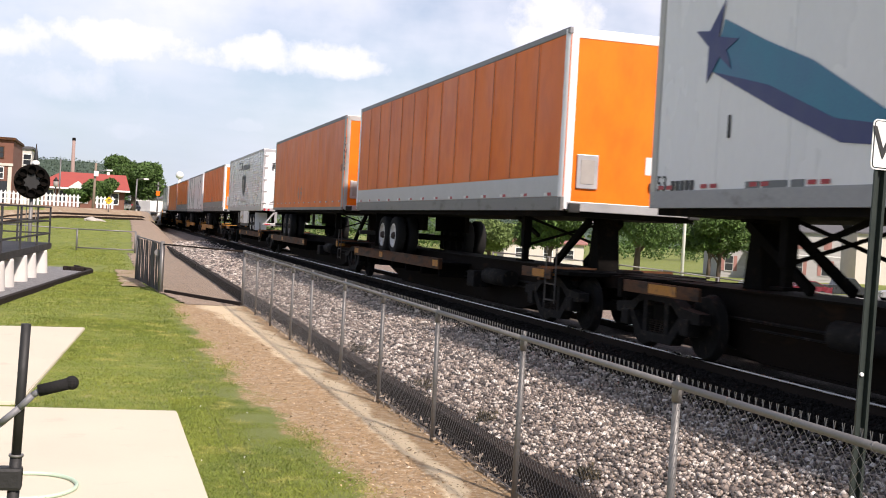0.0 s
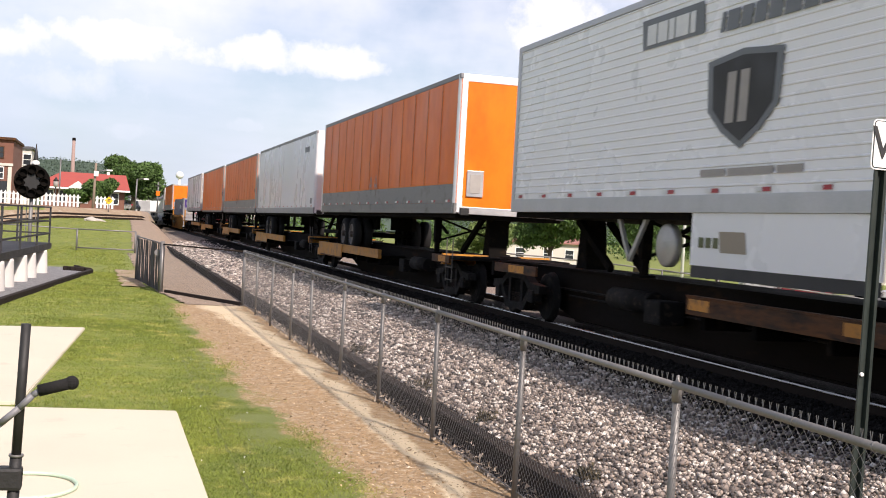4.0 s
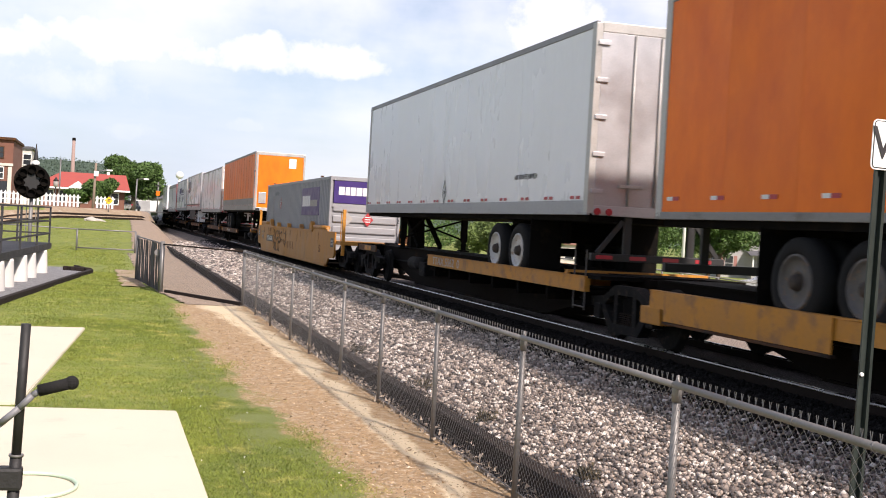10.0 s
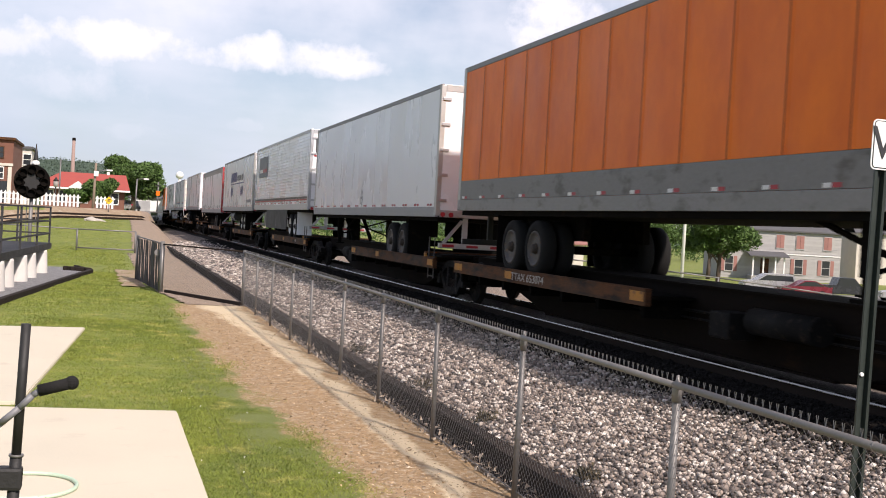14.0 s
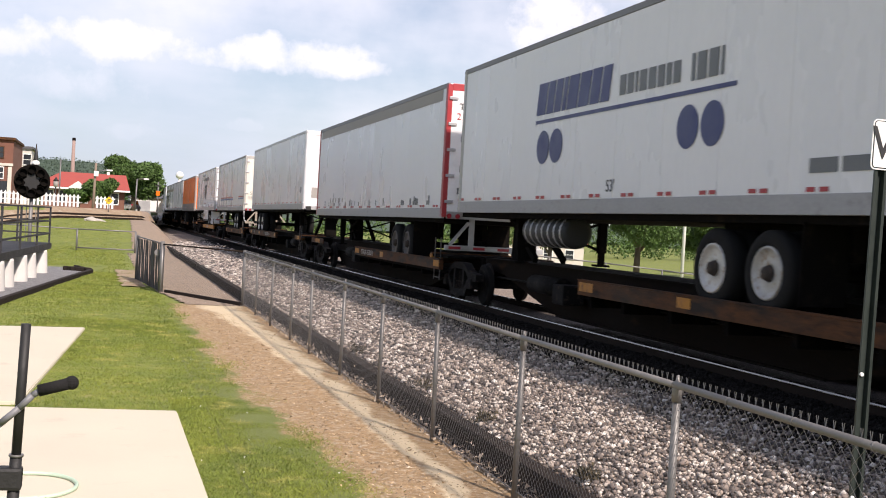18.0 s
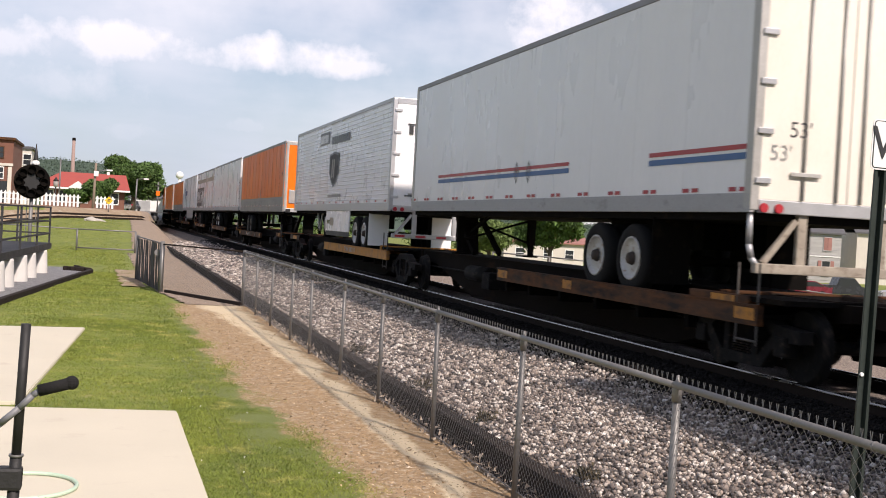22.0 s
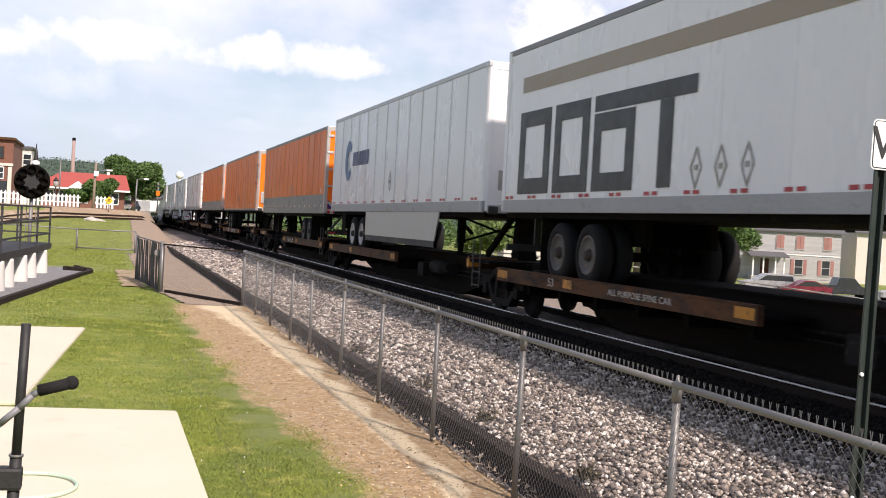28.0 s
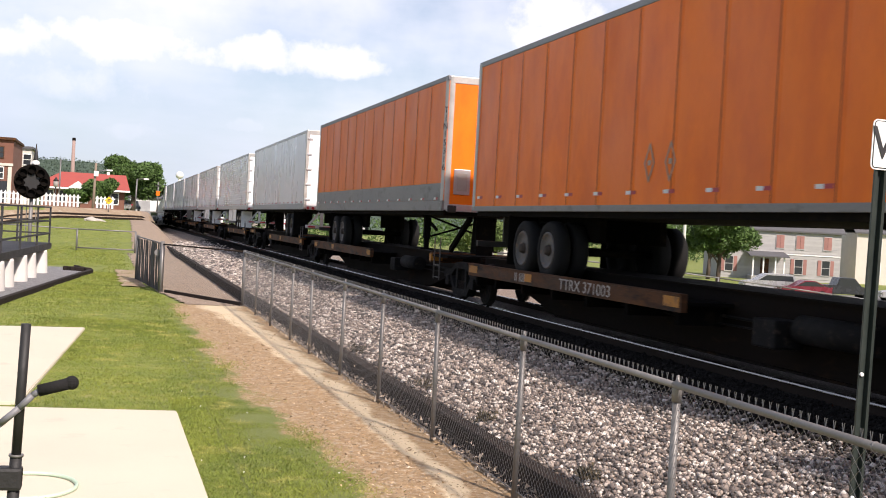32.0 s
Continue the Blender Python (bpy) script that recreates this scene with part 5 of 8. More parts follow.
def bank_foot(x):
    """The crossing track lies along this line at the foot of the dirt bank."""
    return 81.8 + (x + 4.1) * 2.6


def height(x, y):
    """The lie of the land over the lawn's level."""
    left = 1 - smooth(3.0, 4.9, x - max(y - 90, 0) * 0.02)
    rise = (1.45 * smooth(62, 86, y) + 0.75 * smooth(bank_foot(x), bank_foot(x) + 4.5, y)) * left
    far = smooth(13, 40, x) * (-1.7 + 0.0 * y)
    return rise + far


def ground():
    xs = sorted({*np.arange(-8, 16, 0.5), *np.arange(16, 120, 4), *np.arange(-60, -8, 4), -2500, -900, -300, -120, 160, 300, 900, 2500})
    ys = sorted({*np.arange(-10, 120, 1.0), *np.arange(120, 260, 10), -2500, -900, -450, -120, -40, 320, 500, 900, 2500})
    V = [(float(x), float(y), height(x, y)) for y in ys for x in xs]
    n = len(xs)
    F = [(j * n + i, j * n + i + 1, (j + 1) * n + i + 1, (j + 1) * n + i) for j in range(len(ys) - 1) for i in range(n - 1)]
    me = bpy.data.meshes.new("ground")
    me.from_pydata(V, [], F)
    me.materials.append(M_GRASS)
    for p in me.polygons:
        p.use_smooth = True
    return tagged(new("ground", me), "mown green lawn with dry patches", "lawn", kind="structure")


ground()

# ---- near ground: pads, dirt, ballast, track ----
M_CONC = surf("pale_concrete", (0.64, 0.585, 0.46), (0.58, 0.53, 0.415), 0.8, 0.85, 0.15, fine=60, c3=(0.50, 0.43, 0.34), spot=(0.6, 0.85))
M_TIMBER = surf("creosoted_timber", (0.034, 0.026, 0.022), (0.019, 0.015, 0.013), 2.0, 0.9, 0.5, fine=25, vary=0.2, stretch=(4, 1, 4), spec=0.15)


def stone_material():
    """Crushed stone: each piece its own tint, from near black to off-white."""
    ma = surf("ballast_stone", (0.30, 0.26, 0.25), (0.24, 0.205, 0.195), 5.0, 0.8, 0.3, fine=60)
    nt = ma.node_tree
    N, L = nt.nodes.new, nt.links.new
    b = nt.nodes["Principled BSDF"]
    ge, rp, mx = N("ShaderNodeNewGeometry"), N("ShaderNodeValToRGB"), N("ShaderNodeMix")
    L(ge.outputs["Random Per Island"], rp.inputs[0])
    els = rp.color_ramp.elements
    els[0].position, els[0].color = 0.0, (0.028, 0.025, 0.024, 1)
    els[1].position, els[1].color = 1.0, (0.78, 0.72, 0.65, 1)
    for p, c in ((0.20, (0.085, 0.072, 0.066)), (0.44, (0.20, 0.16, 0.135)), (0.64, (0.35, 0.285, 0.235)), (0.84, (0.50, 0.44, 0.38))):
        e = els.new(p)
        e.color = (*c, 1)
    mx.data_type = "RGBA"
    mx.inputs["Factor"].default_value = 0.92
    L(b.inputs["Base Color"].links[0].from_socket, mx.inputs[6])
    L(rp.outputs[0], mx.inputs[7])
    L(mx.outputs[2], b.inputs["Base Color"])
    return ma


M_STONE = stone_material()
M_BED = surf("ballast_bed", (0.25, 0.195, 0.155), (0.11, 0.085, 0.068), 14.0, 0.95, 1.0, fine=24, c3=(0.40, 0.33, 0.27), spot=(0.52, 0.62))
M_GALV = surf("galvanised_wire", (0.22, 0.215, 0.21), (0.15, 0.145, 0.14), 6, 0.5, 0.05, metal=0.15)
M_PIPE = surf("galvanised_pipe", (0.215, 0.21, 0.20), (0.15, 0.145, 0.14), 4, 0.5, 0.08, metal=0.35, vary=0.1)
M_CINDER = surf("cinder_path", (0.36, 0.275, 0.20), (0.20, 0.15, 0.11), 5, 0.95, 0.9, fine=26, c3=(0.46, 0.38, 0.30), spot=(0.58, 0.72))
M_BLADE = surf("grass_blade", (0.25, 0.285, 0.043), (0.09, 0.14, 0.018), 1.1, 0.75, 0.0, fine=7, c3=(0.42, 0.38, 0.11), vary=0.32, island=True, spot=(0.54, 0.72))
M_LEAFDRY = surf("dry_leaf", (0.52, 0.45, 0.37), (0.28, 0.21, 0.15), 8, 0.85, 0.1, vary=0.4, island=True)
M_CLOD = surf("dirt_clod", (0.52, 0.38, 0.225), (0.22, 0.15, 0.085), 6, 0.95, 0.1, c3=(0.62, 0.53, 0.42), vary=0.55, island=True, spot=(0.5, 0.7))
M_WEED = surf("dry_weed", (0.085, 0.065, 0.04), (0.05, 0.045, 0.025), 8, 0.9, 0.0, vary=0.4, island=True)
M_GREENPOST = surf("green_painted_post", (0.034, 0.046, 0.04), (0.025, 0.034, 0.03), 5, 0.45, 0.05, metal=0.2)
M_SIGNW = surf("white_sign_sheet", (0.82, 0.82, 0.80), (0.78, 0.78, 0.76), 4, 0.4, 0.0)
M_HOSE = surf("mint_hose", (0.52, 0.66, 0.50), (0.46, 0.6, 0.45), 8, 0.45, 0.02)
M_WHITECONC = surf("white_concrete_pier", (0.68, 0.66, 0.62), (0.55, 0.53, 0.50), 2, 0.8, 0.1, vary=0.08)
M_GRAVELG = surf("grey_gravel", (0.22, 0.22, 0.23), (0.13, 0.13, 0.135), 9, 0.95, 0.8, fine=40, c3=(0.34, 0.34, 0.34), spot=(0.52, 0.64))


def slab(name, pts, z, label, material, kind="structure", thick=0.1):
    bm = B()
    prism(bm, pts, "z", z - thick, z)
    top = [e for e in bm.edges if all(abs(v.co.z - z) < 1e-5 for v in e.verts)]
    bmesh.ops.bevel(bm, geom=top, offset=0.012, segments=2, affect="EDGES")
    return tagged(part(name, bm, material), label, "paving", kind=kind)


slab("pavement", [(-4.5, 3.0), (0.87, 3.0), (0.84, 12.87), (-0.9, 13.05), (-4.5, 13.4)], 0.045, "pale concrete pad beside the lawn", M_CONC)
slab("pavement", [(-4.5, 13.42), (-0.86, 13.42), (-0.79, 13.85), (-0.28, 21.87), (-4.5, 21.6)], 0.043, "pale concrete walk across the lawn", M_CONC)


def strip(name, edges, z, material, label, seed, category="ground", rough=0.10):
    """A thin sheet of ground between two wavy edges: rows of (y, x_left, x_right)."""
    rng = random.Random(seed)
    V, F = [], []
    ys = np.arange(edges[0][0], edges[-1][0], 0.18)
    for y in ys:
        xl = np.interp(y, [e[0] for e in edges], [e[1] for e in edges]) + rough * noise.noise((y * 0.9, seed, 0)) + rough * 0.7 * rng.uniform(-1, 1)
        xr = np.interp(y, [e[0] for e in edges], [e[2] for e in edges]) + rough * 0.4 * noise.noise((y * 1.3, seed, 5))
        for k in range(15):
            x = xl + (xr - xl) * k / 14
            V.append((x, float(y), z + height(x, y) + (0.012 * noise.noise((x * 2, y * 2, 3)) if 0 < k < 14 else -0.004)))
    for j in range(len(ys) - 1):
        for k in range(14):
            a = j * 15 + k
            F.append((a, a + 1, a + 16, a + 15))
    me = bpy.data.meshes.new(name)
    me.from_pydata(V, [], F)
    me.materials.append(material)
    for p in me.polygons:
        p.use_smooth = True
    return tagged(new(name, me), label, category, kind="structure")


def verge():
    """The bare strip by the fence: turf fades into dirt, dirt into a washed sandy line."""
    xs, ys = np.arange(0.9, 3.52, 0.09), np.arange(-8.08, 28.6, 0.12)
    V, F, turf, sand = [], [], [], []
    for y in ys:
        e = float(np.interp(y, [2, 9.6, 11.7, 14.8, 19, 28], [2.45, 2.2, 1.95, 1.75, 1.66, 1.6]))
        c = float(np.interp(y, [2, 7, 10, 14, 18, 22, 26, 28.6], [2.95, 2.92, 2.92, 2.95, 2.98, 2.9, 2.75, 2.7]))
        w = float(np.interp(y, [2, 9, 14, 18, 24, 28.6], [0.10, 0.13, 0.22, 0.28, 0.40, 0.6]))
        for x in xs:
            n1 = noise.noise((x * 1.6, y * 0.9, 0)) + 0.5 * noise.noise((x * 5, y * 4, 2))
            turf.append(min(max((e - x + 0.22 * n1) / 0.35 + 0.5, 0), 1))
            sand.append(0.95 * min(max(1.3 - abs(x - c + 0.16 * n1) / w, 0), 1))
            V.append((float(x), float(y), (0.024 + 0.014 * noise.noise((x * 2.2, y * 2.2, 3))) * smooth(1.0, 1.5, x) - 0.03 * (1 - smooth(0.9, 1.3, x))))
    n = len(xs)
    for j in range(len(ys) - 1):
        for i in range(n - 1):
            F.append((j * n + i, j * n + i + 1, (j + 1) * n + i + 1, (j + 1) * n + i))
    me = bpy.data.meshes.new("verge")
    me.from_pydata(V, [], F)
    for nm, vals in (("turf", turf), ("sand", sand)):
        me.attributes.new(nm, "FLOAT", "POINT").data.foreach_set("value", np.array(vals, np.float32))
    me.materials.append(M_VERGE)
    for p in me.polygons:
        p.use_smooth = True
    tagged(new("ground_verge", me), "bare brown dirt and washed sand along the fence", "dirt", kind="structure")


def verge_material():
    ma = surf("verge_soil", (0.48, 0.325, 0.17), (0.25, 0.16, 0.082), 7, 0.95, 1.0, fine=60, c3=(0.50, 0.40, 0.28), spot=(0.5, 0.66))
    nt = ma.node_tree
    N, L = nt.nodes.new, nt.links.new
    b = nt.nodes["Principled BSDF"]
    col = b.inputs["Base Color"].links[0].from_socket
    co = N("ShaderNodeTexCoord")
    for attr, colour, sc in (("sand", (0.66, 0.54, 0.36), 9.0), ("turf", (0.16, 0.19, 0.05), 12.0)):
        at = N("ShaderNodeAttribute")
        at.attribute_name = attr
        nz = N("ShaderNodeTexNoise")
        nz.inputs["Scale"].default_value, nz.inputs["Detail"].default_value = sc, 5
        L(co.outputs["Object"], nz.inputs["Vector"])
        ad = N("ShaderNodeMath")
        ad.operation = "ADD"
        L(at.outputs["Fac"], ad.inputs[0])
        L(nz.outputs["Fac"], ad.inputs[1])
        mr = N("ShaderNodeMapRange")
        L(ad.outputs[0], mr.inputs[0])
        mr.inputs[1].default_value, mr.inputs[2].default_value = 0.85, 1.25
        mx = N("ShaderNodeMix")
        mx.data_type = "RGBA"
        L(mr.outputs[0], mx.inputs["Factor"])
        L(col, mx.inputs[6])
        mx.inputs[7].default_value = (*colour, 1)
        col = mx.outputs[2]
    L(col, b.inputs["Base Color"])
    return ma


M_VERGE = verge_material()
verge()
strip("ground", [(28.3, 2.0, 3.45), (33, 1.4, 3.45), (40, 1.1, 3.5), (58, 1.2, 3.5), (62, 1.5, 3.9), (66, 1.45, 5.1), (74, 1.55, 5.3), (92, 1.7, 5.5), (112, 2.4, 6.2)], 0.035, M_CINDER, "brown cinder path beside the track", 3)
strip("ground", [(34.5, 0.55, 1.2), (38, 0.45, 1.1), (44, 0.4, 1.1)], 0.034, M_DIRT, "bare dirt at the fence corner", 4)

# ballast: one bank along the whole line
PROF = [(-4.93, 0.02), (-4.92, 0.26), (-3.6, 0.33), (-2.5, 0.40), (-1.85, 0.49), (-1.3, 0.50), (1.3, 0.50), (2.4, 0.49), (5.6, 0.46), (7.2, -0.1), (9.0, -0.8)]


def bank_height(off):
    return float(np.interp(off, [p[0] for p in PROF], [p[1] for p in PROF]))


def ballast_bed():
    V, F = [], []
    ss = [*np.arange(-450, 0, 25), *np.arange(0, 60, 0.5), *np.arange(60, 640, 5)]
    offs = sorted({*[p[0] for p in PROF], *np.arange(-4.9, 6, 0.35)})
    for s in ss:
        x, y, th = path(float(s))
        for o in offs:
            V.append((x + o * math.cos(th), y - o * math.sin(th), bank_height(o) - 0.02 + 0.02 * noise.noise((o * 1.7, s * 1.7, 0))))
    n = len(offs)
    for j in range(len(ss) - 1):
        for i in range(n - 1):
            F.append((j * n + i, j * n + i + 1, (j + 1) * n + i + 1, (j + 1) * n + i))
    me = bpy.data.meshes.new("ballast_bed")
    me.from_pydata(V, [], F)
    me.materials.append(M_BED)
    return tagged(new("ground_ballast_bank", me), "grey pink crushed stone ballast bank", "ballast", kind="structure")


def trackbed_sheet():
    """The worn stone bed between the rails; its near strip is painted shade-dark."""
    V, F = [], []
    ss, offs = [*np.arange(-60, 60, 0.4), *np.arange(60, 640, 5)], np.arange(-1.55, 1.56, 0.31)
    n = len(offs)
    for s in ss:
        x, y, th = path(float(s))
        for i, o in enumerate(offs):
            o = o + (0.08 * noise.noise((s * 0.9, i, 3)) if i in (0, n - 1) else 0)
            V.append((x + o * math.cos(th), y - o * math.sin(th), bank_height(o) + (-0.03 if i in (0, n - 1) else 0.012) + 0.018 * noise.noise((o * 3, s * 3, 0))))
    for j in range(len(ss) - 1):
        for i in range(n - 1):
            F.append((j * n + i, j * n + i + 1, (j + 1) * n + i + 1, (j + 1) * n + i))
    me = bpy.data.meshes.new("trackbed_sheet")
    me.from_pydata(V, [], F)
    me.materials.append(M_TRACKBED)
    me.materials.append(M_SHADED)
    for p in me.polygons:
        # outside the near rail the train's shade is put in as dark colour
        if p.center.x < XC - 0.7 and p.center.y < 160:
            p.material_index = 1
    return tagged(new("ground_track_bed", me), "dusty grey stone bed, near strip painted shade-dark", "ballast", kind="structure")


M_TRACKBED = surf("track_bed_stone", (0.20, 0.17, 0.15), (0.08, 0.066, 0.058), 16, 0.95, 1.0, fine=30, c3=(0.34, 0.30, 0.27), spot=(0.52, 0.62), spec=0.1)
# near-black stone colour that stands in for shade beside the train
M_SHADED = surf("shade_dark_ballast", (0.022, 0.019, 0.017), (0.010, 0.009, 0.008), 14, 0.95, 0.8, fine=30, c3=(0.05, 0.042, 0.036), spot=(0.58, 0.70), spec=0.08)
ballast_bed()
trackbed_sheet()


def stone_shape(rng):
    """A rough twelve-sided crushed stone."""
    bm = B()
    bmesh.ops.create_icosphere(bm, subdivisions=1, radius=1.0)
    for v in bm.verts:
        v.co *= rng.uniform(0.72, 1.22)
    vs = [tuple(v.co) for v in bm.verts]
    fs = [tuple(v.index for v in f.verts) for f in bm.faces]
    bm.free()
    return np.array(vs), fs


def ballast_stones():
    rng = random.Random(11)
    shapes = [stone_shape(rng) for _ in range(8)]
    rs = np.random.RandomState(5)
    track = tagged(new("gravel_bank"), "loose crushed ballast stones in grey and pink", "gravel", kind="structure")
    meshes = []
    for vs, fs in shapes:
        me = bpy.data.meshes.new("stone")
        me.from_pydata([tuple(v * 0.036) for v in vs], [], fs)
        me.materials.append(M_STONE)
        meshes.append(me)
    V, F, base, done = [], [], 0, 0
    darkened = {"V": [], "F": [], "base": 0}
    y = 4.6
    while y < 80:
        step = 0.038 if y < 13 else (0.05 if y < 22 else (0.06 if y < 36 else 0.09))
        xs = np.arange(3.66, 7.66, step)
        for x in xs:
            px, py = x + rs.uniform(-0.5, 0.5) * step, y + rs.uniform(-0.5, 0.5) * step
            k = rs.randint(8)
            sc = step * rs.choice((0.38, 0.5, 0.62, 0.95), p=(0.3, 0.35, 0.25, 0.1)) * np.array([rs.uniform(0.8, 1.25), rs.uniform(0.8, 1.25), rs.uniform(0.6, 0.95)])
            a = rs.uniform(0, 6.28)
            z = bank_height(px - XC) + rs.uniform(-0.016, 0.030)
            if done < 300 and 4.0 < px < 6.0 and 5.9 < py < 6.6:
                ob = new("stone", meshes[k])
                ob.parent = track
                ob.matrix_basis = Matrix.Translation((px, py, z)) @ Matrix.Rotation(a, 4, "Z") @ Matrix.Diagonal((*(sc / 0.036), 1))
                done += 1
                continue
            vs, fs = shapes[k]
            c, s = math.cos(a), math.sin(a)
            q = vs * sc
            W = np.stack([px + q[:, 0] * c - q[:, 1] * s, py + q[:, 0] * s + q[:, 1] * c, z + q[:, 2]], 1)
            if px + rs.normal(0, 0.17) > 6.28:                     # near-black: the train's shade put in as colour
                darkened["V"].append(W)
                darkened["F"].append(np.array(fs) + darkened["base"])
                darkened["base"] += len(vs)
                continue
            V.append(W)
            F.append(np.array(fs) + base)
            base += len(vs)
        y += step
    stones_mesh("loose_stones", np.concatenate(V), np.concatenate(F), M_STONE, track)
    stones_mesh("sooty_stones", np.concatenate(darkened["V"]), np.concatenate(darkened["F"]), M_SHADED, track)
    # smaller gravel strewn over the cinder path
    V, F, base = [], [], 0
    for k in range(7000):
        py = rs.uniform(28.4, 62)
        px = rs.uniform(np.interp(py, [28, 33, 40, 60], [2.1, 1.5, 1.2, 1.1]), 3.4)
        vs, fs = shapes[rs.randint(8)]
        q = vs * rs.uniform(0.012, 0.03) * np.array([1, 1, 0.7])
        V.append(q + np.array([px, py, height(px, py) + 0.02]))
        F.append(np.array(fs) + base)
        base += len(vs)
    stones_mesh("path_gravel", np.concatenate(V), np.concatenate(F), M_STONE, track)


def stones_mesh(name, V, F, material, track):
    me = bpy.data.meshes.new(name)
    me.vertices.add(len(V))
    me.vertices.foreach_set("co", V.astype(np.float32).ravel())
    me.loops.add(F.size)
    me.polygons.add(len(F))
    me.loops.foreach_set("vertex_index", F.astype(np.int32).ravel())
    me.polygons.foreach_set("loop_start", np.arange(0, F.size, 3, dtype=np.int32))
    me.update(calc_edges=True)
    me.materials.append(material)
    ob = new(name, me)
    ob.parent = track
    ob["kind"] = "stuff"


def railway():
    t = tagged(new("railway_track"), "steel rails on dark timber sleepers", "railway track", kind="structure")
    for g in (-0.755, 0.755):
        for lo, hi, w, ma, nm, lb in ((RAIL - 0.16, RAIL - 0.145, 0.075, M_RUST, "rail_foot", "rusty rail foot"), (RAIL - 0.145, RAIL - 0.03, 0.012, M_RUST, "rail_web", "rusty rail web"), (RAIL - 0.03, RAIL, 0.037, M_STEELBARE, "rail_head", "bright worn rail head")):
            V, F = [], []
            ss = [-450.0, 0.0, 150.0, *np.arange(156, 226, 6), 400.0, 640.0]
            for s in ss:
                x, y, th = path(float(s))
                r = 0.022 if nm == "rail_head" else 0.002
                q = 0.007 if nm == "rail_head" else 0.001
                for o, z in ((g - w, lo), (g + w, lo), (g + w, hi - r), (g + w - q, hi - q), (g + w - r, hi), (g - w + r, hi), (g - w + q, hi - q), (g - w, hi - r)):
                    V.append((x + o * math.cos(th), y - o * math.sin(th), z))
            for j in range(len(ss) - 1):
                for i in range(8):
                    F.append((j * 8 + i, j * 8 + (i + 1) % 8, j * 8 + 8 + (i + 1) % 8, j * 8 + 8 + i))
            me = bpy.data.meshes.new(nm)
            me.from_pydata(V, [], F)
            me.materials.append(ma)
            ob = new(nm, me)
            ob.parent = t
            ob["label"] = lb
    for k in range(110):
        part("sleeper", lambda: box(B(), -1.3, 1.3, -0.115, 0.115, RAIL - 0.33, RAIL - 0.165, 0.012), M_TIMBER, t, at=(XC, 2.0 + k * 0.52, 0), key="sleeper")


def tie_wall():
    w = tagged(new("wall_retaining"), "low wall of dark old timbers holding the ballast", "retaining wall", kind="structure")
    rng = random.Random(3)
    for k in range(56):
        y = -6 + k * 2.62
        part("timber", lambda: box(B(), 0, 0.17, 0, 2.6, 0.0, 0.29, 0.018), M_TIMBER, w, at=pose(3.44 + rng.uniform(-0.02, 0.02), y, -0.01, 0, rng.uniform(-2, 2), rng.uniform(-0.3, 0.3)), key="timber")


def chain_link(fence, p, q, z0, z1, knuckles=True, cell=0.075):
    """Woven wire between two posts, as two sets of slanting wires, with twisted ends on top."""
    p, q = Vector(p), Vector(q)
    d = (q - p).to_3d()
    L = d.length
    d.normalize()
    h = z1 - z0
    V, F = [], []
    nrm = Vector((-d.y, d.x, 0))

    def wire(a, b, r):
        ax = (b - a).normalized()
        u = ax.cross(nrm).normalized()
        base = len(V)
        for e in (a, b):
            for k in range(3):
                an = 2.094 * k
                V.append(tuple(e + u * r * math.cos(an) + nrm * r * math.sin(an)))
        for k in range(3):
            F.append((base + k, base + (k + 1) % 3, base + 3 + (k + 1) % 3, base + 3 + k))
    n = int((L + h) / cell) + 1
    for i in range(n):
        for sg in (1, -1):
            x0 = -h + i * cell if sg > 0 else i * cell
            t0, t1 = 0.0, h
            xa, xb = x0, x0 + sg * h
            # clip to the panel
            if sg > 0:
                if xa < 0:
                    t0 = -xa
                if xb > L:
                    t1 = L - xa
            else:
                if xa > L:
                    t0 = xa - L
                if xb < 0:
                    t1 = xa
            if t1 - t0 < 0.02:
                continue
            a = p + d * (x0 + sg * t0) + Vector((0, 0, z0 + t0)) + nrm * 0.002 * sg
            b = p + d * (x0 + sg * t1) + Vector((0, 0, z0 + t1)) + nrm * 0.002 * sg
            wire(a, b, 0.0015)
            if knuckles and t1 >= h - 1e-6:
                top = p + d * (x0 + sg * h) + Vector((0, 0, z1))
                wire(top, top + Vector((0, 0, 0.055)) + d * 0.010 * sg, 0.0028)
    me = bpy.data.meshes.new("chain_link")
    me.from_pydata(V, [], F)
    me.materials.append(M_GALV)
    ob = new("chain_link", me)
    ob.parent = fence
    ob["label"], ob["kind"] = "woven galvanised wire mesh", "stuff"
    return ob


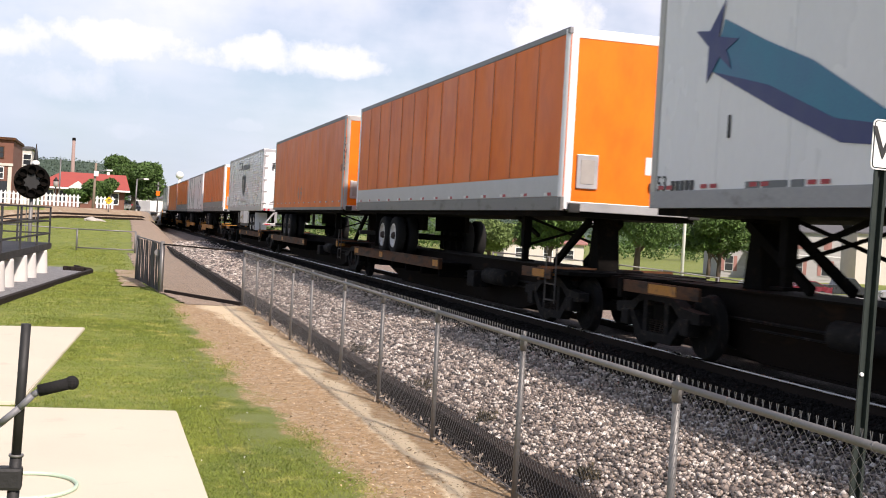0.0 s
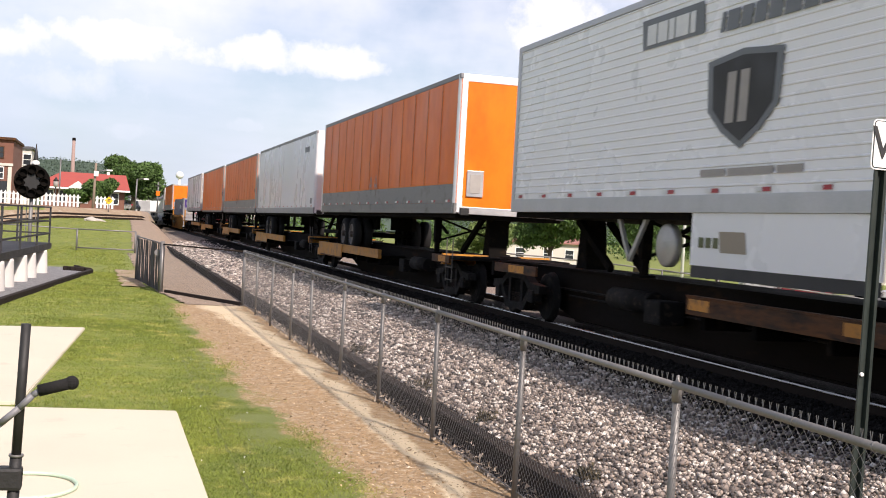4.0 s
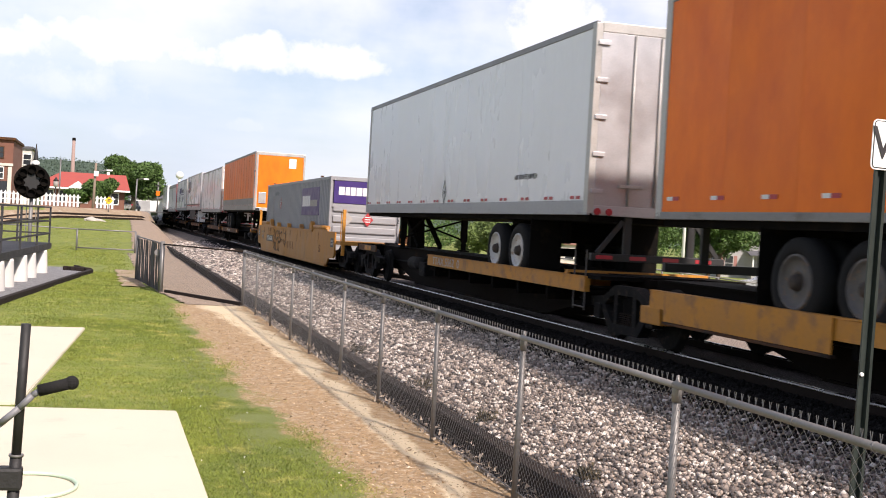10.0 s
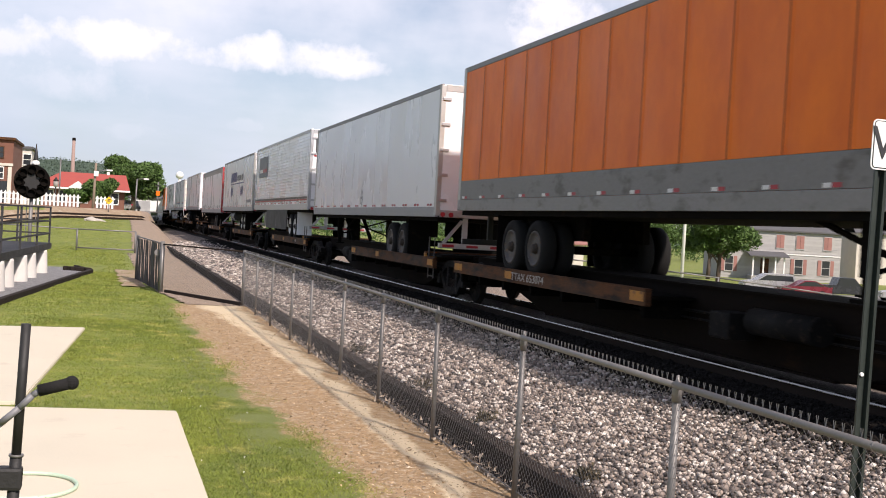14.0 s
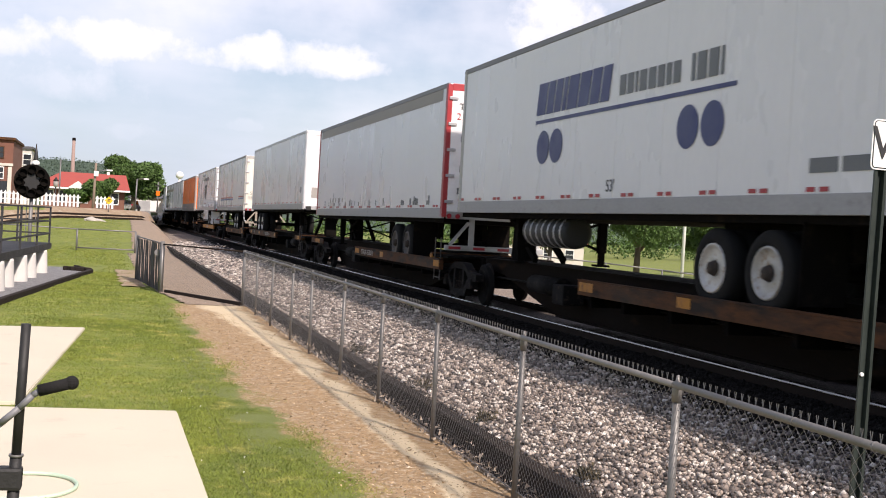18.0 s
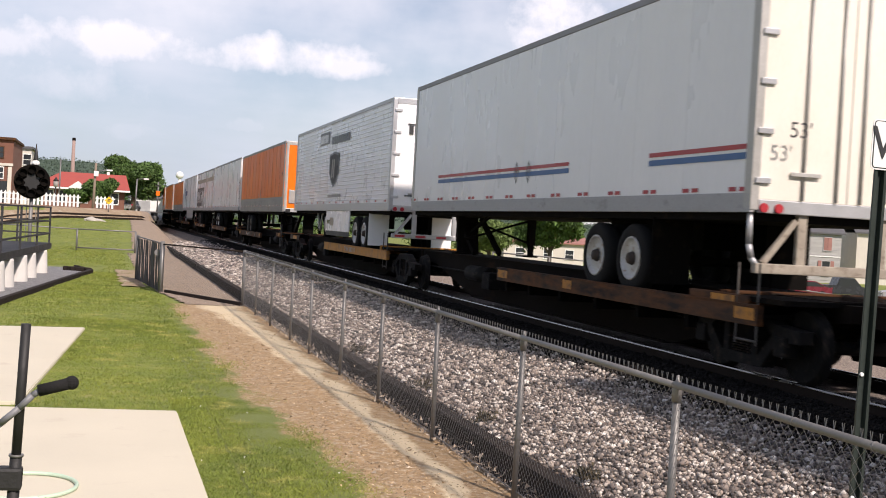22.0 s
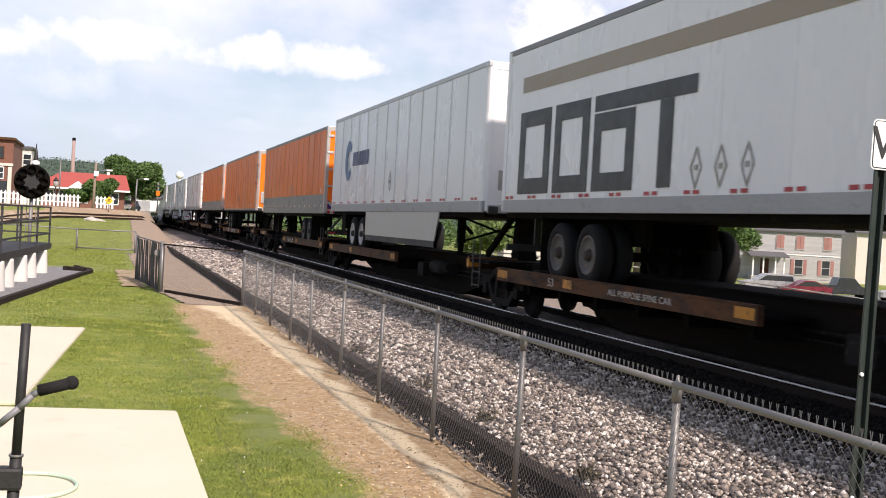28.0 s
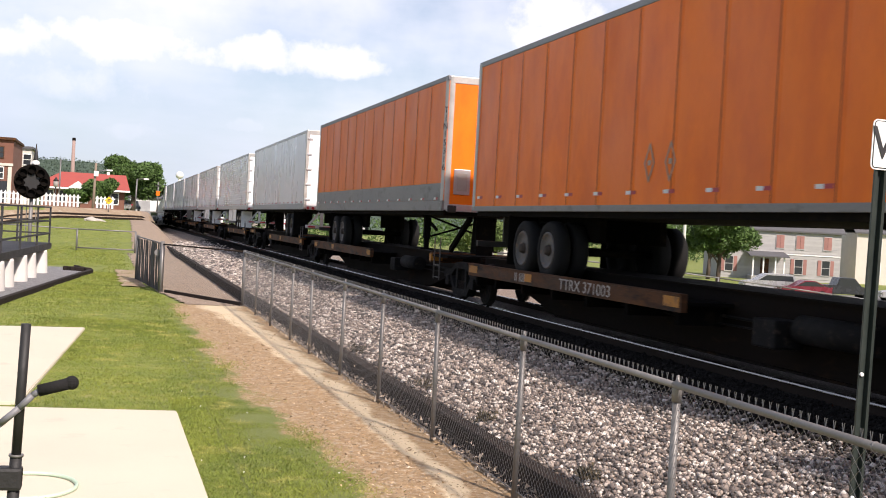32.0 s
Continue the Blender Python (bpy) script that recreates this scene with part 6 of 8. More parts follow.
def main_fence():
    f = thing("chain_link_fence", "galvanised chain-link fence with round posts along the ballast", "fence")
    ys = [1.2, 3.68, 6.17, 8.8, 11.27, 13.75, 16.13, 18.75, 20.85, 23.46, 25.9, 28.47]
    H = 1.345
    for k, y in enumerate(ys):
        def post():
            bm = B()
            rod(bm, (0, 0, -0.1), (0, 0, H - 0.02), 0.024, 14)
            lathe(bm, [(H - 0.10, 0.031), (H - 0.02, 0.031), (H + 0.01, 0.026), (H + 0.03, 0.012), (H + 0.06, 0.009)], 12, "z")
            return bm
        po = part("post", post, M_PIPE, f, at=pose(3.3 + 0.004 * (k % 3), y, 0, 0, (0.5, -0.4, 0.2)[k % 3], 0), key="fence_post")
    for a, b in zip(ys, ys[1:]):
        part("top_rail", rod(B(), (3.295, a, H), (3.295, b, H + 0.004), 0.021, 12), M_PIPE, f)
        for k in range(1, 4):
            y = a + (b - a) * k / 4
            part("tie_wire", lambda: lathe(B(), [(-0.005, 0.0235), (0.005, 0.0235)], 10, "y"), M_GALV, f, at=(3.295, y, H + 0.002), key="tie_wire")
        chain_link(f, (3.315, a, 0), (3.315, b, 0), 0.06, H + 0.005, cell=0.068)
    part("tension_wire", rod(B(), (3.31, ys[0], 0.09), (3.31, ys[-1], 0.09), 0.004, 6), M_GALV, f)
    part("end_post", rod(B(), (3.3, 28.49, -0.1), (3.3, 28.49, H + 0.05), 0.04, 14), M_PIPE, f)


def corner_fence():
    f = thing("chain_link_fence", "sagging chain-link fence panel with thick grey posts", "fence")
    H = 1.38
    A, C, D = (3.28, 28.52), (1.52, 32.57), (1.0, 38.25)
    part("post", rod(B(), (*C, -0.1), (*C, H + 0.04), 0.06, 14), M_PIPE, f, "thick grey corner post")
    part("post", rod(B(), (*D, -0.1), (*D, H + 0.08), 0.045, 12), M_PIPE, f)
    part("top_rail", rod(B(), (*A, H - 0.02), (*C, H - 0.04), 0.02, 10), M_RUST, f, "rusty top rail")
    part("top_rail", rod(B(), (*C, H - 0.02), (*D, H + 0.02), 0.02, 10), M_PIPE, f)
    chain_link(f, (*A, 0), (*C, 0), 0.05, H - 0.03, False, 0.08)
    part("latch_ring", lathe(B(), [(-0.01, 0.09), (0.01, 0.09), (0.012, 0.06), (-0.012, 0.06)], 16, "y", (C[0] - 0.12, C[1] + 0.2, 1.1)), M_PIPE, f)
    v = Vector((D[0] - C[0], D[1] - C[1], 0))
    n = 30
    rng = random.Random(8)
    for k in range(n):
        p = Vector((*C, 0)) + v * ((k + 0.5) / n)
        part("slat", lambda: box(B(), -0.006, 0.006, -0.085, 0.085, 0.03, H - 0.03, 0.003), M_SLAT, f, at=Matrix.Translation(p) @ Matrix.Rotation(math.atan2(-v.x, v.y), 4, "Z") @ Matrix.Rotation(rng.uniform(-0.05, 0.05), 4, "Y"), key="slat")
    part("bottom_board", box(B(), -0.03, 0.03, 0, 4.1, -0.02, 0.12, 0.01), M_TIMBER, f, at=Matrix.Translation((3.26, 28.45, 0)) @ Matrix.Rotation(math.atan2(1.76, 4.05), 4, "Z"))


M_SLAT = surf("weathered_dark_slat", (0.10, 0.095, 0.09), (0.055, 0.05, 0.048), 4, 0.85, 0.2, vary=0.35, stretch=(1, 1, 0.3))


def grass():
    """Mown blades over the lawn, thick near the viewer and thinner away."""
    rs = np.random.RandomState(9)
    pts = []
    for (x0, x1, y0, y1, n) in ((0.8, 2.6, 7.5, 14, 90000), (-1.2, 2.2, 13, 24, 90000), (-2.6, 1.9, 22, 42, 70000), (-6, 1.3, 42, 66, 30000), (-9, 2.5, 66, 86, 16000)):
        p = np.stack([rs.uniform(x0, x1, n), rs.uniform(y0, y1, n)], 1)
        pts.append(p)
    p = np.concatenate(pts)
    edge = np.interp(p[:, 1], [2, 9.6, 11.7, 14.8, 19, 28, 33, 38, 60], [2.5, 2.22, 2.0, 1.8, 1.68, 1.62, 1.35, 0.85, 0.9]) + 0.1 * np.sin(p[:, 1] * 2.3) + rs.normal(0, 0.12, len(p))
    on = p[:, 0] < edge
    on &= ~((p[:, 0] < 0.86) & (p[:, 1] < 12.92))
    e2 = -0.79 + (p[:, 1] - 13.85) * 0.0636
    on &= ~((p[:, 0] < e2 + 0.01) & (p[:, 1] > 13.4) & (p[:, 1] < 21.85))
    on &= ~((p[:, 0] < -0.9) & (p[:, 1] < 13.5))
    bed = (p[:, 1] - 27) / 14.5
    on &= ~((p[:, 1] > 27) & (p[:, 1] < 46) & (p[:, 0] < -2.14 + bed * 1.75))
    p = p[on]
    # bare and lush patches
    d = np.array([noise.noise((q[0] * 0.8, q[1] * 0.5, 2.0)) for q in p])
    d = np.maximum(d, -0.7)
    n = len(p)
    far = np.clip(p[:, 1] / 22, 0.6, 2.6)
    h = rs.uniform(0.010, 0.030, n) * (1 + 0.9 * d) * np.sqrt(far)
    wild = rs.uniform(0, 1, n) < 0.02
    h[wild] *= 2.4
    a = rs.uniform(0, 6.28, n)
    w = 0.006 * far * rs.uniform(0.7, 1.4, n)
    lean = rs.uniform(0.3, 1.6, n) * h
    la = rs.uniform(0, 6.28, n)
    z = np.array([height(q[0], q[1]) for q in p])
    V = np.empty((n, 3, 3), np.float32)
    z = z + np.where((p[:, 1] < 28.5) & (p[:, 0] > 1.2), 0.02, 0.0)
    V[:, 0] = np.stack([p[:, 0] - w * np.cos(a), p[:, 1] - w * np.sin(a), z], 1)
    V[:, 1] = np.stack([p[:, 0] + w * np.cos(a), p[:, 1] + w * np.sin(a), z], 1)
    V[:, 2] = np.stack([p[:, 0] + lean * np.cos(la), p[:, 1] + lean * np.sin(la), z + h], 1)
    tri_mesh("grass", V, M_BLADE, "short mown grass with lush and dry patches", "grass")


def tri_mesh(name, V, material, label, category, parent=None):
    n = len(V)
    me = bpy.data.meshes.new(name)
    me.vertices.add(n * 3)
    me.vertices.foreach_set("co", V.astype(np.float32).ravel())
    me.loops.add(n * 3)
    me.loops.foreach_set("vertex_index", np.arange(n * 3, dtype=np.int32))
    me.polygons.add(n)
    me.polygons.foreach_set("loop_start", np.arange(0, n * 3, 3, dtype=np.int32))
    me.update(calc_edges=True)
    me.materials.append(material)
    ob = new(name, me)
    if parent is not None:
        ob.parent = parent
        ob["label"] = label
        return ob
    return tagged(ob, label, category or "trees", kind="stuff")


def litter():
    """Dead leaves, weeds and clover along the foot of the fence and in the grass."""
    rs = np.random.RandomState(21)
    n = 2800
    y = rs.uniform(5, 26, n) + 0.5 * np.sin(rs.uniform(0, 40, n))
    x = 3.37 + rs.normal(0, 0.04, n)
    z = 0.02 + np.abs(rs.normal(0, 0.06, n))
    V = np.empty((n, 3, 3), np.float32)
    c = np.stack([x, y, z], 1)
    for k in range(3):
        V[:, k] = c + rs.normal(0, 0.017, (n, 3))
    tri_mesh("dead_leaves", V, M_LEAFDRY, "pale dead leaves blown against the fence", "leaves")
    n = 16000
    y, x = 5 + 21 * rs.uniform(0, 1, n) ** 1.4, 0
    x = np.interp(y, [5, 10, 20, 24], [2.7, 2.5, 2.25, 2.2]) + rs.normal(0, 0.42, n)
    c = np.stack([x, y, np.full(n, 0.033)], 1)
    on = (x > 1.9) & (x < 3.3)
    c = c[on]
    V = np.empty((len(c), 3, 3), np.float32)
    for k in range(3):
        V[:, k] = c + rs.normal(0, 0.009, (len(c), 3)) * (1, 1, 0.55) * rs.choice((0.6, 1.1, 2.2), (len(c), 1), p=(0.45, 0.4, 0.15))
    tri_mesh("gravel_bits", V, M_CLOD, "scattered clods and gravel bits on the dirt", "gravel")
    # dry weeds rooted in the stones by the timbers
    for (wx, wy, s) in ((3.72, 13.2, 0.16), (3.75, 10.9, 0.12), (3.7, 16.8, 0.13), (3.74, 8.3, 0.1)):
        c = np.array([wx, wy, 0.33]) + rs.normal(0, s * 0.45, (160, 3)) * (1, 1, 0.6)
        V = np.stack([c + rs.normal(0, 0.018, (160, 3)) for k in range(3)], 1)
        tri_mesh("weeds", V, M_WEED, "dark dry weeds between the ballast stones", "weeds")
    n = 45
    c = np.stack([rs.uniform(0.9, 2.1, n), rs.uniform(8, 20, n), np.full(n, 0.06)], 1)
    V = np.empty((n, 3, 3), np.float32)
    for k in range(3):
        V[:, k] = c + rs.normal(0, 0.008, (n, 3))
    tri_mesh("clover", V, M_SIGNW, "small white clover heads in the grass", "flowers")


def whistle_sign():
    s = thing("track_sign", "white W sign on a green steel post in the ballast", "sign", at=pose(4.073, 5.47, 0.28, 0, 1.0, 0))
    post = B()
    prism(post, [(-0.04, 0.0), (-0.022, 0.0), (-0.018, 0.03), (0.018, 0.03), (0.022, 0.0), (0.04, 0.0), (0.04, 0.006), (0.026, 0.008), (0.022, 0.038), (-0.022, 0.038), (-0.026, 0.008), (-0.04, 0.006)], "z", -0.3, 2.52)
    part("post", post, M_GREENPOST, s, "dark green channel post")
    for z in (0.55, 1.24):
        part("bolt", rod(B(), (-0.03, -0.012, z), (-0.03, 0.004, z), 0.011, 8), M_SIGNW, s, "bright bolt head")
    z0, z1, w = 2.38, 2.66, 0.26
    r = 0.03
    def outline(g):
        pts = []
        for cx, cz, a0 in ((w - r - 0.08, z1 - r, 0), (-0.08 + r, z1 - r, 90), (-0.08 + r, z0 + r, 180), (w - r - 0.08, z0 + r, 270)):
            for k in range(5):
                a = radians(a0 + k * 22.5)
                pts.append((cx + (r - g) * math.cos(a), cz + (r - g) * math.sin(a)))
        return pts
    pl = part("plate", prism(B(), outline(0), "y", -0.008, -0.004), M_SIGNW, s, "white sign plate")
    part("border", prism(B(), outline(0.008), "y", -0.0095, -0.0085), M_INK, pl, "thin black border")
    part("panel", prism(B(), outline(0.013), "y", -0.0125, -0.0100), M_SIGNW, pl)
    words("letter", "W", 0.26, M_INK, pl, Matrix.Translation((0.05, -0.015, 2.52)) @ FACE, "black letter")


def mic_stand():
    s = thing("microphone_stand", "black pole stand with a gooseneck microphone", "microphone", at=pose(-0.176, 2.12, 0.045, 0, 1.5, 0))
    part("pole", rod(rod(B(), (0, 0, 0.02), (0, 0, 1.72), 0.0105, 12), (0, 0, 1.72), (0, 0, 1.95), 0.0085, 12), M_BLACK, s)
    part("base", lathe(B(), [(0.0, 0.13), (0.02, 0.13), (0.03, 0.05), (0.04, 0.02)], 20, "z"), M_BLACK, s)
    part("clamp", box(B(), -0.03, 0.013, -0.015, 0.015, 1.66, 1.70, 0.006), M_BLACK, s)
    part("ring", lathe(B(), [(1.718, 0.0125), (1.722, 0.0125)], 12, "z"), M_PIPE, s, "silver ring")
    g = B()
    pts = [Vector((-0.06, 0.0, 1.75)), Vector((-0.03, -0.005, 1.775)), Vector((0.0, -0.012, 1.805)), Vector((0.02, -0.012, 1.828)), Vector((0.036, -0.012, 1.838))]
    for p, q in zip(pts, pts[1:]):
        rod(g, p, q, 0.006, 10)
    part("gooseneck", g, M_GREYROOF, s, "dull steel gooseneck")
    h = B()
    d = Vector((0.047, 0, 0.014))
    rod(h, pts[-1] - d * 0.15, pts[-1] + d, 0.0105, 14)
    bmesh.ops.create_uvsphere(h, u_segments=14, v_segments=8, radius=0.0125, matrix=Matrix.Translation(pts[-1] + d))
    part("windscreen", h, M_RUBBER, s, "black foam windscreen")
    part("gooseneck_foot", rod(B(), (-0.06, 0, 1.65), (-0.06, 0, 1.76), 0.008, 10), M_BLACK, s)
    part("arm", rod(B(), (-0.06, 0, 1.68), (0, 0, 1.68), 0.007, 8), M_BLACK, s)


def hose():
    bm = B()
    c = Vector((-0.52, 9.28, 0.062))
    pts = [c + Vector((0.40 * math.cos(a) - 0.0, 0.43 * math.sin(a), 0)) for a in np.linspace(-2.4, 2.2, 40)]
    for p, q in zip(pts, pts[1:]):
        rod(bm, p, q, 0.016, 8, caps=False)
    tagged(part("garden_hose", bm, M_HOSE), "pale mint garden hose curled on the concrete", "hose")


ballast_stones()
railway()
tie_wall()
main_fence()
corner_fence()
grass()
litter()
whistle_sign()
mic_stand()
hose()

# ---- beyond the lawn: deck, signal, town, houses, trees ----
M_DECK = surf("black_deck_paint", (0.03, 0.03, 0.032), (0.02, 0.02, 0.021), 2, 0.7, 0.15)
M_LENS = surf("dark_lens", (0.015, 0.015, 0.017), (0.01, 0.01, 0.011), 6, 0.2, 0.0)
M_BRICK = surf("red_brick_wall", (0.22, 0.095, 0.065), (0.165, 0.072, 0.05), 1.2, 0.85, 0.3, fine=9, vary=0.1)
M_REDROOF = surf("red_shingle_roof", (0.38, 0.078, 0.06), (0.31, 0.062, 0.05), 1.0, 0.85, 0.2, fine=6)
M_TRIM = surf("white_trim_paint", (0.78, 0.78, 0.76), (0.7, 0.7, 0.68), 2, 0.6, 0.02)
M_SIDING = surf("grey_clapboard", (0.42, 0.41, 0.40), (0.33, 0.32, 0.31), 1.0, 0.8, 0.1, vary=0.08)
M_SHUTTER = surf("faded_red_shutter", (0.34, 0.165, 0.14), (0.26, 0.12, 0.10), 2, 0.7, 0.05, vary=0.1)
M_DARKROOF = surf("dark_shingle", (0.11, 0.11, 0.115), (0.08, 0.08, 0.085), 1.2, 0.9, 0.2, fine=8)
M_PANE = surf("window_glass", (0.03, 0.035, 0.04), (0.025, 0.028, 0.032), 2, 0.08, 0.0)
M_BARK = surf("bark", (0.12, 0.09, 0.065), (0.08, 0.06, 0.045), 3, 0.95, 0.6)
M_LEAF = surf("tree_leaf", (0.082, 0.148, 0.030), (0.042, 0.09, 0.018), 0.5, 0.75, 0.0, fine=3, vary=0.4, island=True)
M_LEAF2 = surf("dark_leaf", (0.05, 0.085, 0.03), (0.032, 0.058, 0.022), 0.5, 0.8, 0.0, fine=3, vary=0.35, island=True)
M_LEAF3 = surf("willow_leaf", (0.13, 0.185, 0.05), (0.09, 0.135, 0.035), 0.5, 0.8, 0.0, fine=3, vary=0.3, island=True)
# the blue of distance haze is mixed into the hill woods' green
M_FARWOOD = surf("far_woods", (0.062, 0.095, 0.062), (0.045, 0.073, 0.05), 0.08, 0.9, 0.0, fine=1, vary=0.12, island=True)
M_CHIMNEY = surf("chimney_brick", (0.36, 0.25, 0.22), (0.27, 0.19, 0.17), 0.5, 0.9, 0.1)
M_STUCCO = surf("cream_wall", (0.62, 0.58, 0.50), (0.54, 0.50, 0.44), 1, 0.85, 0.1)
M_ROAD = surf("worn_asphalt", (0.16, 0.15, 0.145), (0.12, 0.115, 0.11), 0.6, 0.9, 0.3, fine=30)
M_CARW = surf("silver_car_paint", (0.42, 0.42, 0.42), (0.36, 0.36, 0.36), 2, 0.3, 0.0, metal=0.4)
M_CARR = surf("red_car_paint", (0.17, 0.016, 0.03), (0.14, 0.013, 0.025), 2, 0.3, 0.0)
M_CARB = surf("dark_car_paint", (0.03, 0.032, 0.038), (0.025, 0.027, 0.03), 2, 0.25, 0.0)
M_POLEWOOD = surf("weathered_pole", (0.26, 0.20, 0.15), (0.19, 0.145, 0.11), 2, 0.9, 0.2)
M_YSIGN = surf("yellow_sign", (0.78, 0.50, 0.02), (0.74, 0.46, 0.02), 3, 0.4, 0.0)
M_LAMPGLASS = surf("lamp_globe", (0.80, 0.80, 0.78), (0.75, 0.75, 0.73), 3, 0.3, 0.0)


def deck():
    d = thing("viewing_deck", "black steel deck on white concrete piers with rails", "deck")
    e0, e1 = Vector((-2.55, 29.0, 0)), Vector((-1.75, 41.3, 0))
    part("floor", prism(B(), [(e0.x, e0.y), (e1.x, e1.y), (-8.0, 41.8), (-8.0, 29.4)], "z", 0.78, 0.98), M_DECK, d, "dark deck floor")
    for y in (29.2, 30.6, 32.2, 34.8, 36.8, 39.6):
        k = (y - e0.y) / (e1.y - e0.y)
        x = e0.x + (e1.x - e0.x) * k - 0.20
        bm = B()
        lathe(bm, [(-0.02, 0.30), (0.05, 0.30), (0.70, 0.262), (0.78, 0.25)], 18, "z")
        part("pier", bm, M_WHITECONC, d, "white round concrete pier, streaked with dirt", at=(x, y, 0))
    rail_pts = [e0.lerp(e1, k) for k in (0.06, 0.14, 0.42, 0.72, 0.99)]
    for p in rail_pts:
        part("rail_post", box(B(), p.x - 0.10, p.x - 0.04, p.y - 0.03, p.y + 0.03, 0.98, 2.18), M_DECK, d)
    for z in (2.18, 1.72, 1.30):
        part("rail", beam(B(), (e0.x - 0.07, e0.y + 0.3, z), (e1.x - 0.07, e1.y - 0.1, z), 0.05, 0.05), M_DECK, d)
        part("rail", beam(B(), (-8, 41.6, z), (e1.x - 0.07, e1.y - 0.1, z), 0.05, 0.05), M_DECK, d)
    for x in (-2.9, -4.1, -5.3):
        part("rail_post", box(B(), x, x + 0.06, 41.25, 41.31, 0.98, 2.18), M_DECK, d)
    slab("ground_gravel_bed", [(-2.2, 26.6), (-1.3, 34.2), (-0.5, 41.2), (-1.0, 44.0), (-9, 45.0), (-9, 26.6)], 0.035, "grey gravel bed round the deck", M_GRAVELG, thick=0.03)
    ed = thing("timber_edging", "dark timber edging round the gravel bed", "edging")
    for (a, b) in (((-2.2, 26.6), (-1.3, 34.2)), ((-1.3, 34.25), (-0.42, 41.4)), ((-0.42, 41.45), (-1.0, 44.0))):
        part("edging_timber", beam(B(), (*a, 0.05), (*b, 0.05), 0.14, 0.16), M_TIMBER, ed)
    for k in range(7):
        part("edging_stone", box(B(), -0.09, 0.09, -0.13, 0.13, 0, 0.17, 0.03), M_TIMBER, ed, at=pose(-0.5 - 0.13 * k + 0.05 * (k % 2), 41.5 + 0.1 * k, 0.0, 0, 0, 30 * k))


def signal():
    s = thing("railway_signal", "round black colour-light signal on a grey mast", "signal", at=(-2.92, 48.8, 0))
    part("mast", rod(B(), (0, 0, -0.1), (0, 0, 2.6), 0.075, 14), M_PIPE, s, "grey mast")
    target = part("target", lathe(B(), [(-0.13, 0.66), (-0.13, 0.685), (-0.02, 0.69), (0.0, 0.30)], 36, "y", (0, 0, 3.16)), M_UNDER, s, "round black target disc")
    for k in range(8):
        a = k * math.pi / 4
        c = (0.47 * math.cos(a), 3.16 + 0.47 * math.sin(a))
        h = part("hood", lathe(B(), [(-0.14, 0.14), (-0.28, 0.145), (-0.29, 0.16), (-0.11, 0.165)], 18, "y", (c[0], 0, c[1])), M_UNDER, target, "black lamp hood")
    part("lens_cover", lathe(B(), [(-0.135, 0.12), (-0.125, 0.14), (-0.105, 0.14)], 18, "y", (0, 0, 3.16)), M_LENS, target)
    part("centre_plate", prism(B(), [((0.36 if i % 2 else 0.25) * math.cos(i * math.pi / 8 + 0.196), 3.16 + (0.36 if i % 2 else 0.25) * math.sin(i * math.pi / 8 + 0.196)) for i in range(16)], "y", -0.165, -0.1), M_BLACK, target, "dull dark centre plate")
    part("case", box(B(), -0.25, 0.25, 0.02, 0.4, 2.95, 3.45, 0.03), M_GREYROOF, s)
    part("cap_light", lathe(B(), [(3.80, 0.08), (3.84, 0.15), (3.92, 0.16), (4.02, 0.09)], 18, "z", (0.1, 0, 0)), M_TRIM, s, "white marker lamp")
    part("finial", lathe(B(), [(4.02, 0.11), (4.1, 0.085), (4.3, 0.06), (4.68, 0.012)], 14, "z", (0.1, 0, 0)), M_BLACK, s, "black pointed finial")
    part("ladder", beam(beam(B(), (-0.18, 0.3, 0), (-0.18, 0.3, 3.0), 0.03, 0.03), (0.18, 0.3, 0), (0.18, 0.3, 3.0), 0.03, 0.03), M_PIPE, s)


def pipe_fence():
    f = thing("pipe_fence", "galvanised two-rail pipe fence across the lawn", "fence")
    for x, y in ((-1.43, 62.9), (1.5, 62.1), (-4.4, 63.8), (-7.4, 64.7)):
        part("post", rod(B(), (x, y, height(x, y) - 0.1), (x, y, height(x, y) + 1.15), 0.05, 10), M_PIPE, f)
    for z in (1.12, 0.16):
        part("rail", rod(B(), (-1.43, 62.9, z), (1.5, 62.1, z + 0.02), 0.035, 10), M_PIPE, f)
    part("rail", rod(B(), (-8, 64.8, 1.2), (-1.43, 62.9, 1.12), 0.035, 10), M_PIPE, f)


def leaves(parent, lobes, n, size, material, seed, name="crown"):
    """A crown of many small leaf clumps scattered in uneven lobes (x, y, z, rx, ry, rz)."""
    rs = np.random.RandomState(seed)
    tot = sum(l[3] * l[5] for l in lobes)
    out = []
    for (x, y, z, rx, ry, rz) in lobes:
        k = int(n * rx * rz / tot)
        d = rs.normal(0, 1, (k, 3))
        d /= np.linalg.norm(d, axis=1)[:, None]
        r = rs.uniform(0.35, 1.0, k) ** 0.45
        wob = np.array([1 + 0.28 * noise.noise((q[0] * 2.2 + seed, q[1] * 2.2, q[2] * 2.2)) for q in d])
        c = np.array([x, y, z]) + d * (r * wob)[:, None] * np.array([rx, ry, rz])
        V = np.empty((k, 3, 3))
        for j in range(3):
            V[:, j] = c + rs.normal(0, size, (k, 3))
        out.append(V)
    return tri_mesh(name, np.concatenate(out), material, "leafy crown", "", parent)


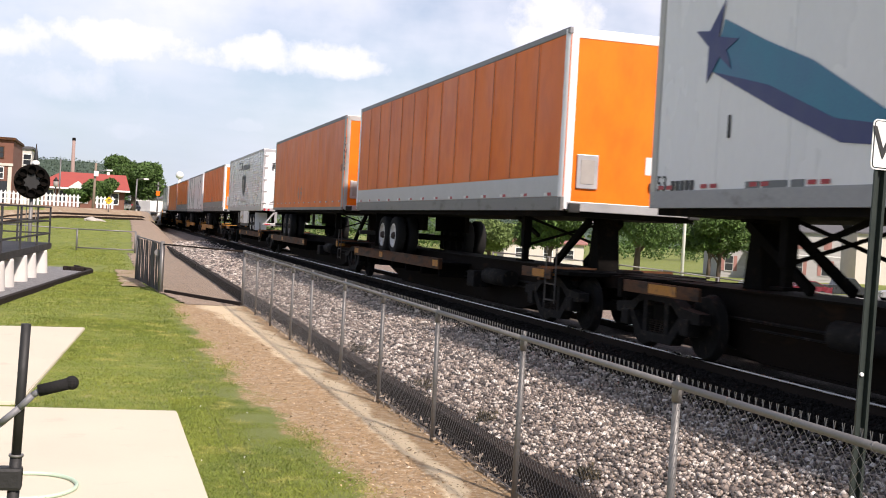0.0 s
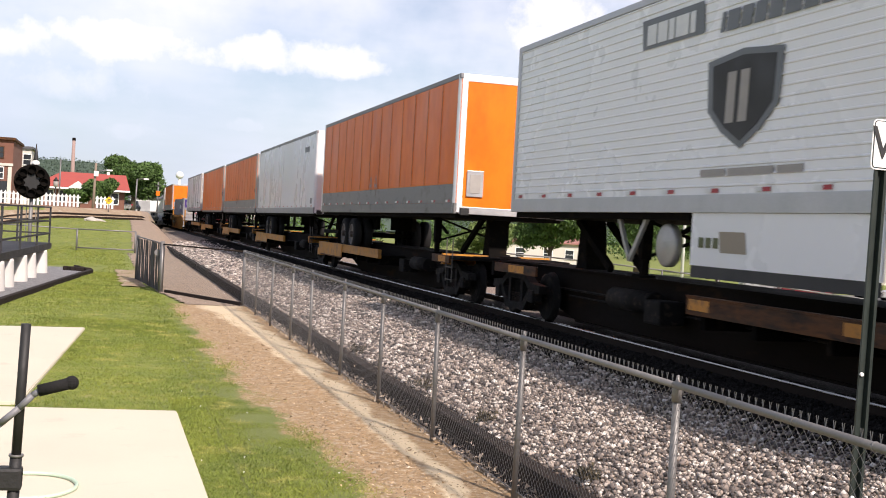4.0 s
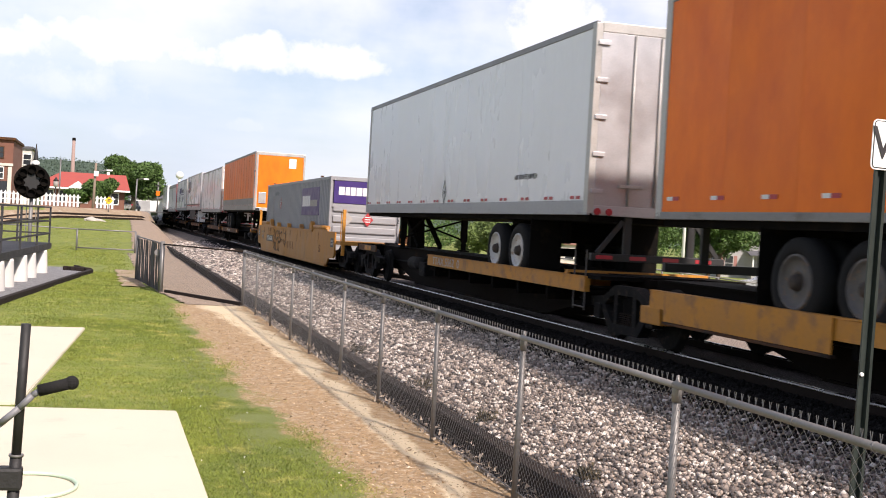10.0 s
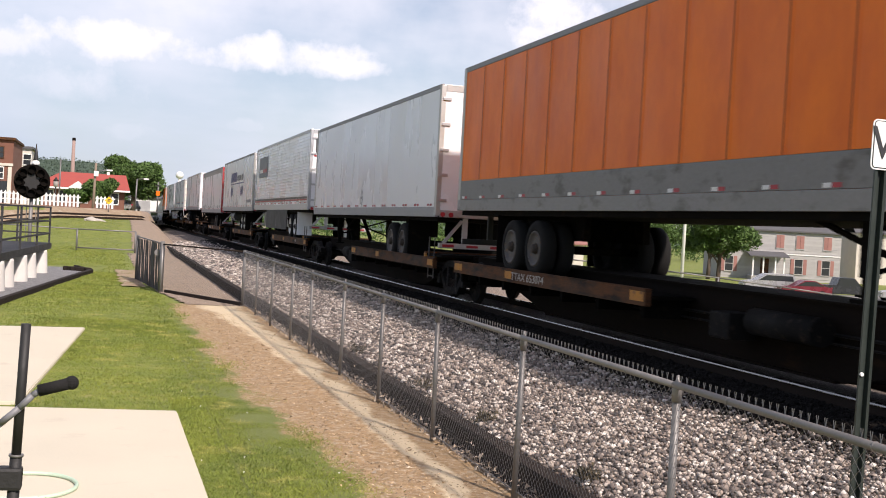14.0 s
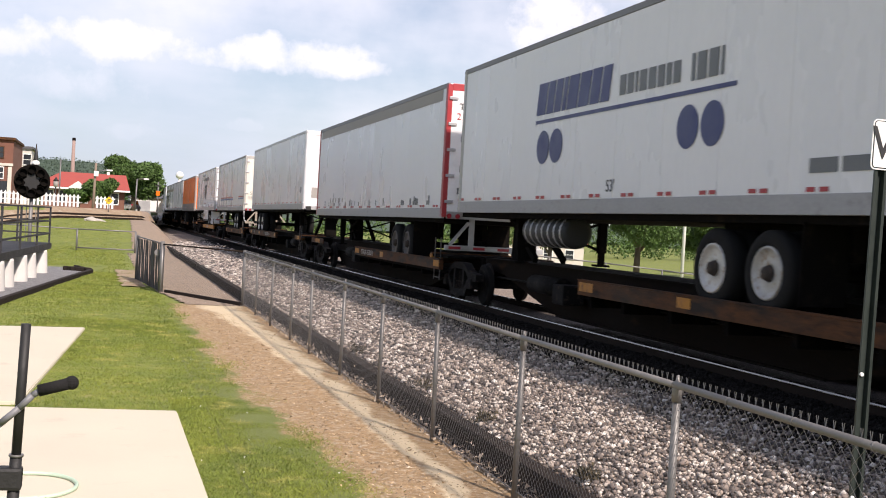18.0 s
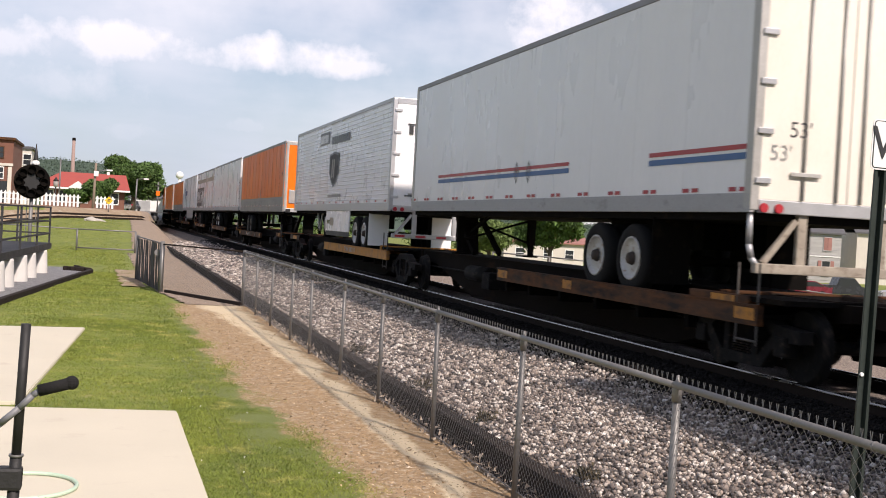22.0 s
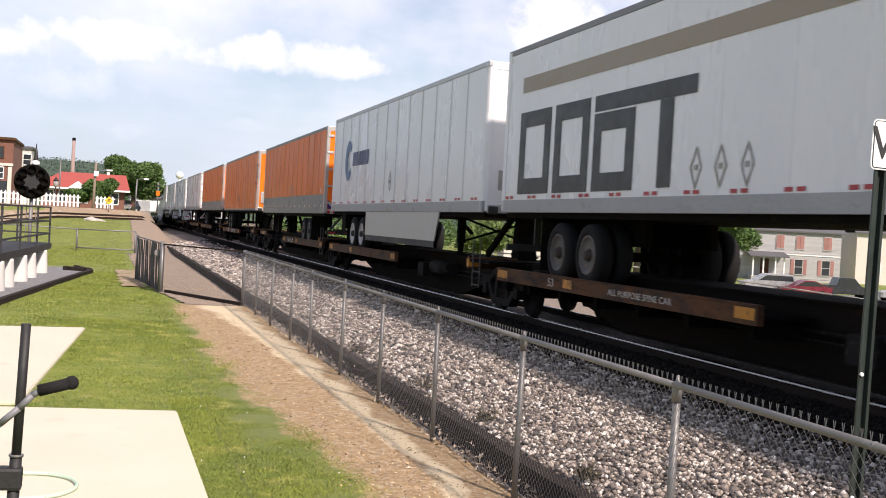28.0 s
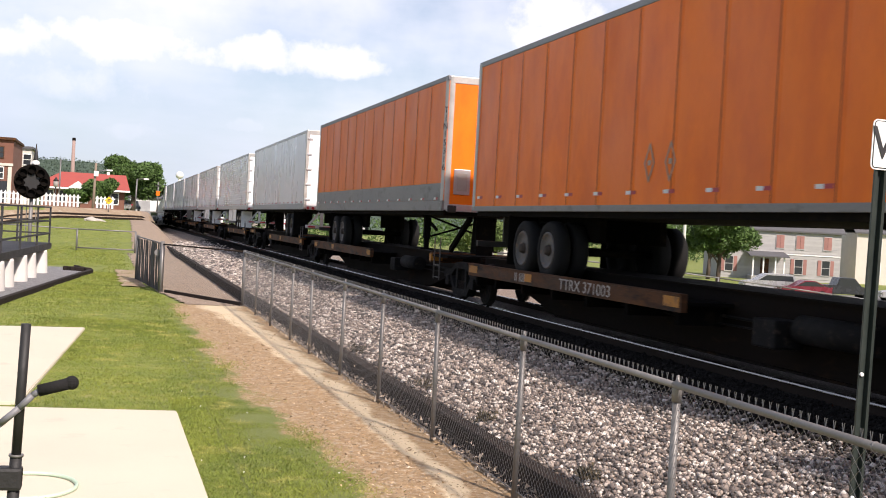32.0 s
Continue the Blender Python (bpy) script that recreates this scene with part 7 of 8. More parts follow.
def tree(x, y, trunk_h, lobes, n, size, material, seed, label, r=0.25):
    z = height(x, y)
    t = thing("tree", label, "tree", at=(x, y, z))
    bm = B()
    rod(bm, (0, 0, -0.2), (0.1, 0, trunk_h), r, 10, r * 0.6)
    part("trunk", bm, M_BARK, t, "brown tapered trunk")
    rng = random.Random(seed)
    for k, l in enumerate(lobes):
        part("limb", rod(B(), (0.1, 0, trunk_h * rng.uniform(0.65, 0.95)), (l[0] * 0.7, l[1] * 0.7, l[2]), r * 0.45, 7, r * 0.12), M_BARK, t)
    leaves(t, lobes, n, size, material, seed)
    return t


def lobes_for(w, h, zc, k, seed, dy=None):
    rng = random.Random(seed)
    out = [(0, 0, zc, w * 0.55, w * 0.5, h * 0.6)]
    for i in range(k):
        a = i * 2 * math.pi / k + rng.uniform(-0.3, 0.3)
        out.append((w * 0.55 * math.cos(a), w * 0.5 * math.sin(a), zc + h * rng.uniform(-0.45, 0.5), w * rng.uniform(0.28, 0.45), w * rng.uniform(0.28, 0.45), h * rng.uniform(0.28, 0.45)))
    return out


def window(parent, x, z, w, h, y, shutters=None, trim=None):
    """A framed window on a wall that faces the viewer (towards -y)."""
    f = part("window", box(box(box(box(B(), x - w / 2 - 0.08, x + w / 2 + 0.08, y - 0.06, y, z + h / 2, z + h / 2 + 0.1), x - w / 2 - 0.08, x + w / 2 + 0.08, y - 0.09, y, z - h / 2 - 0.1, z - h / 2), x - w / 2 - 0.08, x - w / 2, y - 0.06, y, z - h / 2, z + h / 2), x + w / 2, x + w / 2 + 0.08, y - 0.06, y, z - h / 2, z + h / 2), trim or M_TRIM, parent)
    part("pane", box(B(), x - w / 2, x + w / 2, y - 0.02, y - 0.002, z - h / 2, z + h / 2), M_PANE, f, "dark glass")
    part("sash_bar", box(B(), x - w / 2, x + w / 2, y - 0.04, y - 0.02, z - 0.03, z + 0.03), trim or M_TRIM, f)
    if shutters:
        for sx in (x - w / 2 - 0.08 - 0.42, x + w / 2 + 0.08):
            part("shutter", box(B(), sx, sx + 0.42, y - 0.07, y - 0.01, z - h / 2 - 0.05, z + h / 2 + 0.05, 0.01), shutters, parent, "faded red shutter")
    return f


def gable(bm, x0, x1, y0, y1, z0, zr, over=0.4, along="x"):
    if along == "x":
        ym = (y0 + y1) / 2
        prism(bm, [(y0 - over, z0 - 0.1), (ym, zr), (y1 + over, z0 - 0.1), (y1 + over, z0 + 0.08), (ym, zr + 0.2), (y0 - over, z0 + 0.08)], "x", x0 - over, x1 + over)
    else:
        xm = (x0 + x1) / 2
        prism(bm, [(x0 - over, z0 - 0.1), (xm, zr), (x1 + over, z0 - 0.1), (x1 + over, z0 + 0.08), (xm, zr + 0.2), (x0 - over, z0 + 0.08)], "y", y0 - over, y1 + over)
    return bm


def clapboards(house, x0, x1, y, z0, z1, step=0.24, material=None):
    n = int((z1 - z0) / step)
    for i in range(n):
        part("clapboard", box(B(), x0, x1, y - 0.05, y, z0 + i * step, z0 + (i + 0.92) * step), material or M_SIDING, house)


def far_house():
    g = -1.7
    ang = math.atan2(0.30, 1.0)
    h = thing("house", "weathered two-storey grey clapboard house with red shutters", "house", at=Matrix.Translation((76.5, 119.5, g)) @ Matrix.Rotation(-0.30, 4, "Z"))
    part("wall", box(B(), -7.2, 7.2, 0, 8, -0.4, 5.85), M_SIDING, h)
    clapboards(h, -7.2, 7.2, 0, 0.3, 5.8, 0.3)
    part("roof", gable(B(), -7.2, 7.2, 0, 8, 5.85, 8.1), M_DARKROOF, h)
    part("chimney", box(B(), 2.0, 2.8, 3.6, 4.4, 7.0, 9.3), M_BRICK, h)
    for x in (-3.9, 0.0, 2.35, 5.6):
        window(h, x, 4.6, 0.9, 1.5, -0.05, None, M_SIDING)
        for sx in (x - 0.46, x + 0.01):
            part("shutter", box(B(), sx, sx + 0.45, -0.15, -0.112, 3.84, 5.36, 0.01), M_SHUTTER, h, "closed faded red shutter")
    for x in (-5.9, 2.3, 5.5):
        window(h, x, 1.7, 0.9, 1.7, -0.05, M_SHUTTER, M_SIDING)
    p = part("porch", box(B(), -3.8, 0.2, -2.4, -0.06, 0.0, 0.45), M_SIDING, h)
    part("porch_roof", prism(B(), [(-2.7, 2.7), (-0.06, 3.2), (-0.06, 3.35), (-2.7, 2.85)], "x", -4.1, 0.5), M_DARKROOF, p)
    for x in (-3.6, -2.4, -1.0, 0.0):
        part("porch_post", box(B(), x - 0.08, x + 0.08, -2.3, -2.14, 0.45, 2.75), M_TRIM, p)
    part("door", box(B(), -2.2, -1.2, -0.09, -0.055, 0.45, 2.5), M_BROWN, h)
    part("belt_course", box(B(), 0.8, 7.2, -0.12, -0.055, 3.05, 3.17), M_TRIM, h)
    w = thing("house", "white plain house beside the grey one", "house", at=Matrix.Translation((93, 118, g)) @ Matrix.Rotation(-0.30, 4, "Z"))
    part("wall", box(B(), -6, 6, 0, 8, -0.4, 6.2), M_STUCCO, w)
    part("roof", gable(B(), -6, 6, 0, 8, 6.2, 9.0), M_DARKROOF, w)
    for x in (-3.5, 0, 3.5):
        for z in (1.8, 4.6):
            window(w, x, z, 0.9, 1.5, -0.005)
    s = thing("shed", "low tan building beyond the field", "house", at=Matrix.Translation((52, 133, g)) @ Matrix.Rotation(-0.2, 4, "Z"))
    part("wall", box(B(), -5, 5, 0, 6, -0.4, 2.9), M_STUCCO, s)
    part("roof", gable(B(), -5, 5, 0, 6, 2.9, 4.0), M_SHUTTER, s)
    for x in (-3, 0.5, 3.2):
        window(s, x, 1.5, 1.0, 1.1, -0.005)


def vehicle(name, label, paint, x, y, rz, L, W, H, style):
    z = height(x, y)
    v = thing(name, label, "car", at=pose(x, y, z, 0, 0, rz))
    hl, r = L / 2, 0.33
    if style == "van":
        prof = [(-hl, 0.35), (hl, 0.35), (hl, 0.9), (hl - 0.15, 1.05), (hl - 1.0, 1.15), (hl - 1.75, H - 0.05), (hl - 2.0, H), (-hl + 0.15, H), (-hl, 1.1)]
        glass = [(hl - 1.15, 1.18), (hl - 1.8, H - 0.12), (-hl + 0.3, H - 0.12), (-hl + 0.2, 1.18)]
    elif style == "pickup":
        prof = [(-hl, 0.45), (hl, 0.45), (hl, 0.95), (hl - 1.3, 1.1), (hl - 1.9, H), (hl - 3.1, H), (hl - 3.3, 1.15), (-hl, 1.12)]
        glass = [(hl - 1.42, 1.12), (hl - 1.95, H - 0.1), (hl - 3.05, H - 0.1), (hl - 3.2, 1.15)]
    else:
        prof = [(-hl, 0.3), (hl, 0.3), (hl, 0.75), (hl - 1.1, 0.92), (hl - 1.8, H), (-hl + 1.3, H), (-hl + 0.5, 0.98), (-hl, 0.9)]
        glass = [(hl - 1.2, 0.95), (hl - 1.85, H - 0.08), (-hl + 1.3, H - 0.08), (-hl + 0.65, 1.0)]
    bm = prism(B(), prof, "y", -W / 2, W / 2)
    bmesh.ops.bevel(bm, geom=list(bm.edges), offset=0.05, segments=2, affect="EDGES")
    body = part("body", bm, paint, v)
    part("side_glass", prism(B(), glass, "y", -W / 2 - 0.006, W / 2 + 0.006), M_PANE, v, "dark window glass")
    for wx in (-hl + 0.8, hl - 0.85):
        for sy in (-1, 1):
            w = part("wheel", rod(B(), (wx, sy * (W / 2 - 0.2), r), (wx, sy * (W / 2 + 0.01), r), r, 18), M_RUBBER, v)
            part("rim", rod(B(), (wx, sy * (W / 2 + 0.012), r), (wx, sy * (W / 2 + 0.02), r), r * 0.6, 14), M_RIM, w)
    for sy in (-1, 1):
        part("headlight", box(B(), hl - 0.03, hl + 0.012, sy * W * 0.36 - 0.16, sy * W * 0.36 + 0.16, 0.68, 0.84, 0.01), M_LAMPGLASS, v)
        part("tail_light", box(B(), -hl - 0.012, -hl + 0.03, sy * W * 0.4 - 0.1, sy * W * 0.4 + 0.1, 0.75, 0.98, 0.01), M_TAPE_R, v)
    part("bumper", box(B(), hl - 0.05, hl + 0.06, -W / 2 + 0.05, W / 2 - 0.05, 0.38, 0.56, 0.02), M_RAILALU, v)


M_SAND2 = surf("pale_gravel_heap", (0.50, 0.46, 0.40), (0.36, 0.33, 0.29), 6, 0.95, 0.8, fine=30)


def town():
    # brick shop block
    b = thing("brick_building", "three-storey red brick corner building with cornice", "building", at=(-19.0, 138, 2.2))
    part("wall", box(B(), -9, 8.6, 0, 14, -0.5, 7.2), M_BRICK, b)
    part("cornice", box(B(), -9.2, 8.8, -0.35, 14, 7.2, 7.5, 0.03), M_BROWN, b, "dark cornice")
    part("belt_course", box(B(), -9.05, 8.65, -0.12, 0.0, 4.3, 4.6), M_STUCCO, b)
    part("shop_front", box(B(), -8.8, 8.4, -0.15, -0.002, 0.2, 2.6), M_PANE, b, "dark shop windows")
    for k in range(8):
        part("pilaster", box(B(), -8.8 + k * 2.42, -8.4 + k * 2.42, -0.3, -0.15, 0, 4.2), M_STUCCO, b)
    for k in range(7):
        window(b, -7.4 + k * 2.42, 3.5, 1.0, 1.2, -0.002)
        window(b, -7.4 + k * 2.42, 5.8, 0.9, 1.2, -0.002, None, M_BROWN)
    w = thing("town_building", "pale upper-storey building behind the brick block", "building", at=(-10.6, 158, 2.2))
    part("wall", box(B(), -5, 0.9, 0, 10, -0.5, 7.3), M_STUCCO, w)
    part("roof", box(B(), -5.2, 1.1, -0.3, 10, 7.3, 7.6), M_DARKROOF, w)
    for k in range(4):
        window(w, -4.1 + k * 1.5, 5.9, 0.9, 1.3, -0.002)
        window(w, -4.1 + k * 1.5, 2.6, 0.9, 1.3, -0.002)
    # red-roofed depot
    d = thing("depot", "long low brick depot with a red shingle roof", "building", at=(-1.4, 125.5, 2.25))
    part("wall", box(B(), -5.2, 3.1, 0, 7, -0.4, 2.2), M_BRICK, d)
    rf = B()
    for q in (((-6.0, -0.8, 2.05), (3.6, -0.8, 2.05), (3.2, 3.5, 3.75), (-3.4, 3.5, 3.75)), ((3.6, 7.8, 2.05), (-6.0, 7.8, 2.05), (-3.4, 3.5, 3.75), (3.2, 3.5, 3.75)), ((3.6, -0.8, 2.05), (3.6, 7.8, 2.05), (3.2, 3.5, 3.75)), ((-6.0, 7.8, 2.05), (-6.0, -0.8, 2.05), (-3.4, 3.5, 3.75)), ((-6.0, 7.8, 2.0), (3.6, 7.8, 2.0), (3.6, -0.8, 2.0), (-6.0, -0.8, 2.0))):
        rf.faces.new([rf.verts.new(p) for p in q])
    part("roof", rf, M_REDROOF, d, "red shingle hip roof")
    part("fascia", box(B(), -6.02, 3.62, -0.84, -0.78, 1.86, 2.04), M_TRIM, d, "white fascia board")
    part("dormer", prism(B(), [(-2.6, 2.0), (-0.6, 2.0), (-1.6, 2.75)], "y", -0.9, 2.0), M_TRIM, d, "white gable")
    for x in (-4.4, -3.0, -1.0, 0.6, 2.1):
        window(d, x, 1.15, 0.7, 1.1, -0.002)
    part("roof_vent", box(B(), 1.2, 1.5, 3.3, 3.7, 3.6, 4.0), M_TRIM, d, "small white roof vent")
    # white picket fence
    f = thing("picket_fence", "white wooden picket fence above the bank", "fence")
    x, k = -14.0, 0
    while x < 0.6:
        if not -2.05 < x < -1.0:
            y = 96.2 + (x + 8) * 0.31
            part("picket", lambda: prism(B(), [(-0.085, 0.02), (0.085, 0.02), (0.085, 0.92), (0, 1.04), (-0.085, 0.92)], "y", -0.012, 0.012), M_TRIM, f, at=(x, y, height(x, y) - 0.02 + 0.1), key="picket")
        x += 0.30
    for z in (0.35, 0.8):
        for a, c in ((-14.0, -2.1), (-0.95, 0.6)):
            part("picket_rail", beam(B(), (a, 96.25 + (a + 8) * 0.31, 2.3 + z), (c, 96.25 + (c + 8) * 0.31, 2.3 + z), 0.04, 0.08), M_TRIM, f)
    # crossing track and dirt bank in front of it
    c = thing("crossing_rail", "dark low rail of a crossing track on the bank", "railway track")
    cut = np.arange(-14.0, 5.6, 1.2)
    for o in (0.15, 1.6):
        for a, b in zip(cut, cut[1:]):
            part("rail", beam(B(), (a, bank_foot(a) + o, height(a, bank_foot(a) + o) + 0.12), (b, bank_foot(b) + o, height(b, bank_foot(b) + o) + 0.12), 0.09, 0.14), M_RUST, c)
    V, F = [], []
    xs = np.arange(-14, 5.4, 0.8)
    for x in xs:
        y0 = bank_foot(x)
        for k in range(8):
            y = y0 + (max(97, y0 + 6) - y0) * k / 7
            V.append((float(x), float(y), height(x, y) + 0.05 + 0.03 * noise.noise((x, y, 1))))
    for j in range(len(xs) - 1):
        for k in range(7):
            a = j * 8 + k
            F.append((a, a + 1, a + 9, a + 8))
    me = bpy.data.meshes.new("bank")
    me.from_pydata(V, [], F)
    me.materials.append(M_DIRT)
    tagged(new("ground_bank", me), "bare brown dirt bank below the picket fence", "bank", kind="structure")
    slab("road", [(1.6, 104), (5.0, 110), (9.5, 170), (4.5, 170)], 2.24, "worn asphalt street leading to the depot", M_ROAD, thick=0.05)
    m = thing("gravel_pile", "small pale heap of gravel on the grass", "gravel pile", at=(-0.78, 83.0, height(-0.78, 83.0)))
    bm = B()
    bmesh.ops.create_icosphere(bm, subdivisions=3, radius=1.0)
    for v in bm.verts:
        v.co = Vector((v.co.x * 0.72, v.co.y * 0.5, max(v.co.z, -0.1) * (0.28 if v.co.x < 0 else 0.18))) * (1 + 0.2 * noise.noise(v.co * 2.5))
    part("heap", bm, M_SAND2, m)
    # poles, lamps and signs
    p = thing("utility_pole", "wooden utility pole with a white box", "pole", at=(-1.2, 104.6, 1.9))
    part("pole", rod(B(), (0, 0, -0.5), (0.1, 0, 4.3), 0.13, 10, 0.10), M_POLEWOOD, p)
    part("meter_box", box(B(), -0.05, 0.35, -0.3, -0.1, 3.15, 3.6, 0.03), M_TRIM, p)
    part("lamp_arm", rod(B(), (0.1, 0, 3.6), (1.1, -0.2, 3.75), 0.035, 8), M_PIPE, p)
    part("lamp_head", box(B(), 1.0, 1.5, -0.32, -0.1, 3.66, 3.8, 0.05), M_LAMPGLASS, p)
    for x, y, hh in ((-4.8, 116, 4.0),):
        l = thing("street_lamp", "black post-top lantern lamp", "street lamp", at=(x, y, 2.2))
        part("post", rod(B(), (0, 0, 0), (0, 0, 1.9), 0.09, 10, 0.06), M_BLACK, l)
        part("lantern", lathe(B(), [(1.9, 0.1), (2.0, 0.22), (2.4, 0.25), (2.5, 0.16)], 12, "z"), M_FADED, l)
        part("cap", lathe(B(), [(2.5, 0.3), (2.65, 0.16), (2.85, 0.03)], 12, "z"), M_BLACK, l)
        part("finial_pole", rod(B(), (0.3, 1, 0), (0.3, 1, 4.6), 0.07, 8), M_PIPE, l)
    l = thing("street_lamp", "tall grey street lamp with a short arm", "street lamp", at=(3.0, 134.6, 2.2))
    part("post", rod(B(), (0, 0, -0.2), (0.1, 0, 3.65), 0.09, 10), M_PIPE, l)
    part("arm", rod(B(), (0.1, 0, 3.65), (0.95, -0.2, 3.72), 0.05, 8), M_PIPE, l)
    part("head", box(B(), 0.8, 1.35, -0.35, -0.1, 3.62, 3.78, 0.05), M_LAMPGLASS, l)
    s = thing("warning_sign", "yellow diamond warning sign on a thin post", "sign", at=(0.11, 95.7, height(0.11, 95.7)))
    part("post", rod(B(), (0, 0, -0.2), (0, 0, 1.3), 0.03, 8), M_PIPE, s)
    pl = part("plate", prism(B(), [(-0.33, 0.95), (0, 0.62), (0.33, 0.95), (0, 1.28)], "y", -0.05, -0.035), M_YSIGN, s)
    for k in range(2):
        part("symbol_bar", box(B(), -0.14 + 0.07 * k, 0.07 + 0.07 * k, -0.056, -0.051, 0.88 + 0.1 * k, 0.95 + 0.1 * k), M_INK, pl)
    s = thing("crossing_signal", "crossing signal post with an orange panel", "signal", at=(5.0, 123.6, 2.2))
    part("post", rod(B(), (0, 0, -0.2), (0, 0, 3.2), 0.07, 8), M_PIPE, s)
    part("panel", box(B(), -0.2, 0.2, -0.1, 0.05, 1.75, 2.25, 0.03), M_ORANGE, s)
    part("lamp_bar", box(B(), -0.3, 0.3, -0.12, 0.0, 2.75, 2.87, 0.03), M_BLACK, s)
    g = thing("garage", "white low garage with a grey roof", "building", at=(6.6, 185, 2.2))
    part("wall", box(B(), -3.2, 2.2, 0, 5, -0.5, 2.2), M_TRIM, g)
    part("roof", gable(B(), -3.2, 2.2, 0, 5, 2.2, 3.0, 0.3), M_DARKROOF, g)
    part("garage_door", box(B(), -2.4, -0.2, -0.05, -0.002, 0, 1.7), M_RAILALU, g)
    for (x, y, rz, pa, st, lb) in ((3.2, 168, 75, M_CARW, "car", "small white parked car on the street"), (6.0, 176, 70, M_CARW, "van", "pale parked van on the street"), (8.0, 179, 85, M_CARW, "pickup", "white pickup on the street")):
        vehicle("car" if st != "pickup" else "pickup_truck", lb, pa, x, y, rz, 4.4, 1.75, 1.5 if st == "car" else 1.8, st)
    ch = thing("factory_chimney", "tall pale brick factory chimney", "chimney", at=(-9.1, 315, 3))
    part("shaft", rod(B(), (0, 0, -1.5), (0, 0, 16.9), 0.62, 18, 0.40), M_CHIMNEY, ch)
    part("crown_band", lathe(B(), [(16.7, 0.43), (16.9, 0.46), (17.4, 0.45), (17.45, 0.3)], 18, "z"), M_UNDER, ch, "sooty crown")
    wt = thing("water_tower", "white ball water tower on a slim stem", "water tower", at=(23.6, 410, 2))
    part("stem", rod(B(), (0, 0, -1), (0, 0, 12.4), 0.7, 14, 0.4), M_TRIM, wt)
    bm = B()
    bmesh.ops.create_uvsphere(bm, u_segments=24, v_segments=14, radius=1.35, matrix=Matrix.Translation((0, 0, 13.6)))
    for q in bm.faces:
        q.smooth = True
    part("tank", bm, M_TRIM, wt, "white round tank")


def hills():
    rs = np.random.RandomState(30)
    V, F = [], []
    xs = np.arange(-420, 900, 6.0)

    def crest(x):
        return float(np.interp(x, [-420, -42, -29, -2, 12, 31, 75, 300, 900], [31, 29.4, 30.2, 29.6, 24, 17.5, 12.5, 10, 10])) + 1.1 * noise.noise((x * 0.07, 7, 0))
    for x in xs:
        top = crest(x)
        for k, (y, z) in enumerate(((560, 0), (640, top * 0.7), (700, top), (900, top * 0.9))):
            V.append((float(x), y, z + 0.5 * noise.noise((x * 0.1, k, 1)) - 0.5))
    for j in range(len(xs) - 1):
        for k in range(3):
            a = j * 4 + k
            F.append((a, a + 4, a + 5, a + 1))
    me = bpy.data.meshes.new("hill")
    me.from_pydata(V, [], F)
    me.materials.append(M_FARWOOD)
    tagged(new("backdrop_hill", me), "low wooded hill on the skyline", "hill", kind="structure")
    out = []
    n = 70000
    x = rs.uniform(-400, 860, n)
    y = rs.uniform(600, 702, n)
    top = np.array([crest(q) for q in x])
    z = top * np.interp(y, [560, 640, 700], [0, 0.7, 1.0]) + np.abs(rs.normal(0, 0.4, n)) + 0.8 * np.array([noise.noise((q * 0.25, r * 0.1, 4)) for q, r in zip(x, y)])
    c = np.stack([x, y, z], 1)
    W = np.empty((n, 3, 3))
    for k in range(3):
        W[:, k] = c + rs.normal(0, 0.4, (n, 3))
    tri_mesh("far_woods", W, M_FARWOOD, "dark green woods over the hill", "woods")
    # middle-distance hedge of trees
    lob = []
    for k in range(90):
        x = -30 + k * 3.1 + rs.uniform(-1, 1)
        if 2.0 < x < 20:
            continue
        y = 215 - abs(x) * 0.1 + rs.uniform(-12, 18)
        h = rs.uniform(3.2, 5.6)
        lob.append((x, y, h * 0.5 + (1.5 if x < 3 else -1.0), rs.uniform(2.2, 3.8), 2.5, h * 0.62))
    leaves(None, lob, 40000, 0.2, M_LEAF, 77, "tree_line")


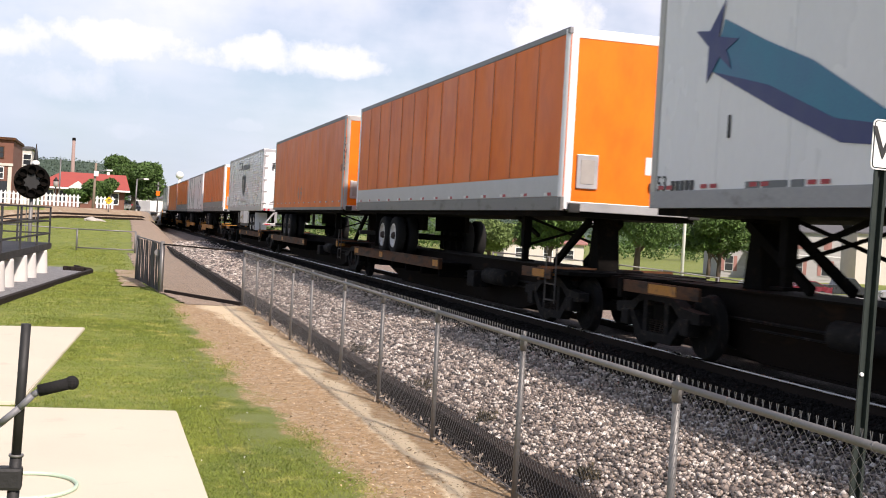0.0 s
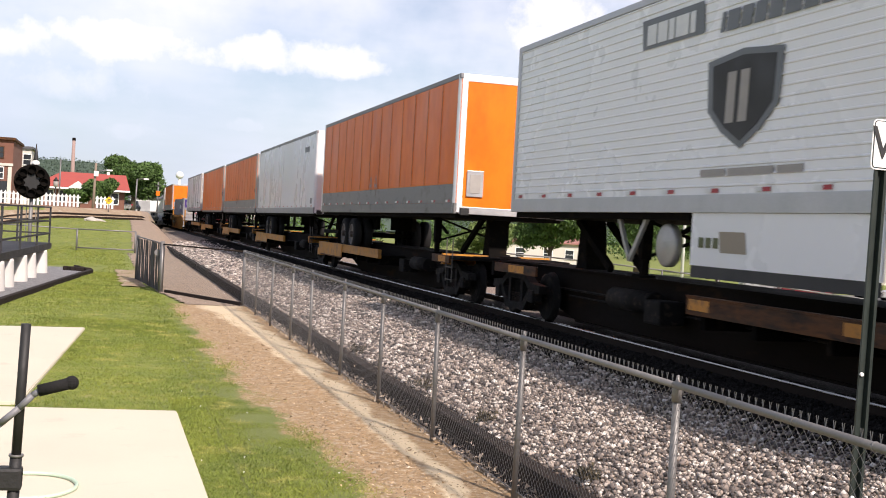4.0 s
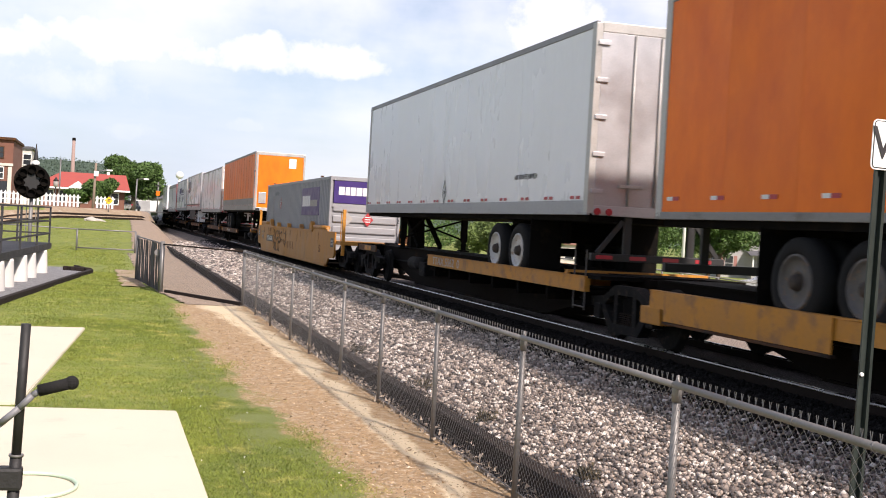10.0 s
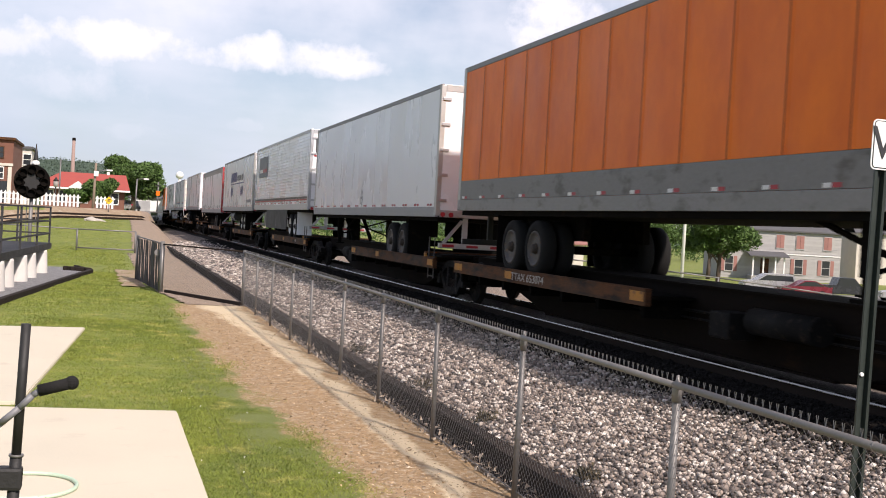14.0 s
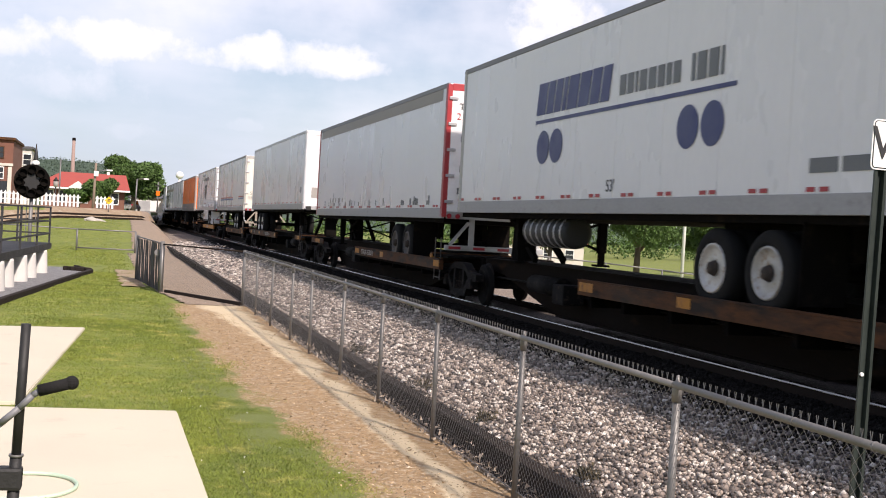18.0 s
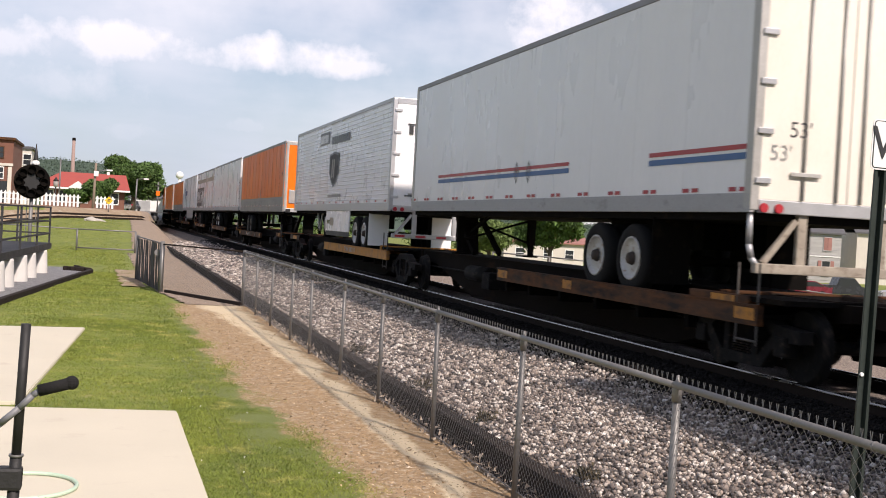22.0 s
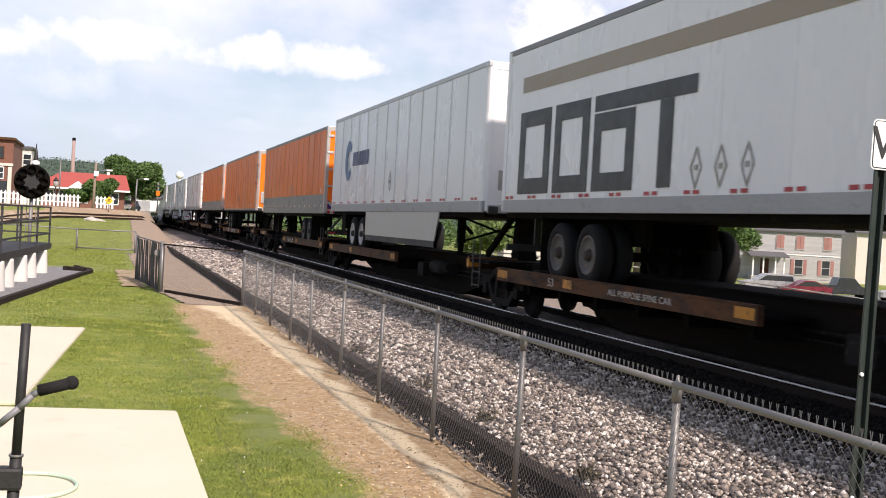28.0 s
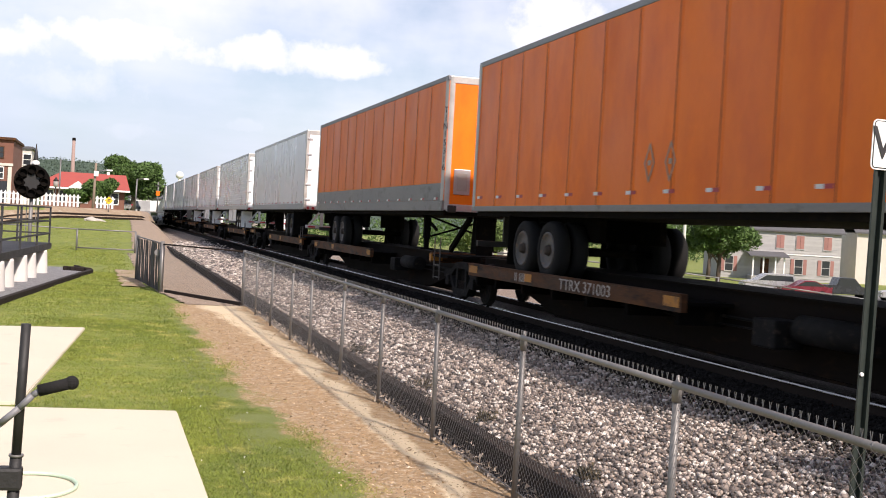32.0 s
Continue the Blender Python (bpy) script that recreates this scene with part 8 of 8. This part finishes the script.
def right_side():
    p = thing("street_lamp", "tall white street lamp with a long curved arm", "street lamp", at=(28.9, 54.1, -1.3))
    top = Vector((0.05, 0, 11.8))
    part("pole", rod(B(), (0, 0, -0.3), top, 0.10, 12, 0.06), M_TRIM, p, "white pole")
    bm = B()
    pts = [top + Vector((q, -q * 0.25, h)) for q, h in ((-0.05, -0.4), (0.5, -0.05), (1.1, 0.45), (1.8, 0.85), (2.6, 1.02), (3.0, 1.0))]
    for a, c in zip(pts, pts[1:]):
        rod(bm, a, c, 0.035, 8)
    part("arm", bm, M_PIPE, p)
    part("head", lathe(B(), [(-0.35, 0.03), (-0.2, 0.11), (0.15, 0.15), (0.35, 0.06)], 14, "x", tuple(pts[-1] + Vector((0.3, 0, -0.03)))), M_LAMPGLASS, p, "cobra lamp head")
    f = thing("chain_link_fence", "low galvanised fence beyond the track", "fence")
    a, c = Vector((14.5, 42.5, 0)), Vector((31.5, 37.6, 0))
    ps = [a.lerp(c, k / 8) for k in range(9)]
    for q in ps:
        z = height(q.x, q.y)
        part("post", rod(B(), (q.x, q.y, z - 0.1), (q.x, q.y, z + 1.42), 0.035, 8), M_PIPE, f)
    for q, r in zip(ps, ps[1:]):
        part("top_rail", rod(B(), (q.x, q.y, height(q.x, q.y) + 1.4), (r.x, r.y, height(r.x, r.y) + 1.4), 0.028, 8), M_PIPE, f)
    slab("road", [(30, 85.5), (110, 62.5), (112, 72.5), (32, 95.5)], -1.66, "grey asphalt street beyond the field", M_ROAD, thick=0.06)
    vehicle("van", "silver minivan parked on the street", M_CARW, 51.9, 82.6, 164, 4.2, 1.8, 1.72, "van")
    vehicle("car", "dark red parked car on the street", M_CARR, 53.2, 79.4, 164, 4.0, 1.75, 1.4, "car")
    vehicle("pickup_truck", "dark parked pickup truck on the street", M_CARB, 57.0, 79.6, -16, 4.9, 1.9, 1.75, "pickup")
    vehicle("car", "pale parked car on the street", M_CARW, 62.6, 79.2, 164, 4.5, 1.75, 1.4, "car")
    far_house()
    tree(38.6, 79.5, 4.2, lobes_for(4.4, 4.6, 6.6, 8, 4), 42000, 0.085, M_LEAF, 4, "broad green shade tree in full leaf", 0.3)
    tree(47.0, 82.0, 3.4, lobes_for(3.4, 3.0, 4.9, 7, 6), 18000, 0.10, M_LEAF, 6, "round green street tree in leaf", 0.22)
    tree(30.5, 77.0, 3.0, lobes_for(3.0, 2.6, 4.0, 6, 9), 14000, 0.10, M_LEAF, 9, "small green street tree in leaf", 0.2)
    tree(35.0, 104.0, 2.6, lobes_for(3.4, 2.6, 3.4, 7, 12), 12000, 0.11, M_LEAF3, 12, "pale green drooping willow", 0.25)
    tree(63, 112, 3.2, lobes_for(3.4, 3.0, 5.0, 7, 15), 5000, 0.2, M_LEAF2, 15, "dark green tree beside the house", 0.25)


deck()
signal()
pipe_fence()
town()
hills()
right_side()
tree(3.4, 166, 3.0, lobes_for(4.5, 2.9, 5.1, 12, 22) + [(1.5, 0, 3.6, 3.0, 2, 1.8), (-1.8, 0, 4.0, 2.4, 2, 2)], 34000, 0.14, M_LEAF, 21, "big round green tree behind the depot", 0.4)
tree(-0.7, 110, 0.9, lobes_for(1.7, 1.35, 1.75, 8, 23), 11000, 0.085, M_LEAF, 23, "dark clipped evergreen beside the street", 0.15)
tree(-2.5, 110, 0.6, lobes_for(1.35, 0.8, 1.2, 6, 25), 4000, 0.10, M_LEAF, 25, "low green shrub beside the street", 0.1)


def motions():
    for ob, s0, dz in MOVERS:
        walk(ob, ride(s0, dz))
    # the wheelsets roll alike: one is keyed for each axle place and the rest take over its keys
    turn = SPEED / 0.42
    for o, obs in WHEELSETS.items():
        first = obs[0]
        walk(first, [(k / 30, Matrix.Translation((0, o * 0.89, 0.42)) @ Matrix.Rotation(turn * k / 30, 4, "X")) for k in range(0, 961)])
        for ob in obs[1:]:
            ob.rotation_mode = "QUATERNION"
            ob.animation_data_create()
            ob.animation_data.action = first.animation_data.action
            ob.animation_data.action_slot = first.animation_data.action_slot


motions()
